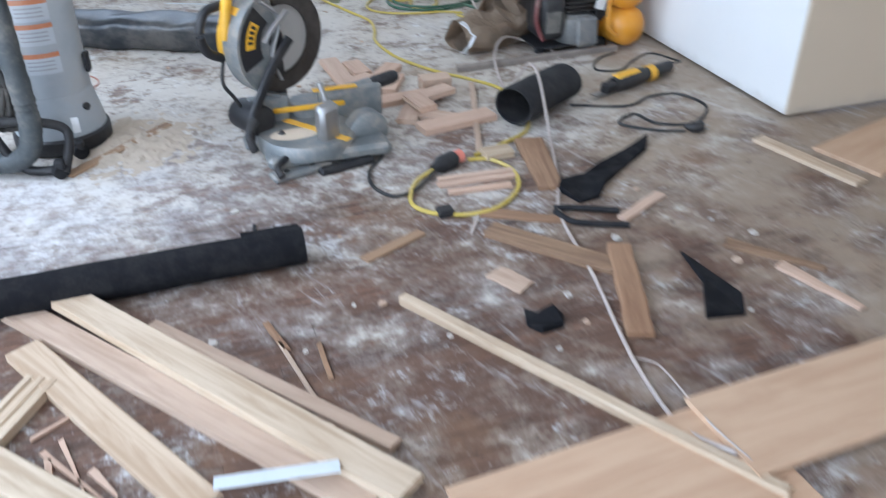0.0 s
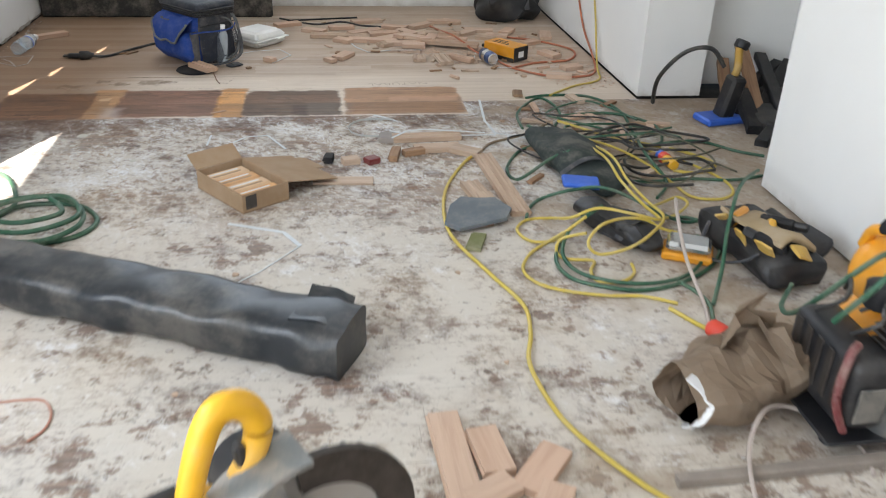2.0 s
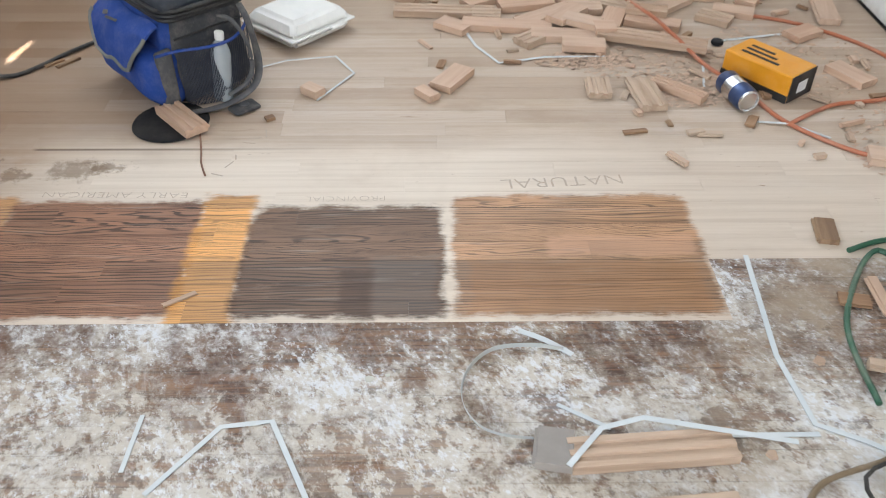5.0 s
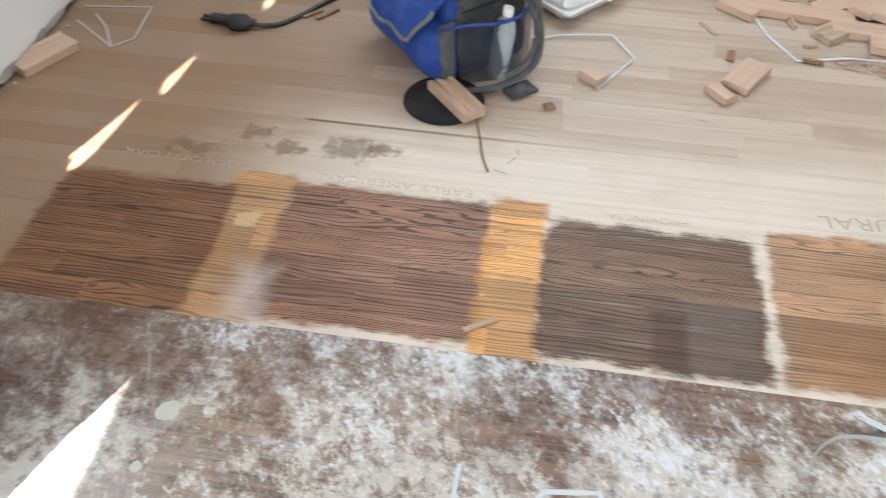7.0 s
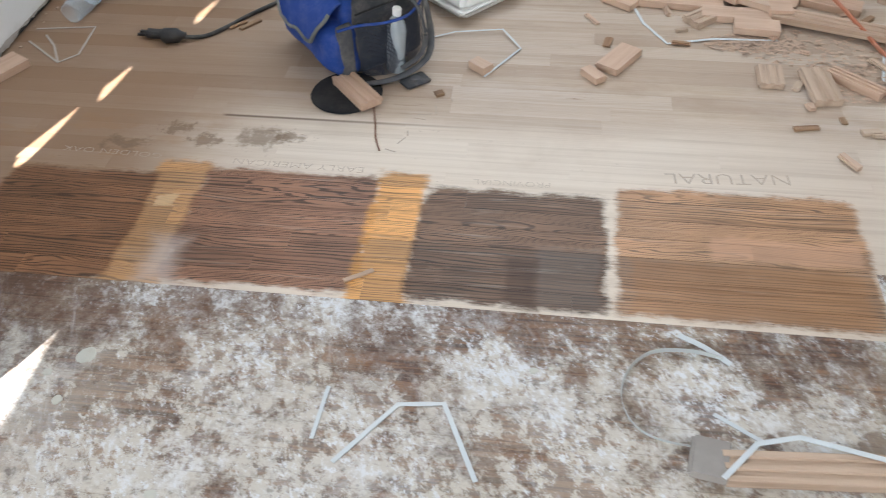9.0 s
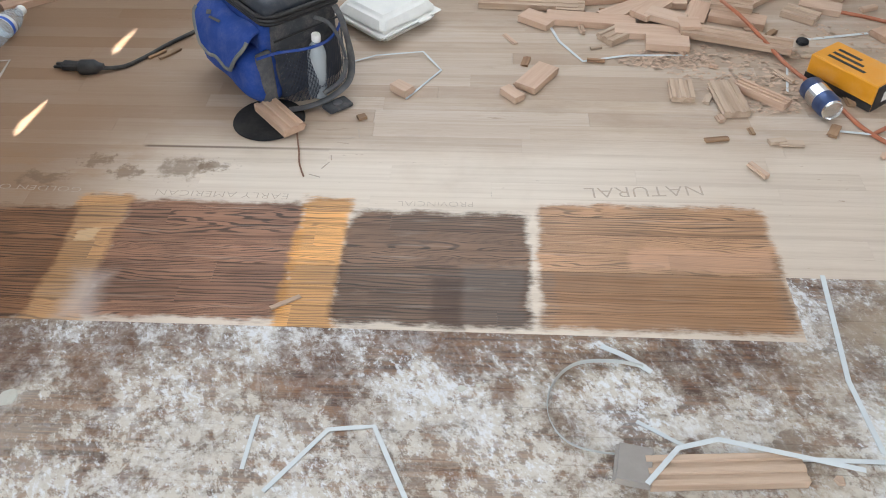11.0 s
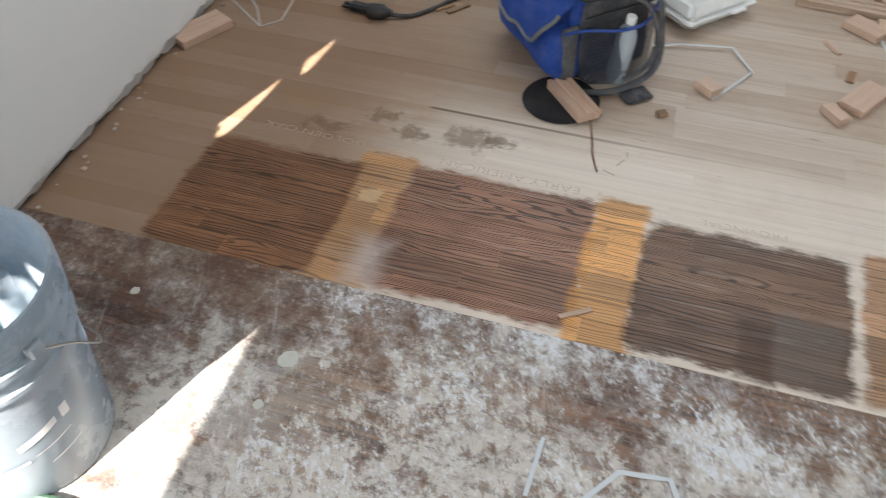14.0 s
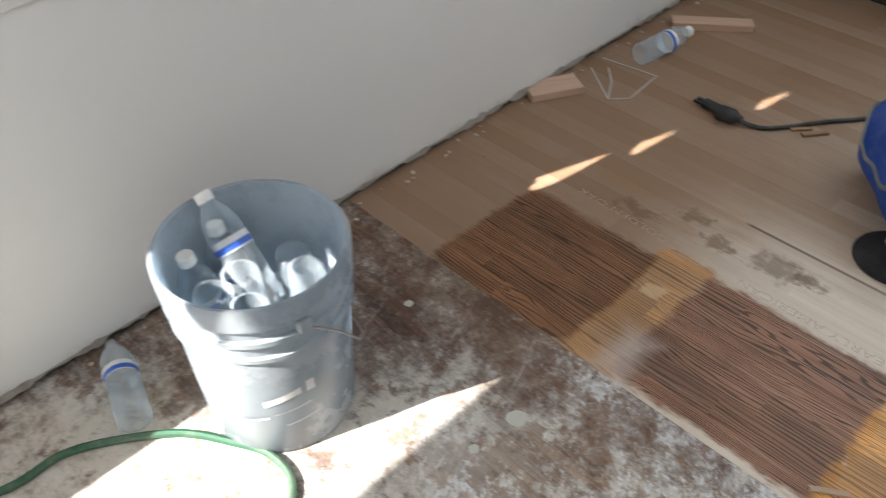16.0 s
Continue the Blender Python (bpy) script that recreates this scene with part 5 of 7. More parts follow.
head = part("cylinder_head", slab((-0.05, 0.01, 0.248), (0.062, 0.12, 0.285), 0.008), plain("ribbed_casting", (0.33, 0.33, 0.32), 0.45, 0.5), comp, "grey finned head")
for k in range(6):
    part("slot", slab((-0.038 + k * 0.016, 0.0085, 0.254), (-0.031 + k * 0.016, 0.0115, 0.28)), BLACK, head)
box = part("motor_shroud", slab((-0.148, 0.01, 0.050), (-0.048, 0.25, 0.215), 0.026, seg=3), BLACK, comp, "black boxed motor shroud", smooth=True)
part("shroud_window", slab((-0.135, -0.003, 0.085), (-0.075, 0.001, 0.165), 0.002), plain("smoked_window", (0.05, 0.055, 0.055), 0.25), box)
for k in range(5):
    part("louvre", slab((-0.153, 0.04 + k * 0.04, 0.09), (-0.148, 0.06 + k * 0.04, 0.20), 0.002), BROWNSTEEL, box)
part("red_hose", sweep(spline([(-0.13, 0.05, 0.235), (-0.155, 0.03, 0.22), (-0.165, 0.02, 0.13), (-0.14, 0.01, 0.06)], 6), 0.009, 8), plain("dark_red_hose", (0.13, 0.016, 0.02), 0.5), comp, "dark red hose", smooth=True)
part("air_filter", lathe([(0.03, 0), (0.034, 0.006), (0.034, 0.05), (0.02, 0.056)], 18, m=pose(-0.03, 0.15, 0.255)), BLACK, comp, smooth=True)
part("gauge", lathe([(0.02, 0), (0.022, 0.004), (0.022, 0.018), (0.018, 0.02)], 18, m=pose(0.10, 0.02, 0.275, 70, 0, 20)), STEEL, comp)
part("regulator", slab((0.075, 0.03, 0.10), (0.125, 0.10, 0.17), 0.01), BLACK, comp)
part("tag", transformed(slab((-0.02, -0.001, -0.035), (0.02, 0.001, 0.035)), pose(0.085, 0.0, 0.19, 0, 16, 0)), LABELW, comp, "white paper tag")
part("valve_pipe", sweep(spline([(0.03, 0.05, 0.28), (0.05, 0.02, 0.32), (0.09, 0.03, 0.30), (0.11, 0.03, 0.20), (0.12, 0.02, 0.12)], 6), 0.006, 8), BCORD, comp, smooth=True)
part("air_line", sweep(spline([(0.12, 0.0, 0.20), (0.10, -0.03, 0.16), (0.10, -0.035, 0.10), (0.14, -0.03, 0.06)], 6), 0.007, 8), TANK, comp, smooth=True)
part("intake_tube", sweep(spline([(-0.05, 0.06, 0.25), (-0.04, 0.10, 0.33), (-0.01, 0.12, 0.35), (0.02, 0.1, 0.29)], 6), 0.010, 8), RUBBER, comp, smooth=True)
for x, y in ((-0.13, 0.05), (0.12, 0.05), (-0.13, 0.3), (0.08, 0.34)):
    part("foot", lathe([(0.018, 0), (0.022, 0.004), (0.018, 0.03)], 14, m=Matrix.Translation((x, y, 0))), RUBBER, comp)
part("base_plate", slab((-0.17, 0.0, 0.028), (0.10, 0.36, 0.036), 0.003), BLACK, comp)
for x, y, z in ((-0.1, 0.12, 0.26), (-0.06, 0.16, 0.29), (-0.13, 0.2, 0.27)):
    part("wire", sweep(spline([(x, y, z - 0.05), (x + 0.03, y - 0.04, z), (x + 0.06, y, z + 0.02), (x + 0.09, y + 0.05, z - 0.03)], 5), 0.005, 6), BCORD, comp, smooth=True)
# steel bar on the floor under the tank, hoses near
stick((2.38, 5.01), (3.02, 5.035), 0.026, 0.020, plain("dusty_bar", (0.27, 0.23, 0.20), 0.7, 0.2, dirt=0.5), "long dusty bar lying by the compressor", z=0.0)
# outlet box in the wall
outlet = thing("outlet_box", "open black electrical outlet box in the wall", "outlet", pose(XR, 5.33, 0.37))
part("opening", slab((-0.003, -0.026, -0.05), (0.0, 0.026, 0.05), 0.001), BLACK, outlet)
part("device", slab((-0.008, -0.015, -0.034), (-0.003, 0.015, 0.034), 0.002), plain("grey_device", (0.2, 0.2, 0.2), 0.6), outlet)

# oscillating tool
tool = thing("multi_tool", "yellow and black oscillating multi-tool lying on its side", "power tool", pose(2.80, 4.655, 0, 0, 0, 19))
part("grip", sweep([Vector((x, 0, 0.030)) for x in (0.0, 0.02, 0.06, 0.10, 0.14, 0.16)], 0.028, 14, radii=lambda s: 0.020 + 0.010 * math.sin(s * 2.6 + 0.3)), BLACK, tool, "black gear head", smooth=True)
part("barrel", sweep([Vector((x, 0, 0.028)) for x in (0.11, 0.13, 0.2, 0.27, 0.29)], 0.026, 14, radii=lambda s: 0.027 - 0.006 * s), BLACK, tool, "black barrel", smooth=True)
part("stripe", sweep([Vector((0.17, 0, 0.028)), Vector((0.20, 0, 0.028))], 0.0275, 14), YELLOW, tool)
part("top_shell", slab((0.01, -0.018, 0.046), (0.12, 0.018, 0.060), 0.006), YELLOW, tool, "yellow top shell")
part("head", slab((-0.045, -0.018, 0.006), (0.02, 0.018, 0.045), 0.008), BLACK, tool)
part("blade", slab((-0.085, -0.016, 0.012), (-0.04, 0.016, 0.014)), STEEL, tool)
ob, off = cord("power_cord", [(3.075, 4.77, 0.028), (3.15, 4.80, 0.02), (3.17, 4.86), (3.12, 4.95), (3.02, 4.90), (2.93, 4.83), (2.85, 4.86), (2.90, 4.95), (3.0, 5.0)], 0.004, BCORD, "thin black tool cord in loops by the wall")
ob, off = cord("power_cord", [(2.62, 4.60), (2.79, 4.535), (2.90, 4.58), (3.0, 4.57), (3.03, 4.45), (2.92, 4.35), (2.81, 4.385), (2.78, 4.47), (2.70, 4.42), (2.78, 4.34), (2.86, 4.31)], 0.0045, BCORD, "thin black power cord in a loose loop")
plug(ob, (2.86 - off.x, 4.31 - off.y, 0.017), -20, BLACK)

# brown paper sack by the compressor
sack = thing("paper_sack", "torn crumpled brown paper sack lying open", "paper sack", pose(2.60, 5.25, 0, 0, 0, 16))
bm = bmesh.new()
rings = []
for i in range(15):
    s = i / 14
    rx, rz = 0.078 + 0.030 * math.sin(s * 3), 0.085 + 0.025 * math.sin(s * 2.6)
    rings.append([bm.verts.new((-0.15 + 0.30 * s, rx * math.cos(a), 0.050 + 0.02 * s + rz * math.sin(a) * 0.70)) for a in (2 * math.pi * j / 18 for j in range(18))])
for a, b in zip(rings, rings[1:]):
    for j in range(18):
        bm.faces.new((a[j], a[(j + 1) % 18], b[(j + 1) % 18], b[j]))
bm.faces.new(rings[-1])
rumple(bm, 0.035, 13, 5)
bmesh.ops.solidify(bm, geom=bm.faces, thickness=0.0025)
part("paper", bm, PAPER, sack)
lip = [Vector((-0.152 + 0.012 * math.sin(a * 3), 0.080 * math.cos(a), 0.056 + 0.062 * math.sin(a))) for a in np.linspace(1.9, 4.3, 14)]
part("torn_edge", rumple(ribbon(lip, 0.022, 0.003), 0.010, 30, 2, False), LABELW, sack, "white torn lip")
for x, y, z, rx, ry, rz, hi in ((0.03, 0.05, 0.09, 18, 10, 10, 0.15), (0.10, -0.02, 0.09, -14, 22, 50, 0.12)):
    bm = bmesh.new()
    prev = None
    for i in range(9):
        u = i / 8 - 0.5
        top = hi * (1 - abs(u) * 1.3) + 0.02 * math.sin(i * 2.3)
        cur = [bm.verts.new((u * 0.17, 0.03 * math.cos(u * 5), top * q)) for q in (0, 0.34, 0.67, 1)]
        if prev:
            for k in range(3):
                bm.faces.new((prev[k], cur[k], cur[k + 1], prev[k + 1]))
        prev = cur
    bmesh.ops.solidify(bm, geom=bm.faces, thickness=0.002)
    part("torn_flap", transformed(rumple(bm, 0.03, 14, 8, False), pose(x, y, z, rx, ry, rz)), PAPER, sack)

# black open tool bag
bag = thing("tool_bag", "black open tool bag stuffed with yellow tools", "tool bag", pose(2.955, 5.86, 0, 0, 0, 98) @ Matrix.Diagonal((0.88, 0.86, 0.95, 1)))
bm = slab((-0.21, -0.11, 0.001), (0.21, 0.11, 0.105), 0.03, seg=2)
bmesh.ops.subdivide_edges(bm, edges=bm.edges, cuts=3, use_grid_fill=True)
part("body", rumple(bm, 0.03, 9, 4), BLACK, bag, smooth=True)
for x, y, z, rx, ry, rz, w, h in ((-0.13, 0.085, 0.085, 48, 8, 10, 0.075, 0.055), (-0.02, 0.10, 0.075, 60, -6, -8, 0.06, 0.05), (-0.185, 0.0, 0.095, 20, -28, 12, 0.05, 0.07), (0.09, 0.09, 0.09, 35, 10, 25, 0.05, 0.045)):
    bm = slab((-w / 2, -h / 2, -0.004), (w / 2, h / 2, 0.004), 0.002)
    bmesh.ops.subdivide_edges(bm, edges=bm.edges, cuts=2, use_grid_fill=True)
    part("yellow_panel", transformed(rumple(bm, 0.012, 16, x * 9, False), pose(x, y, z + 0.02, rx, ry, rz)), plain("scuffed_yellow", (0.58, 0.36, 0.07), 0.6), bag, "scuffed yellow panel")
bm = slab((-0.17, -0.075, 0.0), (0.12, 0.06, 0.016), 0.006)
bmesh.ops.subdivide_edges(bm, edges=bm.edges, cuts=4, use_grid_fill=True)
part("lining", transformed(rumple(bm, 0.03, 11, 6, False), pose(0.0, 0.02, 0.112, 10, 3, 6)), plain("tan_lining", (0.34, 0.25, 0.14), 0.9), bag, "tan cloth lining", smooth=True)
bm = slab((-0.19, -0.012, 0.0), (0.17, 0.012, 0.095), 0.008)
bmesh.ops.subdivide_edges(bm, edges=bm.edges, cuts=4, use_grid_fill=True)
part("open_flap", transformed(rumple(bm, 0.035, 8, 11, False), pose(0.02, -0.095, 0.06, 55, 0, 3) @ Matrix.Diagonal((0.8, 1, 0.8, 1))), BLACK, bag, "dark flap thrown open", smooth=True)
for x, y, z, rx, ry, rz, mt in ((-0.06, 0.03, 0.115, 70, 75, 30, YELLOW), (0.10, 0.02, 0.115, -65, 85, 60, TANK), (-0.14, 0.05, 0.11, 50, 75, 80, RUBBER), (0.02, -0.03, 0.12, 80, 70, -60, RUBBER)):
    tl = part("tool", transformed(slab((-0.018, -0.014, -0.03), (0.018, 0.014, 0.08), 0.007), pose(x, y, z, rx, ry, rz)), mt, bag, "hand tool sticking out of the bag")
    part("grip", transformed(slab((-0.013, -0.011, 0.075), (0.013, 0.011, 0.12), 0.005), pose(x, y, z, rx, ry, rz)), BLACK, tl)
part("carry_strap", sweep(spline([(-0.12, 0.10, 0.09), (-0.10, 0.14, 0.06), (0, 0.17, 0.02), (0.10, 0.15, 0.03), (0.14, 0.11, 0.08)], 6), 0.007, 8, squash=0.6), NAVY, bag, smooth=True)

# dark duffel and boots-like bundles among the cords
def bundle(x, y, L, w, h, yaw, mat, label, seed, name="canvas_bundle"):
    ob = thing(name, label, "bundle", pose(x, y, 0, 0, 0, yaw))
    bm = bmesh.new()
    bmesh.ops.create_icosphere(bm, subdivisions=4, radius=1.0)
    for v in bm.verts:
        q = v.co.copy()
        v.co = Vector((math.copysign(abs(q.x) ** 0.7, q.x) * L / 2, math.copysign(abs(q.y) ** 0.8, q.y) * w / 2, h * 0.45 + math.copysign(abs(q.z) ** 0.7, q.z) * h / 2))
    rumple(bm, h * 0.28, 2.4 / w, seed)
    for v in bm.verts:
        v.co.z = max(v.co.z, 0.001)
    part("cover", bm, mat, ob, smooth=True)
    part("band", transformed(ribbon([Vector((0.22 * L * 0 + 0.0, -w * 0.5 + w * k / 10, h * (0.35 + 0.68 * math.sin(math.pi * k / 10)))) for k in range(11)], 0.03, 0.002), Matrix.Translation((L * 0.2, 0, 0))), NAVY, ob)
    return ob


bundle(2.62, 6.60, 0.62, 0.22, 0.075, -80, DARKGREEN, "dark green canvas bundle lying among the cords", 1)
bundle(2.605, 6.06, 0.34, 0.125, 0.07, -66, BLACK, "black cloth bundle under the cords", 5)
bm = slab((-0.06, -0.035, 0), (0.06, 0.035, 0.018), 0.006)
tagged(part("blue_lid", transformed(bm, pose(2.55, 6.29, 0.062, 4, 3, -8)), BLUEP), "bright blue plastic lid on the canvas bundle", "lid")
pk = thing("blister_pack", "clear blister pack with an orange base among the cords", "package", pose(2.76, 5.90, 0.0, 0, 0, -25))
part("tray", slab((-0.07, -0.05, 0.001), (0.07, 0.05, 0.025), 0.006), TANK, pk)
part("window", slab((-0.062, -0.042, 0.025), (0.062, 0.042, 0.055), 0.01), plain("silver_foil", (0.65, 0.68, 0.70), 0.2, 0.9, dirt=0.1), pk, "shiny foil window")

# cords and hoses
ob, off = cord("extension_cord", [(2.30, 6.72), (2.24, 6.66), (2.13, 6.40), (2.10, 6.1), (2.17, 5.85), (2.23, 5.67), (2.22, 5.54), (2.19, 5.42), (2.20, 5.28), (2.23, 5.17), (2.31, 5.02), (2.39, 4.92), (2.46, 4.80), (2.47, 4.62), (2.41, 4.47), (2.31, 4.405), (2.20, 4.355)], 0.0055, YCORD, "yellow extension cord snaking over the floor")
ob, off = cord("extension_cord", [(2.13, 4.325, 0.02), (2.04, 4.285, 0.012), (1.985, 4.245), (1.945, 4.15), (1.975, 4.085), (2.06, 4.045), (2.15, 4.055), (2.235, 4.13), (2.265, 4.23), (2.23, 4.315), (2.17, 4.335)], 0.0058, YCORD, "short yellow cord end looped on the floor")
plug(ob, (2.05 - off.x, 4.292 - off.y, 0.018), 25, BLACK, 1.5, False)
part("red_collar", lathe([(0.019, 0), (0.02, 0.02), (0.016, 0.022)], 14, m=pose(2.13 - off.x, 4.33 - off.y, 0.020, 0, 90, 25)), plain("pink_collar", (0.72, 0.22, 0.16), 0.5), ob)
part("clip", slab((1.99 - off.x, 4.05 - off.y, 0.0), (2.03 - off.x, 4.09 - off.y, 0.02), 0.004), BLACK, ob)
cord("saw_cord", [(1.90, 4.52, 0.02), (1.955, 4.46), (1.89, 4.36), (1.875, 4.27), (1.91, 4.20), (1.98, 4.215), (2.05, 4.285, 0.012)], 0.005, BCORD, "black saw cord curling to the plug")
cord("data_cable", [(2.77, 4.99), (2.79, 5.08), (2.70, 5.17, 0.03), (2.60, 5.13, 0.06), (2.525, 5.02, 0.03), (2.478, 4.80), (2.486, 4.705, 0.09), (2.484, 4.64, 0.146), (2.476, 4.56, 0.148), (2.467, 4.485, 0.09), (2.455, 4.40), (2.40, 4.25), (2.34, 4.10), (2.28, 3.96), (2.235, 3.70), (2.19, 3.50), (2.165, 3.36), (2.16, 3.22), (2.20, 3.12, 0.022)], 0.0046, PALECORD, "pale grey cable running across the floor")
cord("thin_wire", [(1.044, 5.379), (1.102, 5.386), (1.150, 5.379), (1.177, 5.333), (1.176, 5.284), (1.154, 5.251)], 0.0028, plain("pink_wire", (0.45, 0.22, 0.16), 0.6), "thin pinkish wire curled on the floor beside the extractor")
cord("thin_wire", [(2.17, 3.42), (2.20, 3.40), (2.215, 3.36), (2.20, 3.20, 0.022), (2.215, 3.10, 0.022)], 0.0022, PALECORD, "thin pale wire tied to the cable")


def loops(name, centre, radius, n, r, mat, label, seed, squash=0.7, rise=0.02, ends=()):
    rr = random.Random(seed)
    pts = list(ends[:1])
    for i in range(n * 7):
        a = 2 * math.pi * i / 7 + rr.uniform(-0.25, 0.25)
        k = radius * rr.uniform(0.65, 1.15)
        c = (centre[0] + 0.3 * radius * math.sin(i * 0.37 + seed), centre[1] + 0.5 * radius * math.cos(i * 0.21 + seed))
        pts.append((c[0] + k * math.cos(a), c[1] + k * squash * math.sin(a), r + rise * rr.random() * (1 + i / (n * 3))))
    pts += list(ends[1:])
    return cord(name, pts, r, mat, label, "hose" if "hose" in name else "cord", 6, sides=7)


# the long runs of the tangle
cord("extension_cord", [(2.579, 6.983, 0.006), (2.684, 6.880, 0.006), (2.676, 6.462, 0.090), (2.667, 6.247, 0.090), (2.694, 6.115, 0.070), (2.716, 6.024, 0.060), (2.624, 6.004, 0.090), (2.525, 6.028, 0.100), (2.454, 6.054, 0.060), (2.415, 6.167, 0.006), (2.349, 6.159, 0.006), (2.305, 6.095, 0.006), (2.327, 6.020, 0.006), (2.397, 6.016, 0.006), (2.444, 6.009, 0.050), (2.481, 5.996, 0.090)], 0.0048, YCORD, "yellow extension cord lying over the canvas bundle")
cord("extension_cord", [(2.701, 6.879, 0.006), (2.702, 6.476, 0.090), (2.691, 6.258, 0.090), (2.715, 6.136, 0.070), (2.736, 6.043, 0.060), (2.655, 5.920, 0.070), (2.570, 5.855, 0.060), (2.479, 5.840, 0.050), (2.446, 5.851, 0.080), (2.493, 5.908, 0.100), (2.579, 5.975, 0.090), (2.664, 6.004, 0.070), (2.704, 5.990, 0.050), (2.753, 5.972, 0.040)], 0.0048, YCORD, "yellow extension cord in a ring over the black bundle")
cord("extension_cord", [(2.442, 6.004, 0.050), (2.378, 6.008, 0.006), (2.310, 5.939, 0.006), (2.270, 5.851, 0.006), (2.292, 5.774, 0.006), (2.362, 5.725, 0.006), (2.456, 5.695, 0.006), (2.553, 5.682, 0.006), (2.631, 5.640, 0.006)], 0.0048, YCORD, "yellow extension cord in one wide bend on the floor")
cord("extension_cord", [(2.465, 5.931, 0.070), (2.408, 5.976, 0.030), (2.388, 5.944, 0.006), (2.409, 5.900, 0.006), (2.478, 5.884, 0.006), (2.454, 5.825, 0.006), (2.459, 5.772, 0.006), (2.519, 5.761, 0.006), (2.569, 5.803, 0.006), (2.581, 5.857, 0.006)], 0.0048, YCORD, "yellow extension cord looped beside the hoses")
cord("extension_cord", [(2.660, 6.920, 0.006), (2.783, 6.717, 0.030), (2.871, 6.557, 0.020), (2.916, 6.398, 0.006), (2.937, 6.297, 0.006), (3.015, 6.269, 0.006), (3.086, 6.311, 0.006), (3.107, 6.411, 0.006), (3.056, 6.561, 0.006), (2.956, 6.687, 0.006), (2.923, 6.776, 0.006)], 0.0048, YCORD, "yellow extension cord running in a long bend to a coupling")
cord("extension_cord", [(2.713, 6.121, 0.050), (2.795, 6.203, 0.030), (2.873, 6.264, 0.020), (2.886, 6.213, 0.020), (2.819, 6.137, 0.020), (2.729, 6.061, 0.040)], 0.0048, YCORD, "yellow extension cord in a small loop")
cord("air_hose", [(2.558, 6.086, 0.080), (2.470, 6.041, 0.050), (2.415, 6.004, 0.007), (2.373, 5.884, 0.007), (2.392, 5.789, 0.007), (2.469, 5.737, 0.007), (2.564, 5.712, 0.007), (2.682, 5.743, 0.007), (2.795, 5.820, 0.007), (2.866, 5.916, 0.007), (2.905, 6.046, 0.007), (2.869, 6.131, 0.007), (2.771, 6.147, 0.007)], 0.0056, GREEN, "green air hose in a wide coil", "hose")
cord("air_hose", [(2.498, 6.014, 0.090), (2.439, 6.008, 0.040), (2.399, 5.919, 0.012), (2.417, 5.812, 0.012), (2.500, 5.753, 0.012), (2.605, 5.738, 0.012), (2.719, 5.780, 0.012), (2.813, 5.896, 0.012), (2.834, 6.004, 0.012)], 0.0056, GREEN, "green air hose lying in a second coil", "hose")
cord("air_hose", [(2.351, 6.169, 0.007), (2.378, 6.246, 0.007), (2.436, 6.315, 0.007), (2.515, 6.274, 0.050), (2.592, 6.198, 0.090), (2.686, 6.174, 0.060), (2.748, 6.108, 0.040), (2.851, 6.106, 0.007), (2.966, 6.170, 0.007)], 0.0056, GREEN, "dark green air hose arching over the bundle", "hose")
cord("air_hose", [(2.675, 5.751, 0.007), (2.701, 5.693, 0.007), (2.710, 5.626, 0.007), (2.688, 5.543, 0.007), (2.666, 5.399, 0.007)], 0.0056, GREEN, "green air hose running towards the compressor", "hose")
cord("air_hose", [(2.720, 5.626, 0.007), (2.794, 5.753, 0.040), (2.839, 5.847, 0.120), (2.953, 6.031, 0.160), (3.197, 6.377, 0.060)], 0.0056, GREEN, "green air hose standing clear of the tool bag", "hose")
cord("air_hose", [(2.518, 6.988, 0.005), (2.540, 7.185, 0.005), (2.678, 7.380, 0.005), (2.718, 7.179, 0.005), (2.619, 6.964, 0.005), (2.543, 7.020, 0.005)], 0.0056, GREEN, "thin green hose in a small ring", "hose")
cord("air_hose", [(2.618, 7.379, 0.006), (2.726, 7.413, 0.006), (2.902, 7.386, 0.006), (2.979, 7.191, 0.006), (2.944, 6.889, 0.006), (2.881, 6.592, 0.040), (2.899, 6.427, 0.006), (2.816, 6.293, 0.006)], 0.0056, GREEN, "green air hose crossing towards the opening", "hose")
cord("air_hose", [(2.696, 7.131, 0.006), (2.929, 7.155, 0.006), (3.063, 7.007, 0.006), (3.024, 6.809, 0.006), (2.937, 6.768, 0.006), (3.159, 6.811, 0.006), (3.275, 6.697, 0.006), (3.361, 6.639, 0.006)], 0.0056, GREEN, "green air hose bent round the bundle's far end", "hose")
cord("air_hose", [(2.650, 6.338, 0.050), (2.840, 6.429, 0.006), (2.996, 6.445, 0.006), (3.136, 6.424, 0.006), (3.296, 6.466, 0.006)], 0.0056, GREEN, "dark green hose lying flat past the bundle", "hose")
cord("air_hose", [(2.533, 6.812, 0.005), (2.441, 6.728, 0.005), (2.370, 6.569, 0.005), (2.393, 6.480, 0.005), (2.513, 6.543, 0.050), (2.584, 6.545, 0.080)], 0.0056, GREEN, "thin green hose bent beside the planks", "hose")
cord("air_hose", [(2.72, 5.16, 0.25), (2.74, 5.10, 0.36), (2.79, 5.12, 0.40), (2.83, 5.22, 0.36), (2.78, 5.36, 0.15), (2.84, 5.52, 0.06), (2.92, 5.62, 0.06)], 0.0062, GREEN, "dark green air hose arching from the compressor", "hose")
ob, off = cord("extension_cord", [(2.60, 5.62), (2.64, 5.545), (2.655, 5.50, 0.015)], 0.0058, YCORD, "yellow cord end with a red connector")
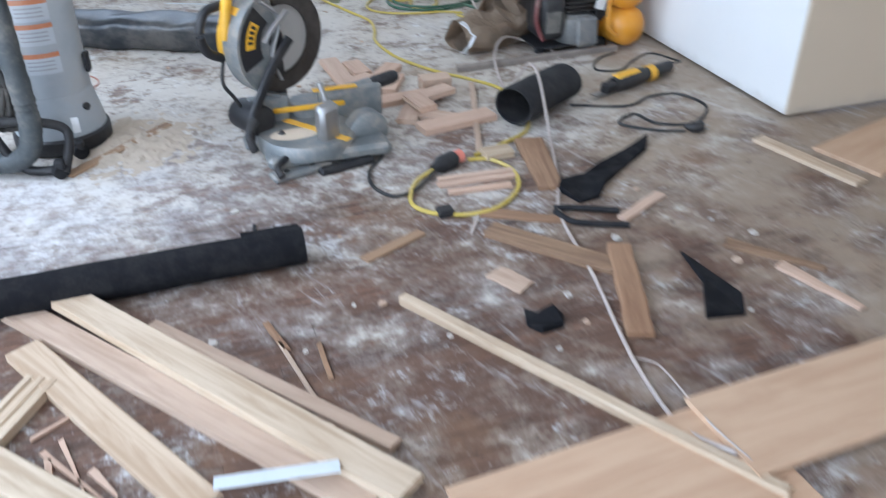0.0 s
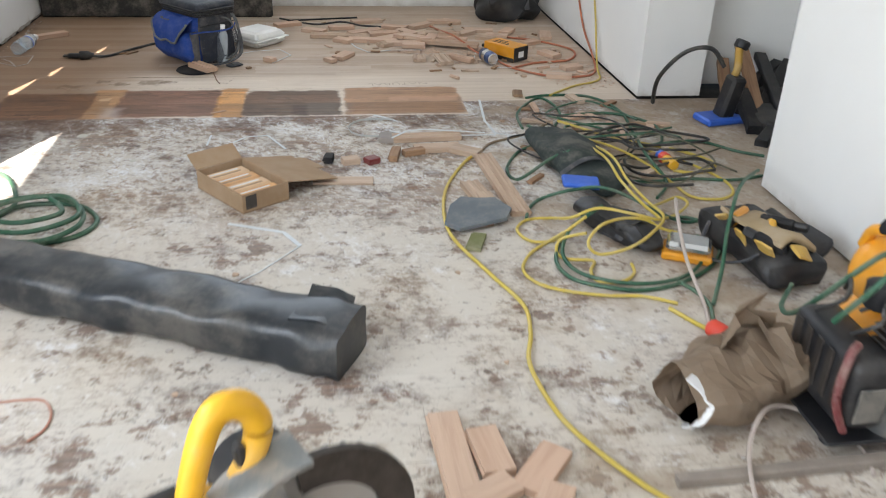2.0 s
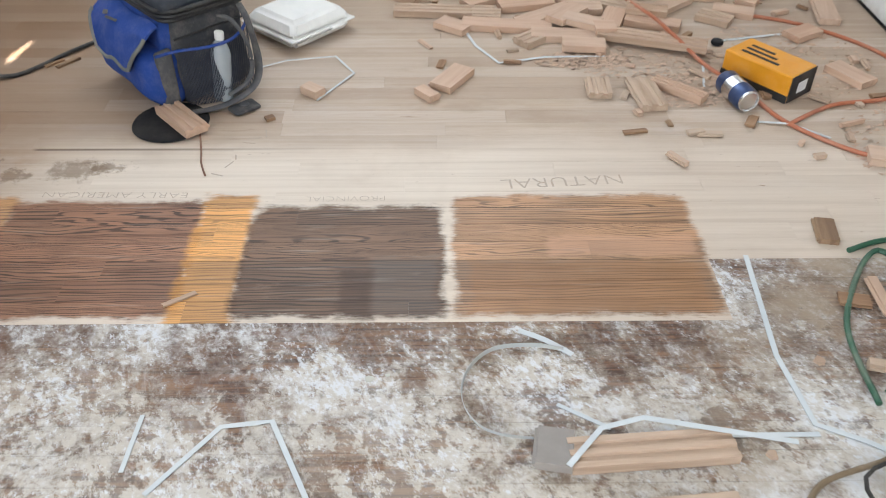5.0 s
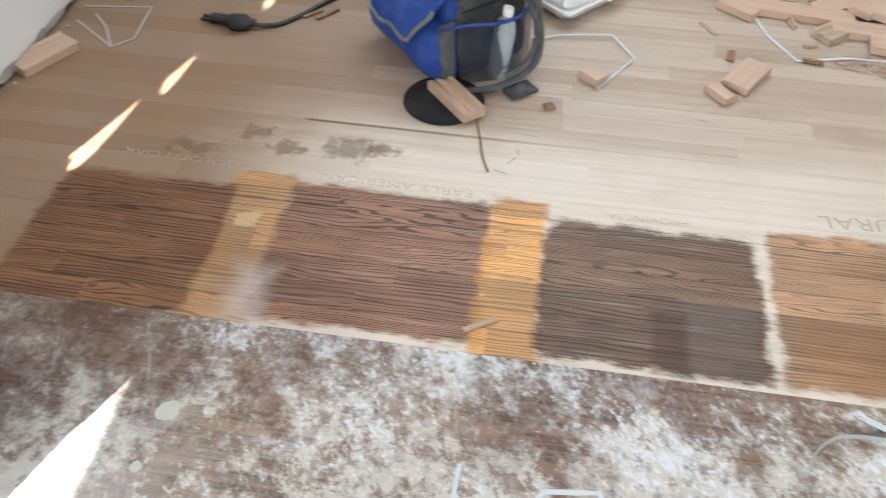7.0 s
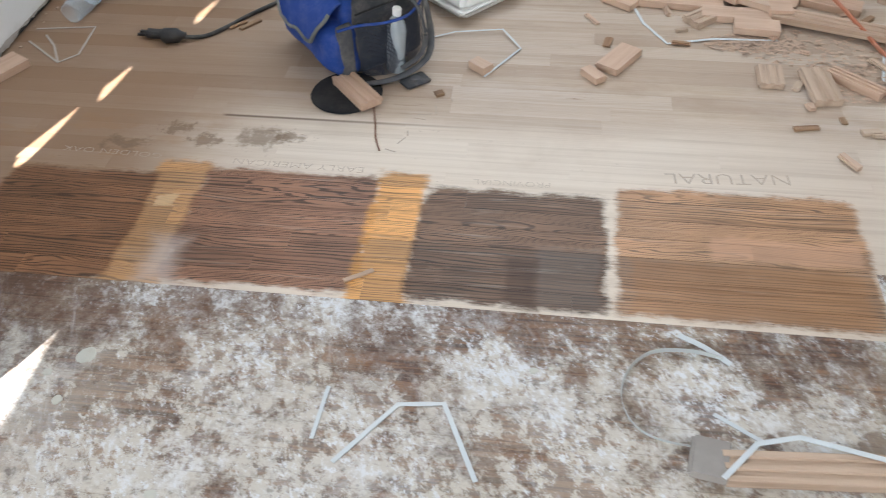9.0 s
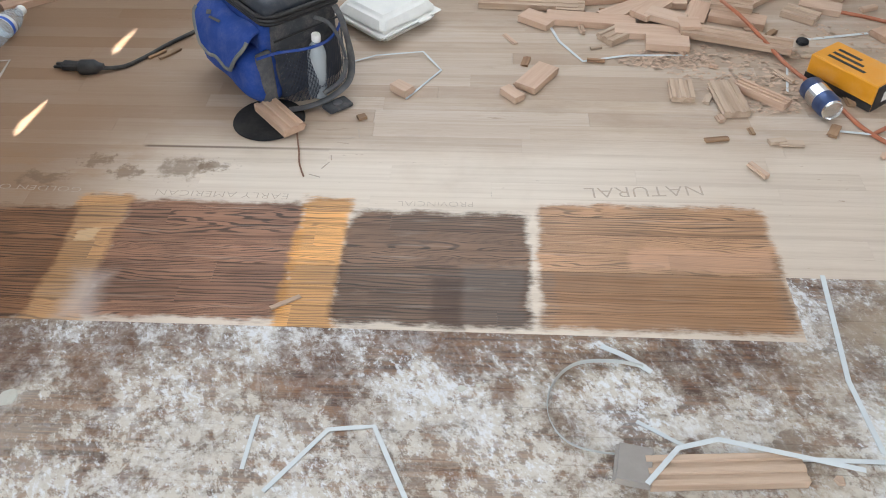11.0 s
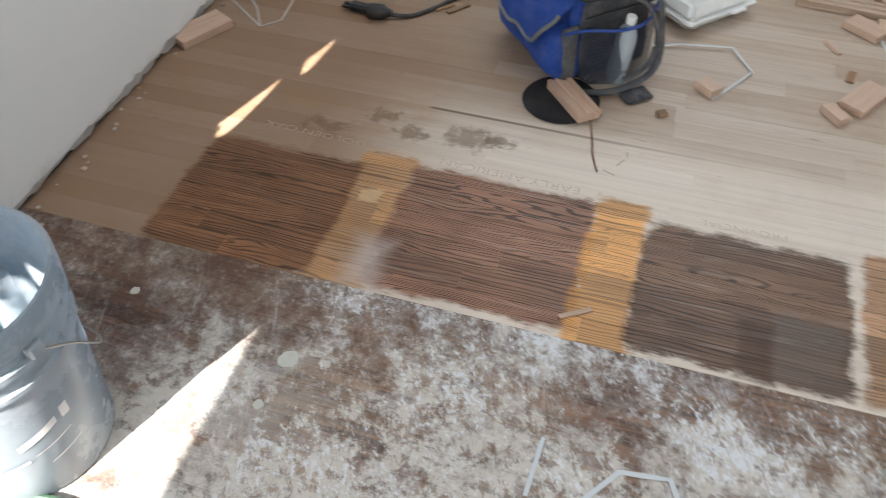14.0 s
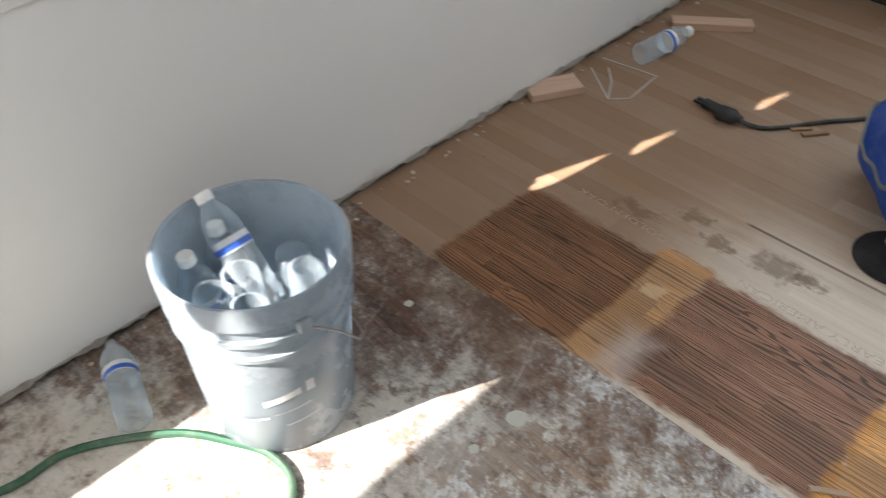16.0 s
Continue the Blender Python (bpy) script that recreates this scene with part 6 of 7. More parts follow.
part("connector", lathe([(0.014, 0), (0.022, 0.008), (0.024, 0.04), (0.018, 0.05)], 16, m=pose(2.655 - off.x, 5.505 - off.y, 0.024, 0, 90, -70)), RED, ob, "orange-red connector", smooth=True)
ob, off = cord("extension_cord", [(2.66, 7.0, 0.03), (2.86, 6.86), (3.05, 6.72), (3.14, 6.58), (3.05, 6.50), (2.96, 6.52)], 0.0055, YCORD, "yellow cord running to a coupling")
cp = part("coupling", sweep([Vector((2.965 - off.x, 6.53 - off.y, 0.02)), Vector((2.955 - off.x, 6.60 - off.y, 0.022))], 0.018, 12), YELLOW, ob, smooth=True)
part("ring", sweep([Vector((2.957 - off.x, 6.59 - off.y, 0.022)), Vector((2.953 - off.x, 6.615 - off.y, 0.022))], 0.021, 12), RED, cp)
part("ring", sweep([Vector((2.953 - off.x, 6.612 - off.y, 0.022)), Vector((2.950 - off.x, 6.635 - off.y, 0.022))], 0.019, 12), BLUEP, cp)
loops("air_hose", (2.92, 6.95), 0.20, 1, 0.0045, GREEN, "green air hose in a loose heap", 3)
loops("air_hose", (2.85, 6.95), 0.27, 1, 0.0042, GREEN, "green air hose looped near the opening", 31, 0.8, 0.03)
loops("power_cord", (2.95, 6.75), 0.20, 2, 0.005, BCORD, "black cord in a loose heap", 5)
loops("power_cord", (2.75, 6.85), 0.26, 2, 0.0035, BCORD, "thin black cord strewn over the hoses", 41)
loops("power_cord", (2.98, 6.60), 0.22, 2, 0.0035, plain("olive_cable", (0.09, 0.085, 0.05), 0.6), "thin olive cable strewn by the opening", 47)
loops("power_cord", (2.88, 6.45), 0.17, 2, 0.005, BCORD, "black cord lying across the other cords", 6)
cord("lamp_cord", [(2.30, 6.72), (2.36, 6.83), (2.50, 6.88, 0.02), (2.62, 6.98, 0.03)], 0.005, plain("brown_cable", (0.20, 0.14, 0.08), 0.6), "brown cable beside the planks")
cord("data_cable", [(2.80, 6.12, 0.08), (2.74, 5.96, 0.10), (2.71, 5.80, 0.05), (2.70, 5.64), (2.66, 5.50)], 0.0055, PALECORD, "pale cable crossing the hoses")
rr = random.Random(12)
for i in range(26):
    offcut(rr.uniform(2.45, 3.1), rr.uniform(6.45, 7.45), rr.uniform(0.03, 0.13), rr.uniform(0, 180), rr.choice((OFFCUT, BROWNW, OFFPALE, BROWNW)), w=rr.uniform(0.012, 0.04), t=rr.uniform(0.006, 0.018), label="small wood scrap among the cords", group="small scraps", name="scrap")
# blue-based pump with a yellow handle in the opening
jack = thing("floor_nailer", "yellow and black floor nailer on a blue base", "nailer", pose(3.37, 7.05, 0, 0, 0, 12))
part("shoe", slab((-0.10, -0.06, 0.001), (0.10, 0.06, 0.03), 0.008), BLUEP, jack, "blue base")
part("body", transformed(slab((-0.035, -0.035, 0.02), (0.035, 0.035, 0.20), 0.012), pose(0, 0, 0, 8, 6, 0)), BLACK, jack)
part("grip", sweep(spline([(0.01, 0, 0.16), (0.02, -0.02, 0.22), (0.03, 0.0, 0.28), (0.045, 0.02, 0.30)], 6), 0.016, 10), plain("dull_yellow", (0.45, 0.26, 0.04), 0.6), jack, "dull yellow handle", smooth=True)
part("hammer_cap", lathe([(0.026, 0), (0.03, 0.006), (0.03, 0.03), (0.02, 0.036)], 16, m=pose(0.048, 0.02, 0.295, 0, 20, 0)), BLACK, jack)
cord("power_cord", [(3.16, 7.28, 0.01), (3.13, 7.18, 0.15), (3.20, 7.12, 0.27), (3.30, 7.1, 0.29), (3.36, 7.08, 0.22)], 0.009, BCORD, "thick black hose arching into the nailer")
# hall clutter, its black colours standing in for the hall's shade
for k, (p, q) in enumerate((((3.50, 6.95), (3.62, 7.5)), ((3.55, 6.8), (3.70, 7.45)), ((3.45, 7.15), (3.56, 7.52)), ((3.40, 6.75), (3.75, 7.1)))):
    stick(p, q, 0.05, 0.03, BLACK if k % 2 else BROWNW, "board leaning in the dim hall, coloured dark for its shade", z=0.0, z2=0.20 - 0.04 * k)
for k, (x, y, yaw, top) in enumerate(((3.46, 7.05, 20, 0.30), (3.50, 7.25, -15, 0.42), (3.44, 6.88, 40, 0.22), (3.58, 7.12, 5, 0.50))):
    stick((x, y), (x + 0.32 * math.cos(radians(yaw + 40)), y + 0.30 * math.sin(radians(yaw + 40))), 0.06, 0.04, BLACK if k % 2 else RUBBER, "tool case part leaning in the dim hall, coloured black for its shade", z=0.0, z2=top * 0.32, name="tool_bar", category="tool")
bundle(3.62, 6.95, 0.35, 0.26, 0.09, 20, BLACK, "bag in the dim hall, coloured black for its shade", 9)

# offcuts beside the saw
for x, y, L, yaw, z in ((1.975, 5.09, 0.31, 93, 0), (2.045, 5.125, 0.13, 97, 0), (2.03, 5.015, 0.095, 28, 0), (2.135, 5.065, 0.14, 52, 0), (2.03, 4.915, 0.085, 10, 0), (2.12, 4.95, 0.15, 62, 0), (2.09, 4.815, 0.24, 6, 0), (2.205, 4.775, 0.16, 22, 0.02), (2.11, 4.69, 0.13, 62, 0), (2.175, 4.645, 0.13, -42, 0)):
    offcut(x, y, L, yaw, z=z, w=0.062)
offcut(2.255, 4.885, 0.10, -2, OFFPALE, w=0.062, t=0.042, label="two pale offcuts stuck together")
offcut(2.225, 4.585, 0.25, 10, w=0.072, label="longer pink oak offcut beside the rubber sleeve")
offcut(2.26, 4.34, 0.085, 2, PALE, w=0.055, t=0.022)
offcut(2.15, 4.72, 0.12, 100, z=0.02, w=0.06)
stick((2.385, 4.88), (2.225, 4.39), 0.018, 0.010, OFFPALE, "thin pale strip of wood under the sleeve")
stick((2.385, 4.40), (2.315, 4.10), 0.085, 0.012, BROWNW, "broad brown board end with a torn edge", taper=0.75)
for y, x0, x1 in ((4.245, 2.05, 2.26), (4.215, 2.04, 2.255), (4.17, 2.055, 2.225)):
    stick((x0, y), (x1, y - 0.012), 0.018, 0.012, OFFCUT, "thin shim strip in a small pile")
stick((2.10, 4.06), (2.04, 3.96), 0.008, 0.004, PALECORD, "thin pale stick on the floor")
stick((2.085, 3.955), (2.30, 3.71), 0.062, 0.013, BROWNW, "brown board offcut lying at an angle")
stick((2.345, 3.785), (2.225, 3.47), 0.056, 0.016, BROWNW, "split brown board offcut")
stick((1.765, 3.93), (1.925, 4.005), 0.030, 0.006, BROWNW, "thin brown splinter board")
stick((2.03, 3.785), (2.075, 3.705), 0.055, 0.006, OFFPALE, "small pale chip of wood")
stick((2.10, 4.05), (2.31, 3.93), 0.05, 0.005, BROWNW, "thin brown strip flat on the floor", taper=0.5)
stick((2.42, 3.90), (2.58, 3.985), 0.03, 0.008, OFFCUT, "pink wood splinter on the floor")
stick((2.60, 3.72), (2.75, 3.55), 0.04, 0.008, BROWNW, "brown splintered scrap of wood", taper=0.4)
stick((2.66, 3.60), (2.72, 3.40), 0.035, 0.008, OFFCUT, "orange-brown splinter of wood", taper=0.5)
stick((1.80, 3.745), (2.235, 3.025), 0.024, 0.020, PALE, "long thin pale wooden batten", name="wood_batten", category="batten")
stick((1.51, 3.76), (1.535, 3.66), 0.014, 0.006, BROWNW, "brown splinter on the floor")
stick((1.525, 3.69), (1.582, 3.385), 0.008, 0.006, OFFPALE, "thin pale stick on the floor")
stick((1.60, 3.66), (1.60, 3.55), 0.010, 0.005, BROWNW, "short brown splinter on the floor")
stick((1.52, 4.02), (1.545, 4.17), 0.008, 0.006, RUBBER, "thin dark rod beside the felt roll")
stick((1.245, 3.66), (1.42, 3.50), 0.012, 0.006, OFFCUT, "thin pink splinter between the boards", taper=0.4)
for p, q, w in (((1.09, 3.52), (1.20, 3.36), 0.012), ((1.12, 3.54), (1.16, 3.40), 0.010), ((1.07, 3.56), (1.17, 3.62), 0.008), ((1.10, 3.50), (1.11, 3.40), 0.014), ((1.17, 3.45), (1.21, 3.38), 0.016)):
    stick(p, q, w, 0.006, OFFCUT, "pink splinter beside the boards", taper=0.3)
# light flooring lengths at the start
offcut(1.385, 3.585, 0.92, -54, PALE, w=0.066, grooves=False, z=0.020, label="long pale flooring board lying across another", name="floor_board", group="loose floor boards")
offcut(1.305, 3.595, 0.95, -52, OFFPALE, w=0.062, label="long pinkish flooring board", name="floor_board", group="loose floor boards")
offcut(1.475, 3.58, 0.62, -52, OFFPALE, w=0.03, t=0.014, label="narrow pale flooring strip beneath", name="floor_board", group="loose floor boards")
offcut(1.19, 3.56, 0.60, -60, PALE, w=0.066, z=0.0, label="pale flooring board with a groove", name="floor_board", group="loose floor boards")
offcut(1.015, 3.60, 0.26, 58, PALE, w=0.062, label="short pale grooved flooring board", grooves=True, name="floor_board", group="loose floor boards")
offcut(1.09, 3.42, 0.40, -48, PALE, w=0.066, z=0.0, label="pale flooring board end", name="floor_board", group="loose floor boards")
ob = offcut(1.46, 3.30, 0.20, -8, STRAP, w=0.022, t=0.003, z=0.042, label="white plastic strip lying on the boards", name="plastic_strip", group="small scraps")
ply = offcut(2.00, 3.10, 0.55, 4, PLY, w=0.27, t=0.010, label="pale brown plywood sheet on the floor", name="plywood", group="plywood sheets")
ply = offcut(2.60, 3.185, 0.80, 3, PLY, w=0.20, t=0.012, z=0.010, label="pale brown plywood plank overlapping another", name="plywood", group="plywood sheets")
offcut(3.47, 4.06, 0.62, 16, PLY, w=0.21, t=0.012, label="wide pale board by the wall return", name="floor_board", group="loose floor boards")
offcut(3.075, 4.02, 0.34, -75, PALE, w=0.045, t=0.012, label="pale board strip near the wall", name="floor_board", group="loose floor boards")
# black felt pieces
def felt_piece(ring, label, t=0.008, mat=FELT, lift=0.02):
    bm = bmesh.new()
    lo = [bm.verts.new((u, v, 0.0005)) for u, v in ring]
    hi = [bm.verts.new((u, v, t + lift * (i % 3) / 3)) for i, (u, v) in enumerate(ring)]
    n = len(ring)
    for i in range(n):
        bm.faces.new((lo[i], lo[(i + 1) % n], hi[(i + 1) % n], hi[i]))
    bm.faces.new(lo[::-1])
    bm.faces.new(hi)
    bmesh.ops.recalc_face_normals(bm, faces=bm.faces)
    return tagged(part("felt_scrap", bm, mat), label, "felt scrap", "black felt scraps")
felt_piece([(2.74, 4.32), (2.61, 4.235), (2.50, 4.175), (2.44, 4.15), (2.36, 4.13), (2.335, 4.09), (2.36, 4.01), (2.42, 4.02), (2.47, 4.08), (2.58, 4.16), (2.68, 4.23)], "black L-shaped piece of felt, slightly curled")
felt_piece([(2.475, 3.72), (2.455, 3.60), (2.385, 3.48), (2.47, 3.465), (2.50, 3.52)], "black triangular piece of felt")
felt_piece([(2.035, 3.63), (2.05, 3.60), (2.09, 3.61), (2.105, 3.585), (2.09, 3.55), (2.04, 3.545), (2.02, 3.58)], "small torn black scrap of felt")
cord("black_strip", [(2.28, 4.0), (2.33, 3.985), (2.43, 3.935)], 0.008, RUBBER, "thin black rubber strip on the floor")
cord("black_strip", [(2.275, 3.985), (2.30, 3.92), (2.42, 3.865)], 0.008, RUBBER, "curved black rubber strip")
# white flecks and chips
rr = random.Random(21)
CHIPW = plain("plaster_chip", (0.52, 0.48, 0.43), 0.9, dirt=0.6)
for i in range(90):
    x, y = rr.uniform(1.2, 3.0), rr.uniform(3.2, 7.1)
    if i > 55:
        x, y = rr.uniform(1.3, 2.9), rr.uniform(3.2, 4.8)
    k = rr.uniform(0.004, 0.013)
    bm = bmesh.new()
    n = rr.randint(5, 7)
    top = [bm.verts.new((k * rr.uniform(.6, 1.1) * math.cos(2 * math.pi * j / n), k * rr.uniform(.6, 1.1) * math.sin(2 * math.pi * j / n), rr.uniform(0.002, 0.006))) for j in range(n)]
    low = [bm.verts.new((v.co.x * 1.1, v.co.y * 1.1, 0.0)) for v in top]
    for j in range(n):
        bm.faces.new((low[j], low[(j + 1) % n], top[(j + 1) % n], top[j]))
    bm.faces.new(top)
    ob = part("plaster_chip", bm, CHIPW if i % 3 else OFFPALE)
    ob.location = (x, y, 0.0005)
    tagged(ob, "small flat chip of plaster or wood", "chip", "floor chips")

# crumbs along the foot of the wall and round blobs of paint on the old floor
for i in range(46):
    k = rr.uniform(0.003, 0.008)
    bm = bmesh.new()
    bmesh.ops.create_icosphere(bm, subdivisions=1, radius=k)
    for v in bm.verts:
        v.co = Vector((v.co.x, v.co.y, max(0, v.co.z * 0.6 + k * 0.25))) * rr.uniform(0.75, 1.2)
    ob = part("plaster_crumb", bm, CHIPW if i % 3 == 0 else OFFPALE)
    ob.location = (0.168 + abs(rr.gauss(0, 0.022)) + k, rr.uniform(6.0, 8.9), 0.0005)
    tagged(ob, "small crumb of plaster by the wall", "crumb", "wall crumbs")
BLOB = plain("paint_blob", (0.56, 0.56, 0.50), 0.6, dirt=0.5, scale=60)
for i in range(24):
    x, y, k = rr.uniform(0.5, 2.6), rr.uniform(6.2, 7.15), rr.uniform(0.004, 0.011)
    if i == 0:
        x, y, k = 0.851, 6.999, 0.020
    if i == 1:
        x, y, k = 0.795, 6.955, 0.009
    bm = bmesh.new()
    n = 14
    ring = [(k * rr.uniform(0.75, 1.15) * math.cos(2 * math.pi * j / n), k * rr.uniform(0.75, 1.15) * math.sin(2 * math.pi * j / n)) for j in range(n)]
    lo = [bm.verts.new((u, v, 0.0)) for u, v in ring]
    hi = [bm.verts.new((u * 0.9, v * 0.9, 0.0014)) for u, v in ring]
    for j in range(n):
        bm.faces.new((lo[j], lo[(j + 1) % n], hi[(j + 1) % n], hi[j]))
    bm.faces.new(hi)
    ob = part("paint_blob", bm, BLOB, floor_old)
    ob.location = (x, y, 0.0003)

# ---- things on the sanded oak ----
BAG = pose(1.172, 7.950, 0, 0, 0, 42) @ Matrix.Diagonal((0.86, 0.97, 0.90, 1))
cooler = thing("cooler_bag", "blue and dark grey soft cooler bag with a bottle pocket", "cooler bag", BAG)
BW, BD = 0.245, 0.300


def puff(lo, hi, bevel, amount, seed, cuts=4):
    """A stuffed cloth block."""
    bm = slab(lo, hi, bevel, seg=3)
    bmesh.ops.subdivide_edges(bm, edges=[e for e in bm.edges if e.calc_length() > 0.06], cuts=cuts, use_grid_fill=True)
    return rumple(bm, amount, 9, seed)


part("body", puff((0.0, 0.0, 0.002), (BW, BD, 0.262), 0.035, 0.010, 2), NAVY, cooler, "dark grey nylon body", smooth=True)
SLATEN = plain("slate_nylon", (0.022, 0.028, 0.042), 0.6, dirt=0.12, scale=20, bump=0.3)
lid = part("lid", rumple(slab((-0.012, -0.012, 0.268), (BW + 0.010, BD + 0.010, 0.318), 0.024, seg=3), 0.004, 8, 1), SLATEN, cooler, "flat slate-blue padded lid", smooth=True)
for z, o in ((0.256, 0.008), (0.268, 0.014), (0.281, 0.016)):
    rim = spline([(-o, BD - 0.04, z), (-o, 0.05, z), (-o * 0.4, 0.012, z), (0.012, -o * 0.4, z), (0.05, -o, z), (BW - 0.05, -o, z), (BW - 0.01, -o * 0.3, z), (BW + o, 0.05, z), (BW + o, BD - 0.04, z)], 5)
    part("zip", sweep(rim, 0.0065, 8), BLACK, cooler, "black piping round the lid", smooth=True)
part("blue_panel", puff((-0.020, 0.012, 0.12), (0.03, BD - 0.015, 0.252), 0.018, 0.006, 5, 3), BLUE, cooler, "blue nylon side panel", smooth=True)
pocket = puff((-0.085, 0.000, 0.004), (0.03, BD - 0.005, 0.175), 0.04, 0.014, 7)
for v in pocket.verts:
    k = 1.0 - 0.45 * max(0.0, 0.06 - v.co.z) / 0.06
    v.co.x = 0.03 + (v.co.x - 0.03) * k
part("front_pocket", pocket, BLUE, cooler, "bright blue bulging pocket", smooth=True)
bm = bmesh.new()
rows = []
for i in range(11):
    s = i / 10
    inset = 0.006 + 0.055 * max(0.0, s - 0.55) / 0.45
    rows.append([bm.verts.new((-0.022 - 0.085 * math.sin(s * 1.35), inset + (BD - 0.012 - 2 * inset) * j / 12, 0.246 - 0.035 * s - 0.085 * s * s + 0.006 * math.sin(j * 0.9 + s * 3))) for j in range(13)])
for a, b in zip(rows, rows[1:]):
    for j in range(12):
        bm.faces.new((a[j], a[j + 1], b[j + 1], b[j]))
rim = [rows[i][0].co.copy() for i in range(4, 11)] + [v.co.copy() for v in rows[-1][1:-1]] + [rows[i][-1].co.copy() for i in range(10, 3, -1)]
bmesh.ops.recalc_face_normals(bm, faces=bm.faces)
bmesh.ops.solidify(bm, geom=bm.faces, thickness=0.007)
fl = part("flap", bm, BLUE, cooler, "blue pocket flap with grey piping", smooth=True)
part("piping", sweep(rim, 0.0055, 8), plain("olive_piping", (0.17, 0.18, 0.17), 0.8), fl, smooth=True)
part("logo_mark", transformed(slab((-0.004, -0.022, -0.0005), (0.004, 0.022, 0.0005)), pose(-0.072, 0.165, 0.226, 0, -28, 12)), GREYN, fl)
part("logo_mark", transformed(slab((-0.007, -0.007, -0.0005), (0.007, 0.007, 0.0005)), pose(-0.066, 0.205, 0.229, 0, -28, 40)), GREYN, fl)
part("side_stripe", puff((-0.050, -0.006, 0.012), (0.000, 0.012, 0.180), 0.008, 0.004, 3, 3), GREYN, cooler, "grey nylon edge stripe", smooth=True)
part("blue_edge", sweep(spline([(-0.055, -0.012, 0.178), (0.01, -0.020, 0.178), (0.08, -0.052, 0.180), (0.15, -0.058, 0.182), (0.21, -0.030, 0.186), (0.245, 0.0, 0.19)], 5), 0.0042, 8), BLUE, cooler, "blue pocket binding", smooth=True)
g = Nodes("pocket_mesh", 0.7, 0, 0.3)
p, x, y, z = g.xyz()
hole = g.m("GREATER_THAN", g.m("MULTIPLY", g.m("SINE", g.m("MULTIPLY", g.m("ADD", x, z), 900.0)), g.m("SINE", g.m("MULTIPLY", g.m("SUBTRACT", x, z), 900.0))), 0.10)
g.put(g.b.inputs["Alpha"], g.m("SUBTRACT", 1.0, g.m("MULTIPLY", hole, 0.9)))
MESHCLOTH = g.done((0.03, 0.035, 0.05))
bm = bmesh.new()
rows = []
for i in range(6):
    zz = 0.012 + 0.168 * i / 5
    rows.append([bm.verts.new((0.012 + 0.23 * j / 12, -0.006 - 0.056 * math.sin(math.pi * j / 12) ** 0.7 * (0.85 + 0.15 * math.sin(i)), zz)) for j in range(13)])
for a, b in zip(rows, rows[1:]):
    for j in range(12):
        bm.faces.new((a[j], a[j + 1], b[j + 1], b[j]))
part("mesh_pocket", bm, MESHCLOTH, cooler, "dark mesh pocket", smooth=True)
part("sling", sweep(spline([(0.225, -0.005, 0.245), (0.228, -0.035, 0.20), (0.228, -0.058, 0.10), (0.195, -0.080, 0.045), (0.12, -0.085, 0.022), (0.05, -0.075, 0.016), (0.0, -0.05, 0.012)], 7), 0.011, 10, squash=0.45), GREYN, cooler, "grey shoulder strap", smooth=True)
part("sling_end", rumple(slab((0.085, -0.135, 0.001), (0.170, -0.085, 0.014), 0.008, seg=2), 0.003, 20), NAVY, cooler, "dark strap end lying on the floor", smooth=True)
part("buckle", lathe([(0.010, 0.012), (0.014, 0.013), (0.014, 0.018), (0.008, 0.019)], 14, m=Matrix.Translation((0.13, -0.11, 0))), GREYN, cooler)
part("loop_handle", sweep(spline([(0.150, -0.010, 0.235), (0.172, -0.045, 0.225), (0.192, -0.068, 0.170), (0.198, -0.072, 0.100), (0.170, -0.075, 0.055), (0.11, -0.072, 0.035)], 6), 0.008, 10, squash=0.55), GREYN, cooler, "grey webbing loop", smooth=True)
part("seam", sweep(spline([(0.012, -0.003, 0.20), (0.12, -0.006, 0.205), (0.235, -0.003, 0.205)], 4), 0.003, 6), BLACK, cooler)
bottle(BAG @ pose(0.115, -0.031, 0.006, 4, 3, 4) @ Matrix.Diagonal((0.86, 0.86, 0.92, 1)), "half-full clear water bottle in the bag's mesh pocket", band=False)
# black disc with a block on it
pad = thing("rubber_pad", "round black rubber pad on the oak floor", "pad", pose(1.158, 7.880, 0) @ Matrix.Scale(0.94, 4))
part("disc", lathe([(0.095, 0.0005), (0.098, 0.003), (0.096, 0.006), (0.05, 0.007), (0.01, 0.0065)], 40), RUBBER, pad, smooth=True)
part("rim", lathe([(0.094, 0.0062), (0.0945, 0.0075), (0.090, 0.0075), (0.0895, 0.0068)], 40), RUBBER, pad)
offcut(1.187, 7.872, 0.150, -49, OFFCUT, w=0.058, t=0.022, z=0.007, grooves=True, label="grooved oak offcut lying on the black pad")
cord("rust_wire", [(1.235, 7.84), (1.255, 7.76), (1.265, 7.71), (1.275, 7.68), (1.285, 7.655)], 0.0022, plain("rusty_wire", (0.22, 0.10, 0.06), 0.8), "short rusty wire on the floor", "wire", sides=6)
offcut(1.395, 7.895, 0.022, 30, BROWNW, w=0.018, t=0.008, label="tiny brown chip on the oak", name="scrap", group="small scraps")
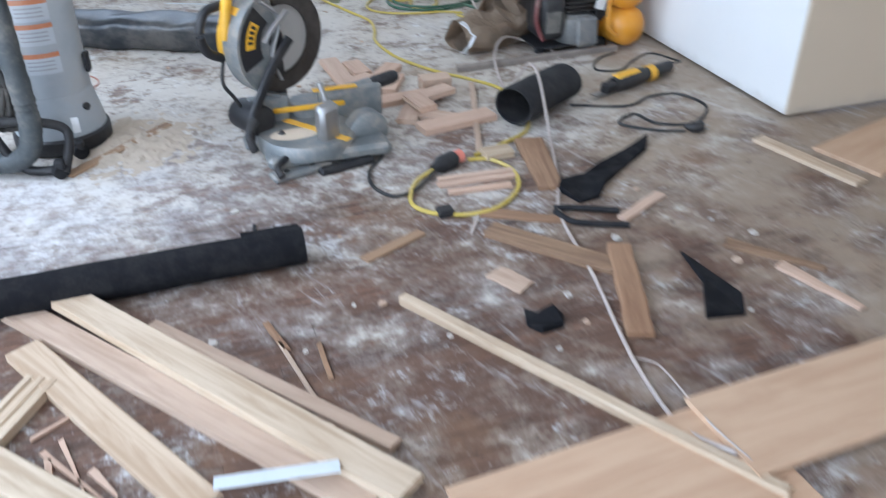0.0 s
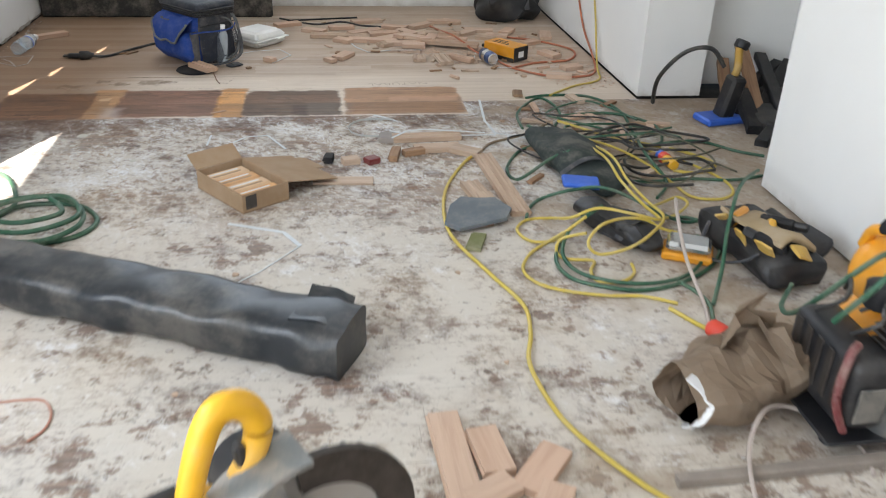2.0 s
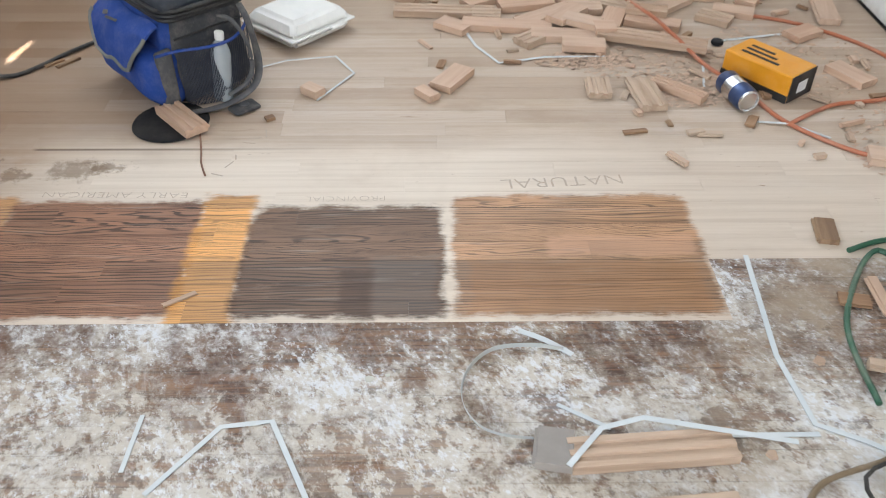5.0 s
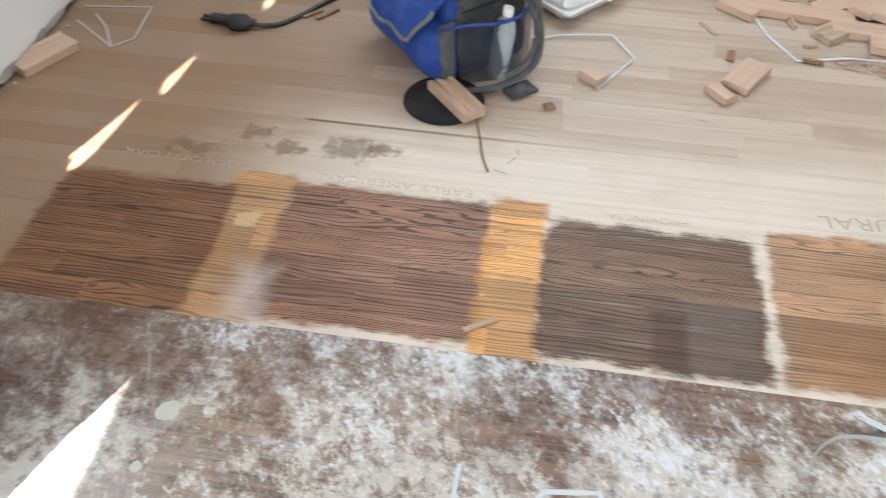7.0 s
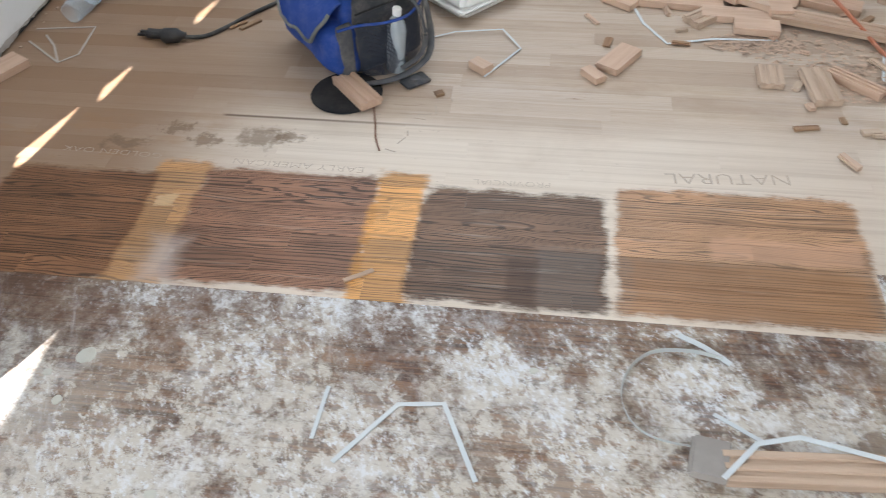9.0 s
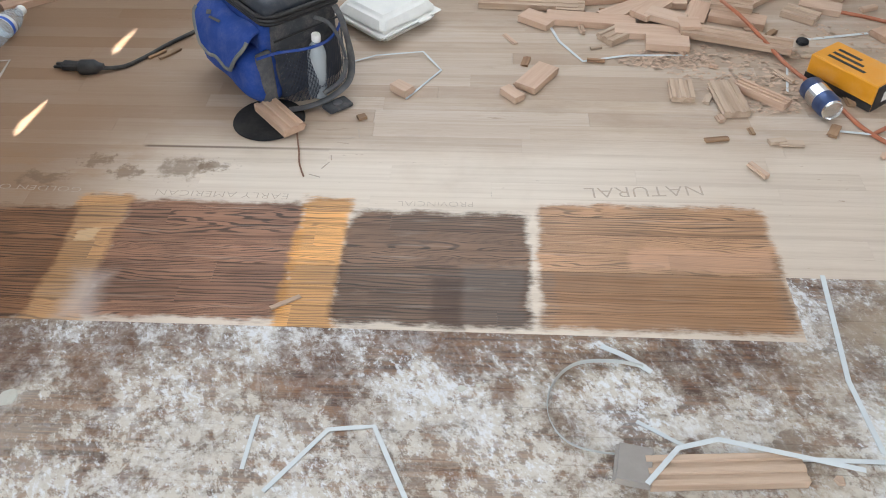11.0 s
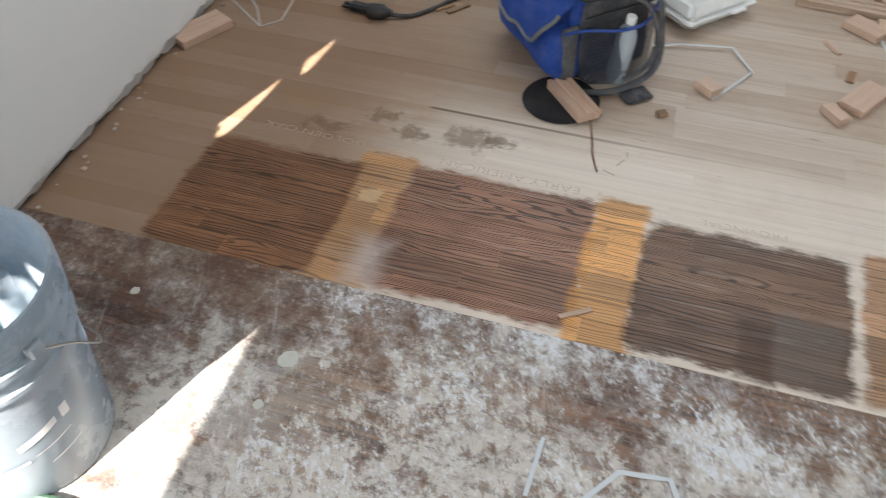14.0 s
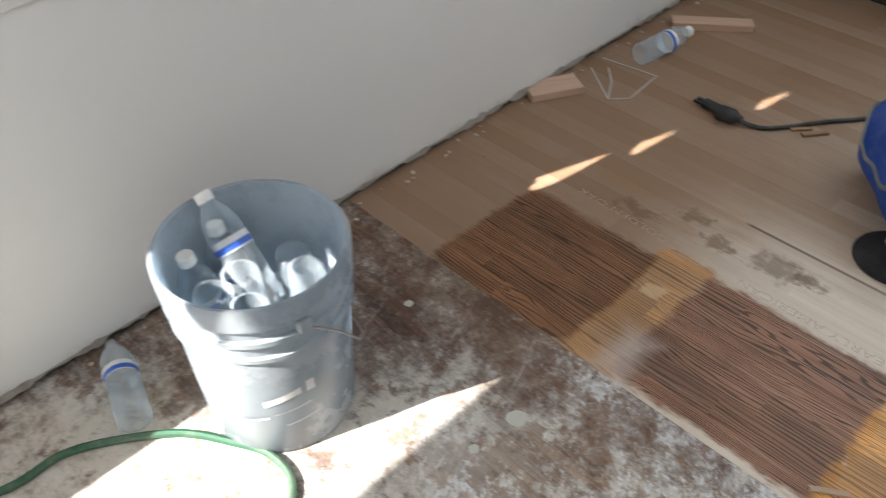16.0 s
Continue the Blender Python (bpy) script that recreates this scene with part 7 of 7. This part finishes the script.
# foam takeaway box
box = thing("foam_box", "white foam takeaway box lying on its back", "takeaway box", pose(1.41, 8.39, 0, 0, 0, 48))
def tub(w, d, h, inset):
    bm = bmesh.new()
    lo = [(-w + inset, -d + inset, 0), (w - inset, -d + inset, 0), (w - inset, d - inset, 0), (-w + inset, d - inset, 0)]
    hi = [(-w, -d, h), (w, -d, h), (w, d, h), (-w, d, h)]
    a, b = [bm.verts.new(q) for q in lo], [bm.verts.new(q) for q in hi]
    for i in range(4):
        bm.faces.new((a[i], a[(i + 1) % 4], b[(i + 1) % 4], b[i]))
    bm.faces.new(a[::-1])
    bm.faces.new(b)
    bmesh.ops.bevel(bm, geom=bm.edges, offset=0.012, segments=3, affect="EDGES")
    return bm
part("lower_shell", tub(0.115, 0.11, 0.035, 0.022), FOAM, box, smooth=True)
part("seam", slab((-0.118, -0.113, 0.034), (0.118, 0.113, 0.040), 0.003), FOAM, box)
part("upper_shell", transformed(tub(0.115, 0.11, 0.038, 0.03), pose(0, 0, 0.078, 180, 0, 0)), FOAM, box, smooth=True)
part("tab", slab((0.02, -0.125, 0.032), (0.07, -0.108, 0.042), 0.004), FOAM, box)
# kinked straps
strap([(1.335, 8.165), (1.40, 8.19, 0.008), (1.53, 8.21, 0.01), (1.585, 8.125, 0.004), (1.50, 7.985)], w=0.009)
strap([(1.88, 8.42), (1.915, 8.29), (1.975, 8.185), (2.10, 8.215, 0.004), (2.27, 8.225)], w=0.013)
DULLSTRAP = plain("dusty_clear_strap", (0.44, 0.38, 0.33), 0.5, dirt=0.3)
strap([(0.19, 8.12), (0.36, 8.145), (0.375, 8.0), (0.335, 7.955), (0.20, 8.055)], w=0.010, mat=DULLSTRAP, label="dusty clear packing strap, kinked and loose")
strap([(0.335, 7.955), (0.29, 8.03, 0.006), (0.235, 8.09)], w=0.010, mat=DULLSTRAP, label="dusty clear packing strap, kinked and loose")
strap([(2.52, 8.27), (2.53, 8.18), (2.50, 8.05)], w=0.010)
strap([(2.56, 7.88), (2.66, 7.86, 0.006), (2.74, 7.80)], w=0.012)
strap([(2.62, 8.32), (2.80, 8.36)], w=0.016)
# small scraps
offcut(1.487, 8.02, 0.055, -40, OFFCUT, w=0.035, t=0.022, label="small pink oak end block")
offcut(1.778, 8.005, 0.062, -50, OFFCUT, w=0.032, t=0.018, label="small split oak chip")
offcut(1.845, 8.085, 0.125, 58, OFFCUT, w=0.062, t=0.019, label="oak offcut lying by itself on the oak floor")
offcut(2.222, 8.035, 0.085, 88, OFFPALE, grooves=True, w=0.058)
offcut(2.338, 8.00, 0.145, 96, OFFPALE, grooves=True, w=0.066)
offcut(2.425, 8.02, 0.145, -42, OFFCUT, w=0.036, t=0.022, grooves=True)
offcut(0.20, 7.885, 0.15, 62, OFFCUT, w=0.075, t=0.020, label="oak offcut leaning on the wall gap")
offcut(0.315, 8.50, 0.24, 38, OFFCUT, w=0.05, t=0.02, label="oak board end with nail holes")
offcut(0.81, 8.19, 0.07, 52, BROWNW, w=0.014, t=0.006, label="thin brown sliver on the oak", name="scrap", group="small scraps")
offcut(0.775, 8.185, 0.055, 48, BROWNW, w=0.010, t=0.006, label="thin brown sliver on the oak", name="scrap", group="small scraps")
stick((1.29, 7.235), (1.345, 7.27), 0.010, 0.004, OFFPALE, "small pale splinter on the stain trials")
# heap of offcuts
for x, y, L, yaw, z, gr in ((1.855, 8.40, 0.10, -35, 0, 0), (1.83, 8.50, 0.30, -4, 0, 1), (2.01, 8.40, 0.26, -7, 0, 0), (1.955, 8.475, 0.085, -5, 0, 1), (2.075, 8.315, 0.085, 40, 0.0, 1), (2.175, 8.335, 0.20, -4, 0, 0), (2.215, 8.265, 0.12, -6, 0.006, 0), (2.13, 8.47, 0.20, 35, 0, 0), (2.19, 8.44, 0.13, 48, 0.02, 0), (2.225, 8.39, 0.11, -30, 0.02, 0), (2.285, 8.345, 0.06, 0, 0.02, 0), (2.41, 8.285, 0.30, -18, 0.012, 1), (2.33, 8.45, 0.14, 70, 0, 0), (2.44, 8.42, 0.16, -20, 0, 0), (2.43, 8.47, 0.12, -15, 0.02, 1), (2.26, 8.52, 0.09, 0, 0, 0), (2.33, 8.55, 0.12, -25, 0, 1), (2.08, 8.55, 0.17, 12, 0, 0), (2.21, 8.58, 0.13, -50, 0, 0), (1.98, 8.60, 0.20, 30, 0, 0), (2.63, 8.45, 0.10, -35, 0, 1), (2.70, 8.50, 0.12, -20, 0, 0), (2.52, 8.55, 0.15, 40, 0, 0), (2.40, 8.62, 0.14, 15, 0, 1), (2.62, 8.62, 0.16, -10, 0, 0), (2.78, 8.60, 0.12, 60, 0, 0), (2.15, 8.70, 0.14, -20, 0, 0), (2.30, 8.74, 0.16, 40, 0, 0), (1.85, 8.70, 0.14, 10, 0, 0), (1.70, 8.62, 0.13, -30, 0, 0), (2.86, 8.35, 0.10, 30, 0, 0), (2.90, 8.1, 0.12, -60, 0, 0), (2.95, 7.85, 0.10, 20, 0, 0), (2.85, 7.70, 0.12, -15, 0, 0), (2.98, 8.50, 0.16, 80, 0, 0), (1.55, 8.78, 0.15, 25, 0, 0), (2.45, 8.84, 0.20, -8, 0, 0), (2.00, 8.86, 0.18, 15, 0, 0)):
    offcut(x, y, L, yaw, OFFPALE if gr else OFFCUT, z=z, grooves=bool(gr), w=0.060, label="oak flooring offcut in a loose heap" if not gr else "grooved oak flooring offcut in a loose heap")
rr = random.Random(9)
for i in range(70):
    x, y = rr.uniform(1.75, 3.0), rr.uniform(7.7, 8.95)
    if y < 8.1 and x < 2.55:
        x += 0.5
    offcut(min(x, 3.07), y, rr.uniform(0.015, 0.07), rr.uniform(0, 180), rr.choice((OFFCUT, BROWNW, OFFPALE)), w=rr.uniform(0.006, 0.02), t=rr.uniform(0.003, 0.012), label="small splinter in the debris", group="small scraps", name="scrap")
bm = bmesh.new()
for cx, cy, sx, sy in ((2.40, 8.19, 0.26, 0.10), (2.43, 8.04, 0.14, 0.10), (2.75, 8.2, 0.25, 0.22), (2.95, 7.75, 0.18, 0.25), (2.2, 8.20, 0.14, 0.05)):
    for i in range(420):
        a, q = rr.uniform(0, 6.283), math.sqrt(rr.random())
        u, v, k = cx + sx * q * math.cos(a), cy + sy * q * math.sin(a), rr.uniform(0.002, 0.006)
        if u > 3.10:
            continue
        b = rr.uniform(0, 6.283)
        f = [bm.verts.new((u + k * 2 * math.cos(b + c), v + k * math.sin(b + c), 0.001 + (0.0035 if j == 0 else 0))) for j, c in enumerate((0, 2.1, 4.2))]
        bm.faces.new(f)
tagged(part("wood_shavings", bm, OFFCUT), "scattered pinkish wood shavings and sawdust", "shavings", kind="stuff")
# drink can and nail box
can = thing("drink_can", "dark blue and silver drink can lying on its side", "can", pose(2.545, 7.985, 0.031, 0, 0, 0))
M = pose(0, 0.05, 0, 90, 0, 14)
part("wall", lathe([(0.026, 0.0), (0.031, 0.008), (0.031, 0.10), (0.0265, 0.112)], 28, m=M), CANBLUE, can, smooth=True)
part("band", lathe([(0.0312, 0.035), (0.0313, 0.036), (0.0313, 0.070), (0.0312, 0.071)], 28, m=M), ALU, can, "silver printed band")
part("end", lathe([(0.0268, 0.111), (0.027, 0.118), (0.025, 0.119), (0.023, 0.114), (0.004, 0.1135)], 28, m=M), ALU, can, "bare aluminium end", smooth=True)
nb = thing("nail_box", "orange and black carton of nails lying on the oak", "carton", pose(2.665, 8.075, 0, 0, 0, -52))
part("sleeve", slab((-0.10, -0.055, 0.001), (0.10, 0.055, 0.075), 0.003), TANK, nb)
part("end_panel", slab((0.1, -0.053, 0.003), (0.1025, 0.053, 0.073)), BLACK, nb, "black printed end")
part("edge_panel", slab((-0.10, -0.0575, 0.002), (0.10, -0.055, 0.022)), BLACK, nb)
for k in range(3):
    part("print_bar", slab((-0.07, -0.03 + k * 0.022, 0.0752), (0.04 - 0.02 * k, -0.02 + k * 0.022, 0.0758)), BLACK, nb)
part("print_bar", slab((0.1026, -0.02, 0.02), (0.1032, 0.02, 0.05)), LABELW, nb)
# cords on the oak
ob, off = cord("power_cord", [(0.645, 8.095, 0.012), (0.70, 8.115), (0.745, 8.165), (0.79, 8.235), (0.84, 8.30), (0.90, 8.37), (1.0, 8.42)], 0.006, BCORD, "thick black power cord with a plug")
plug(ob, (0.655 - off.x, 8.095 - off.y, 0.018), 187, BLACK, 1.2, False)
part("plug", transformed(slab((-0.035, -0.015, 0.0), (0.035, 0.015, 0.022), 0.006), pose(0.565 - off.x, 8.105 - off.y, 0.001, 0, 0, 175)), BLACK, ob)
for s in (-1, 1):
    part("prong", transformed(slab((0.03, s * 0.008 - 0.004, 0.008), (0.055, s * 0.008 + 0.004, 0.014)), pose(0.565 - off.x, 8.105 - off.y, 0.0, 0, 0, 175)), BLACK, ob)
cord("orange_cord", [(2.36, 8.75), (2.38, 8.55, 0.03), (2.43, 8.38, 0.045), (2.48, 8.26, 0.03), (2.53, 8.17), (2.60, 8.02), (2.66, 7.86), (2.80, 7.72), (2.95, 7.70), (3.05, 7.78), (3.10, 8.0, 0.03), (3.113, 8.25, 0.12), (3.112, 8.40, 0.30), (3.112, 8.42, 0.60), (3.112, 8.40, 0.9)], 0.0055, OCORD, "orange extension cord trailing up the wall")
cord("orange_cord", [(2.66, 7.86), (2.80, 7.95), (2.98, 8.0), (3.05, 8.2), (2.90, 8.40), (2.70, 8.5)], 0.0055, OCORD, "orange extension cord through the debris")
cord("extension_cord", [(2.73, 7.40, 0.01), (2.88, 7.55), (3.03, 7.65), (3.08, 7.85, 0.02), (3.112, 8.05, 0.2), (3.112, 8.18, 0.45), (3.112, 8.2, 0.8)], 0.005, YCORD, "yellow cord climbing the pillar wall")
tagged(part("rubber_stopper", lathe([(0.014, 0), (0.018, 0.004), (0.016, 0.012), (0.008, 0.014)], 16, m=Matrix.Translation((2.60, 8.30, 0.0))), RUBBER), "small black rubber knob on the oak", "knob")
# dark things along the far wall
bundle(2.86, 8.98, 0.38, 0.28, 0.22, 5, BLACK, "black bag slumped by the far wall", 13)
ob = part("dark_sheet", slab((0.17, 8.99, 0.001), (1.46, 9.03, 0.52), 0.01), plain("dark_board", (0.018, 0.016, 0.015), 0.6), None)
tagged(ob, "low black board standing along the far wall", "board")
stick((1.55, 8.90), (1.95, 8.98), 0.02, 0.006, RUBBER, "thin dark strip on the oak")
cord("power_cord", [(1.50, 8.95), (1.70, 8.80), (1.86, 8.86), (1.98, 8.76), (2.20, 8.72)], 0.005, BCORD, "black cord across the oak")

# pencilled names of the stains, read from the far side
INK = plain("pencil_graphite", (0.45, 0.38, 0.315), 0.8, dirt=0.7, dirt_colour=(0.45, 0.34, 0.26), scale=60)


def writing(text, x, y, wide, size, tilt=180):
    cu = bpy.data.curves.new("pencil_writing", "FONT")
    cu.body, cu.size, cu.extrude, cu.resolution_u, cu.offset = text, size, 0.00015, 3, -0.0007
    cu.materials.append(INK)
    ob = new("pencil_writing", cu)
    ob.parent = floor_new
    bpy.context.view_layer.update()
    k = wide / max(ob.dimensions.x, 1e-3)
    ob.matrix_basis = pose(x, y, 0.0006, 0, 0, tilt) @ Matrix.Diagonal((k, 1, 1, 1))
    ob["label"] = "pencilled stain name"


writing("NATURAL", 2.215, 7.655, 0.27, 0.052, 184)
writing("PROVINCIAL", 1.69, 7.578, 0.17, 0.026, 181)
writing("EARLY AMERICAN", 1.265, 7.592, 0.31, 0.030, 179)
writing("GOLDEN OAK", 0.775, 7.598, 0.25, 0.026, 178)
for x, y, L, yaw in ((1.395, 7.83, 0.04, 100), (1.37, 7.81, 0.035, 10), (1.36, 7.79, 0.03, 170), (1.33, 7.70, 0.03, 60), (1.31, 7.66, 0.03, 160), (1.25, 7.80, 0.025, 0), (1.34, 7.73, 0.02, 100)):
    b = part("pencil_mark", transformed(slab((-L / 2, -0.0016, 0.0003), (L / 2, 0.0016, 0.0008)), pose(x, y, 0, 0, 0, yaw)), INK, floor_new)

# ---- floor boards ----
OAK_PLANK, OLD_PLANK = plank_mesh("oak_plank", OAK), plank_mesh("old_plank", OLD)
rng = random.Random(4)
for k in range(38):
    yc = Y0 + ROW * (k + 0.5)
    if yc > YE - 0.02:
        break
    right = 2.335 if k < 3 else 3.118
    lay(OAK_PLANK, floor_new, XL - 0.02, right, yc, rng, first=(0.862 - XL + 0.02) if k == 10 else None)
    if k < 3:
        lay(OLD_PLANK, floor_old, right, 3.895, yc, rng)
for k in range(30):
    lay(OLD_PLANK, floor_old, XL - 0.02, 3.895, Y0 - ROW * (k + 0.5), rng, 0.7, 1.9)
# the boards further off, in one mesh
bm = bmesh.new()
rest = []
y = Y0 - ROW * 30
while y > YB:
    rest.append((XL - 0.02, 5.1 if y < 4.29 else 3.895, y - ROW / 2))
    y -= ROW
for x0, x1, yc in rest:
    x = x0
    while x < x1 - 0.01:
        ln = min(rng.uniform(0.5, 1.8), x1 - x)
        w = ROW / 2 - 0.0004
        z = rng.uniform(-0.0004, 0.0002)
        v = [bm.verts.new((xx, yy, zz)) for zz in (-0.02, z) for xx, yy in ((x + 0.0003, yc - w), (x + ln - 0.0003, yc - w), (x + ln - 0.0003, yc + w), (x + 0.0003, yc + w))]
        for f in ((4, 5, 6, 7), (0, 1, 5, 4), (1, 2, 6, 5), (2, 3, 7, 6), (3, 0, 4, 7)):
            bm.faces.new([v[i] for i in f])
        x += ln
part("boards", bm, OLD_REST, floor_old)["kind"] = "stuff"
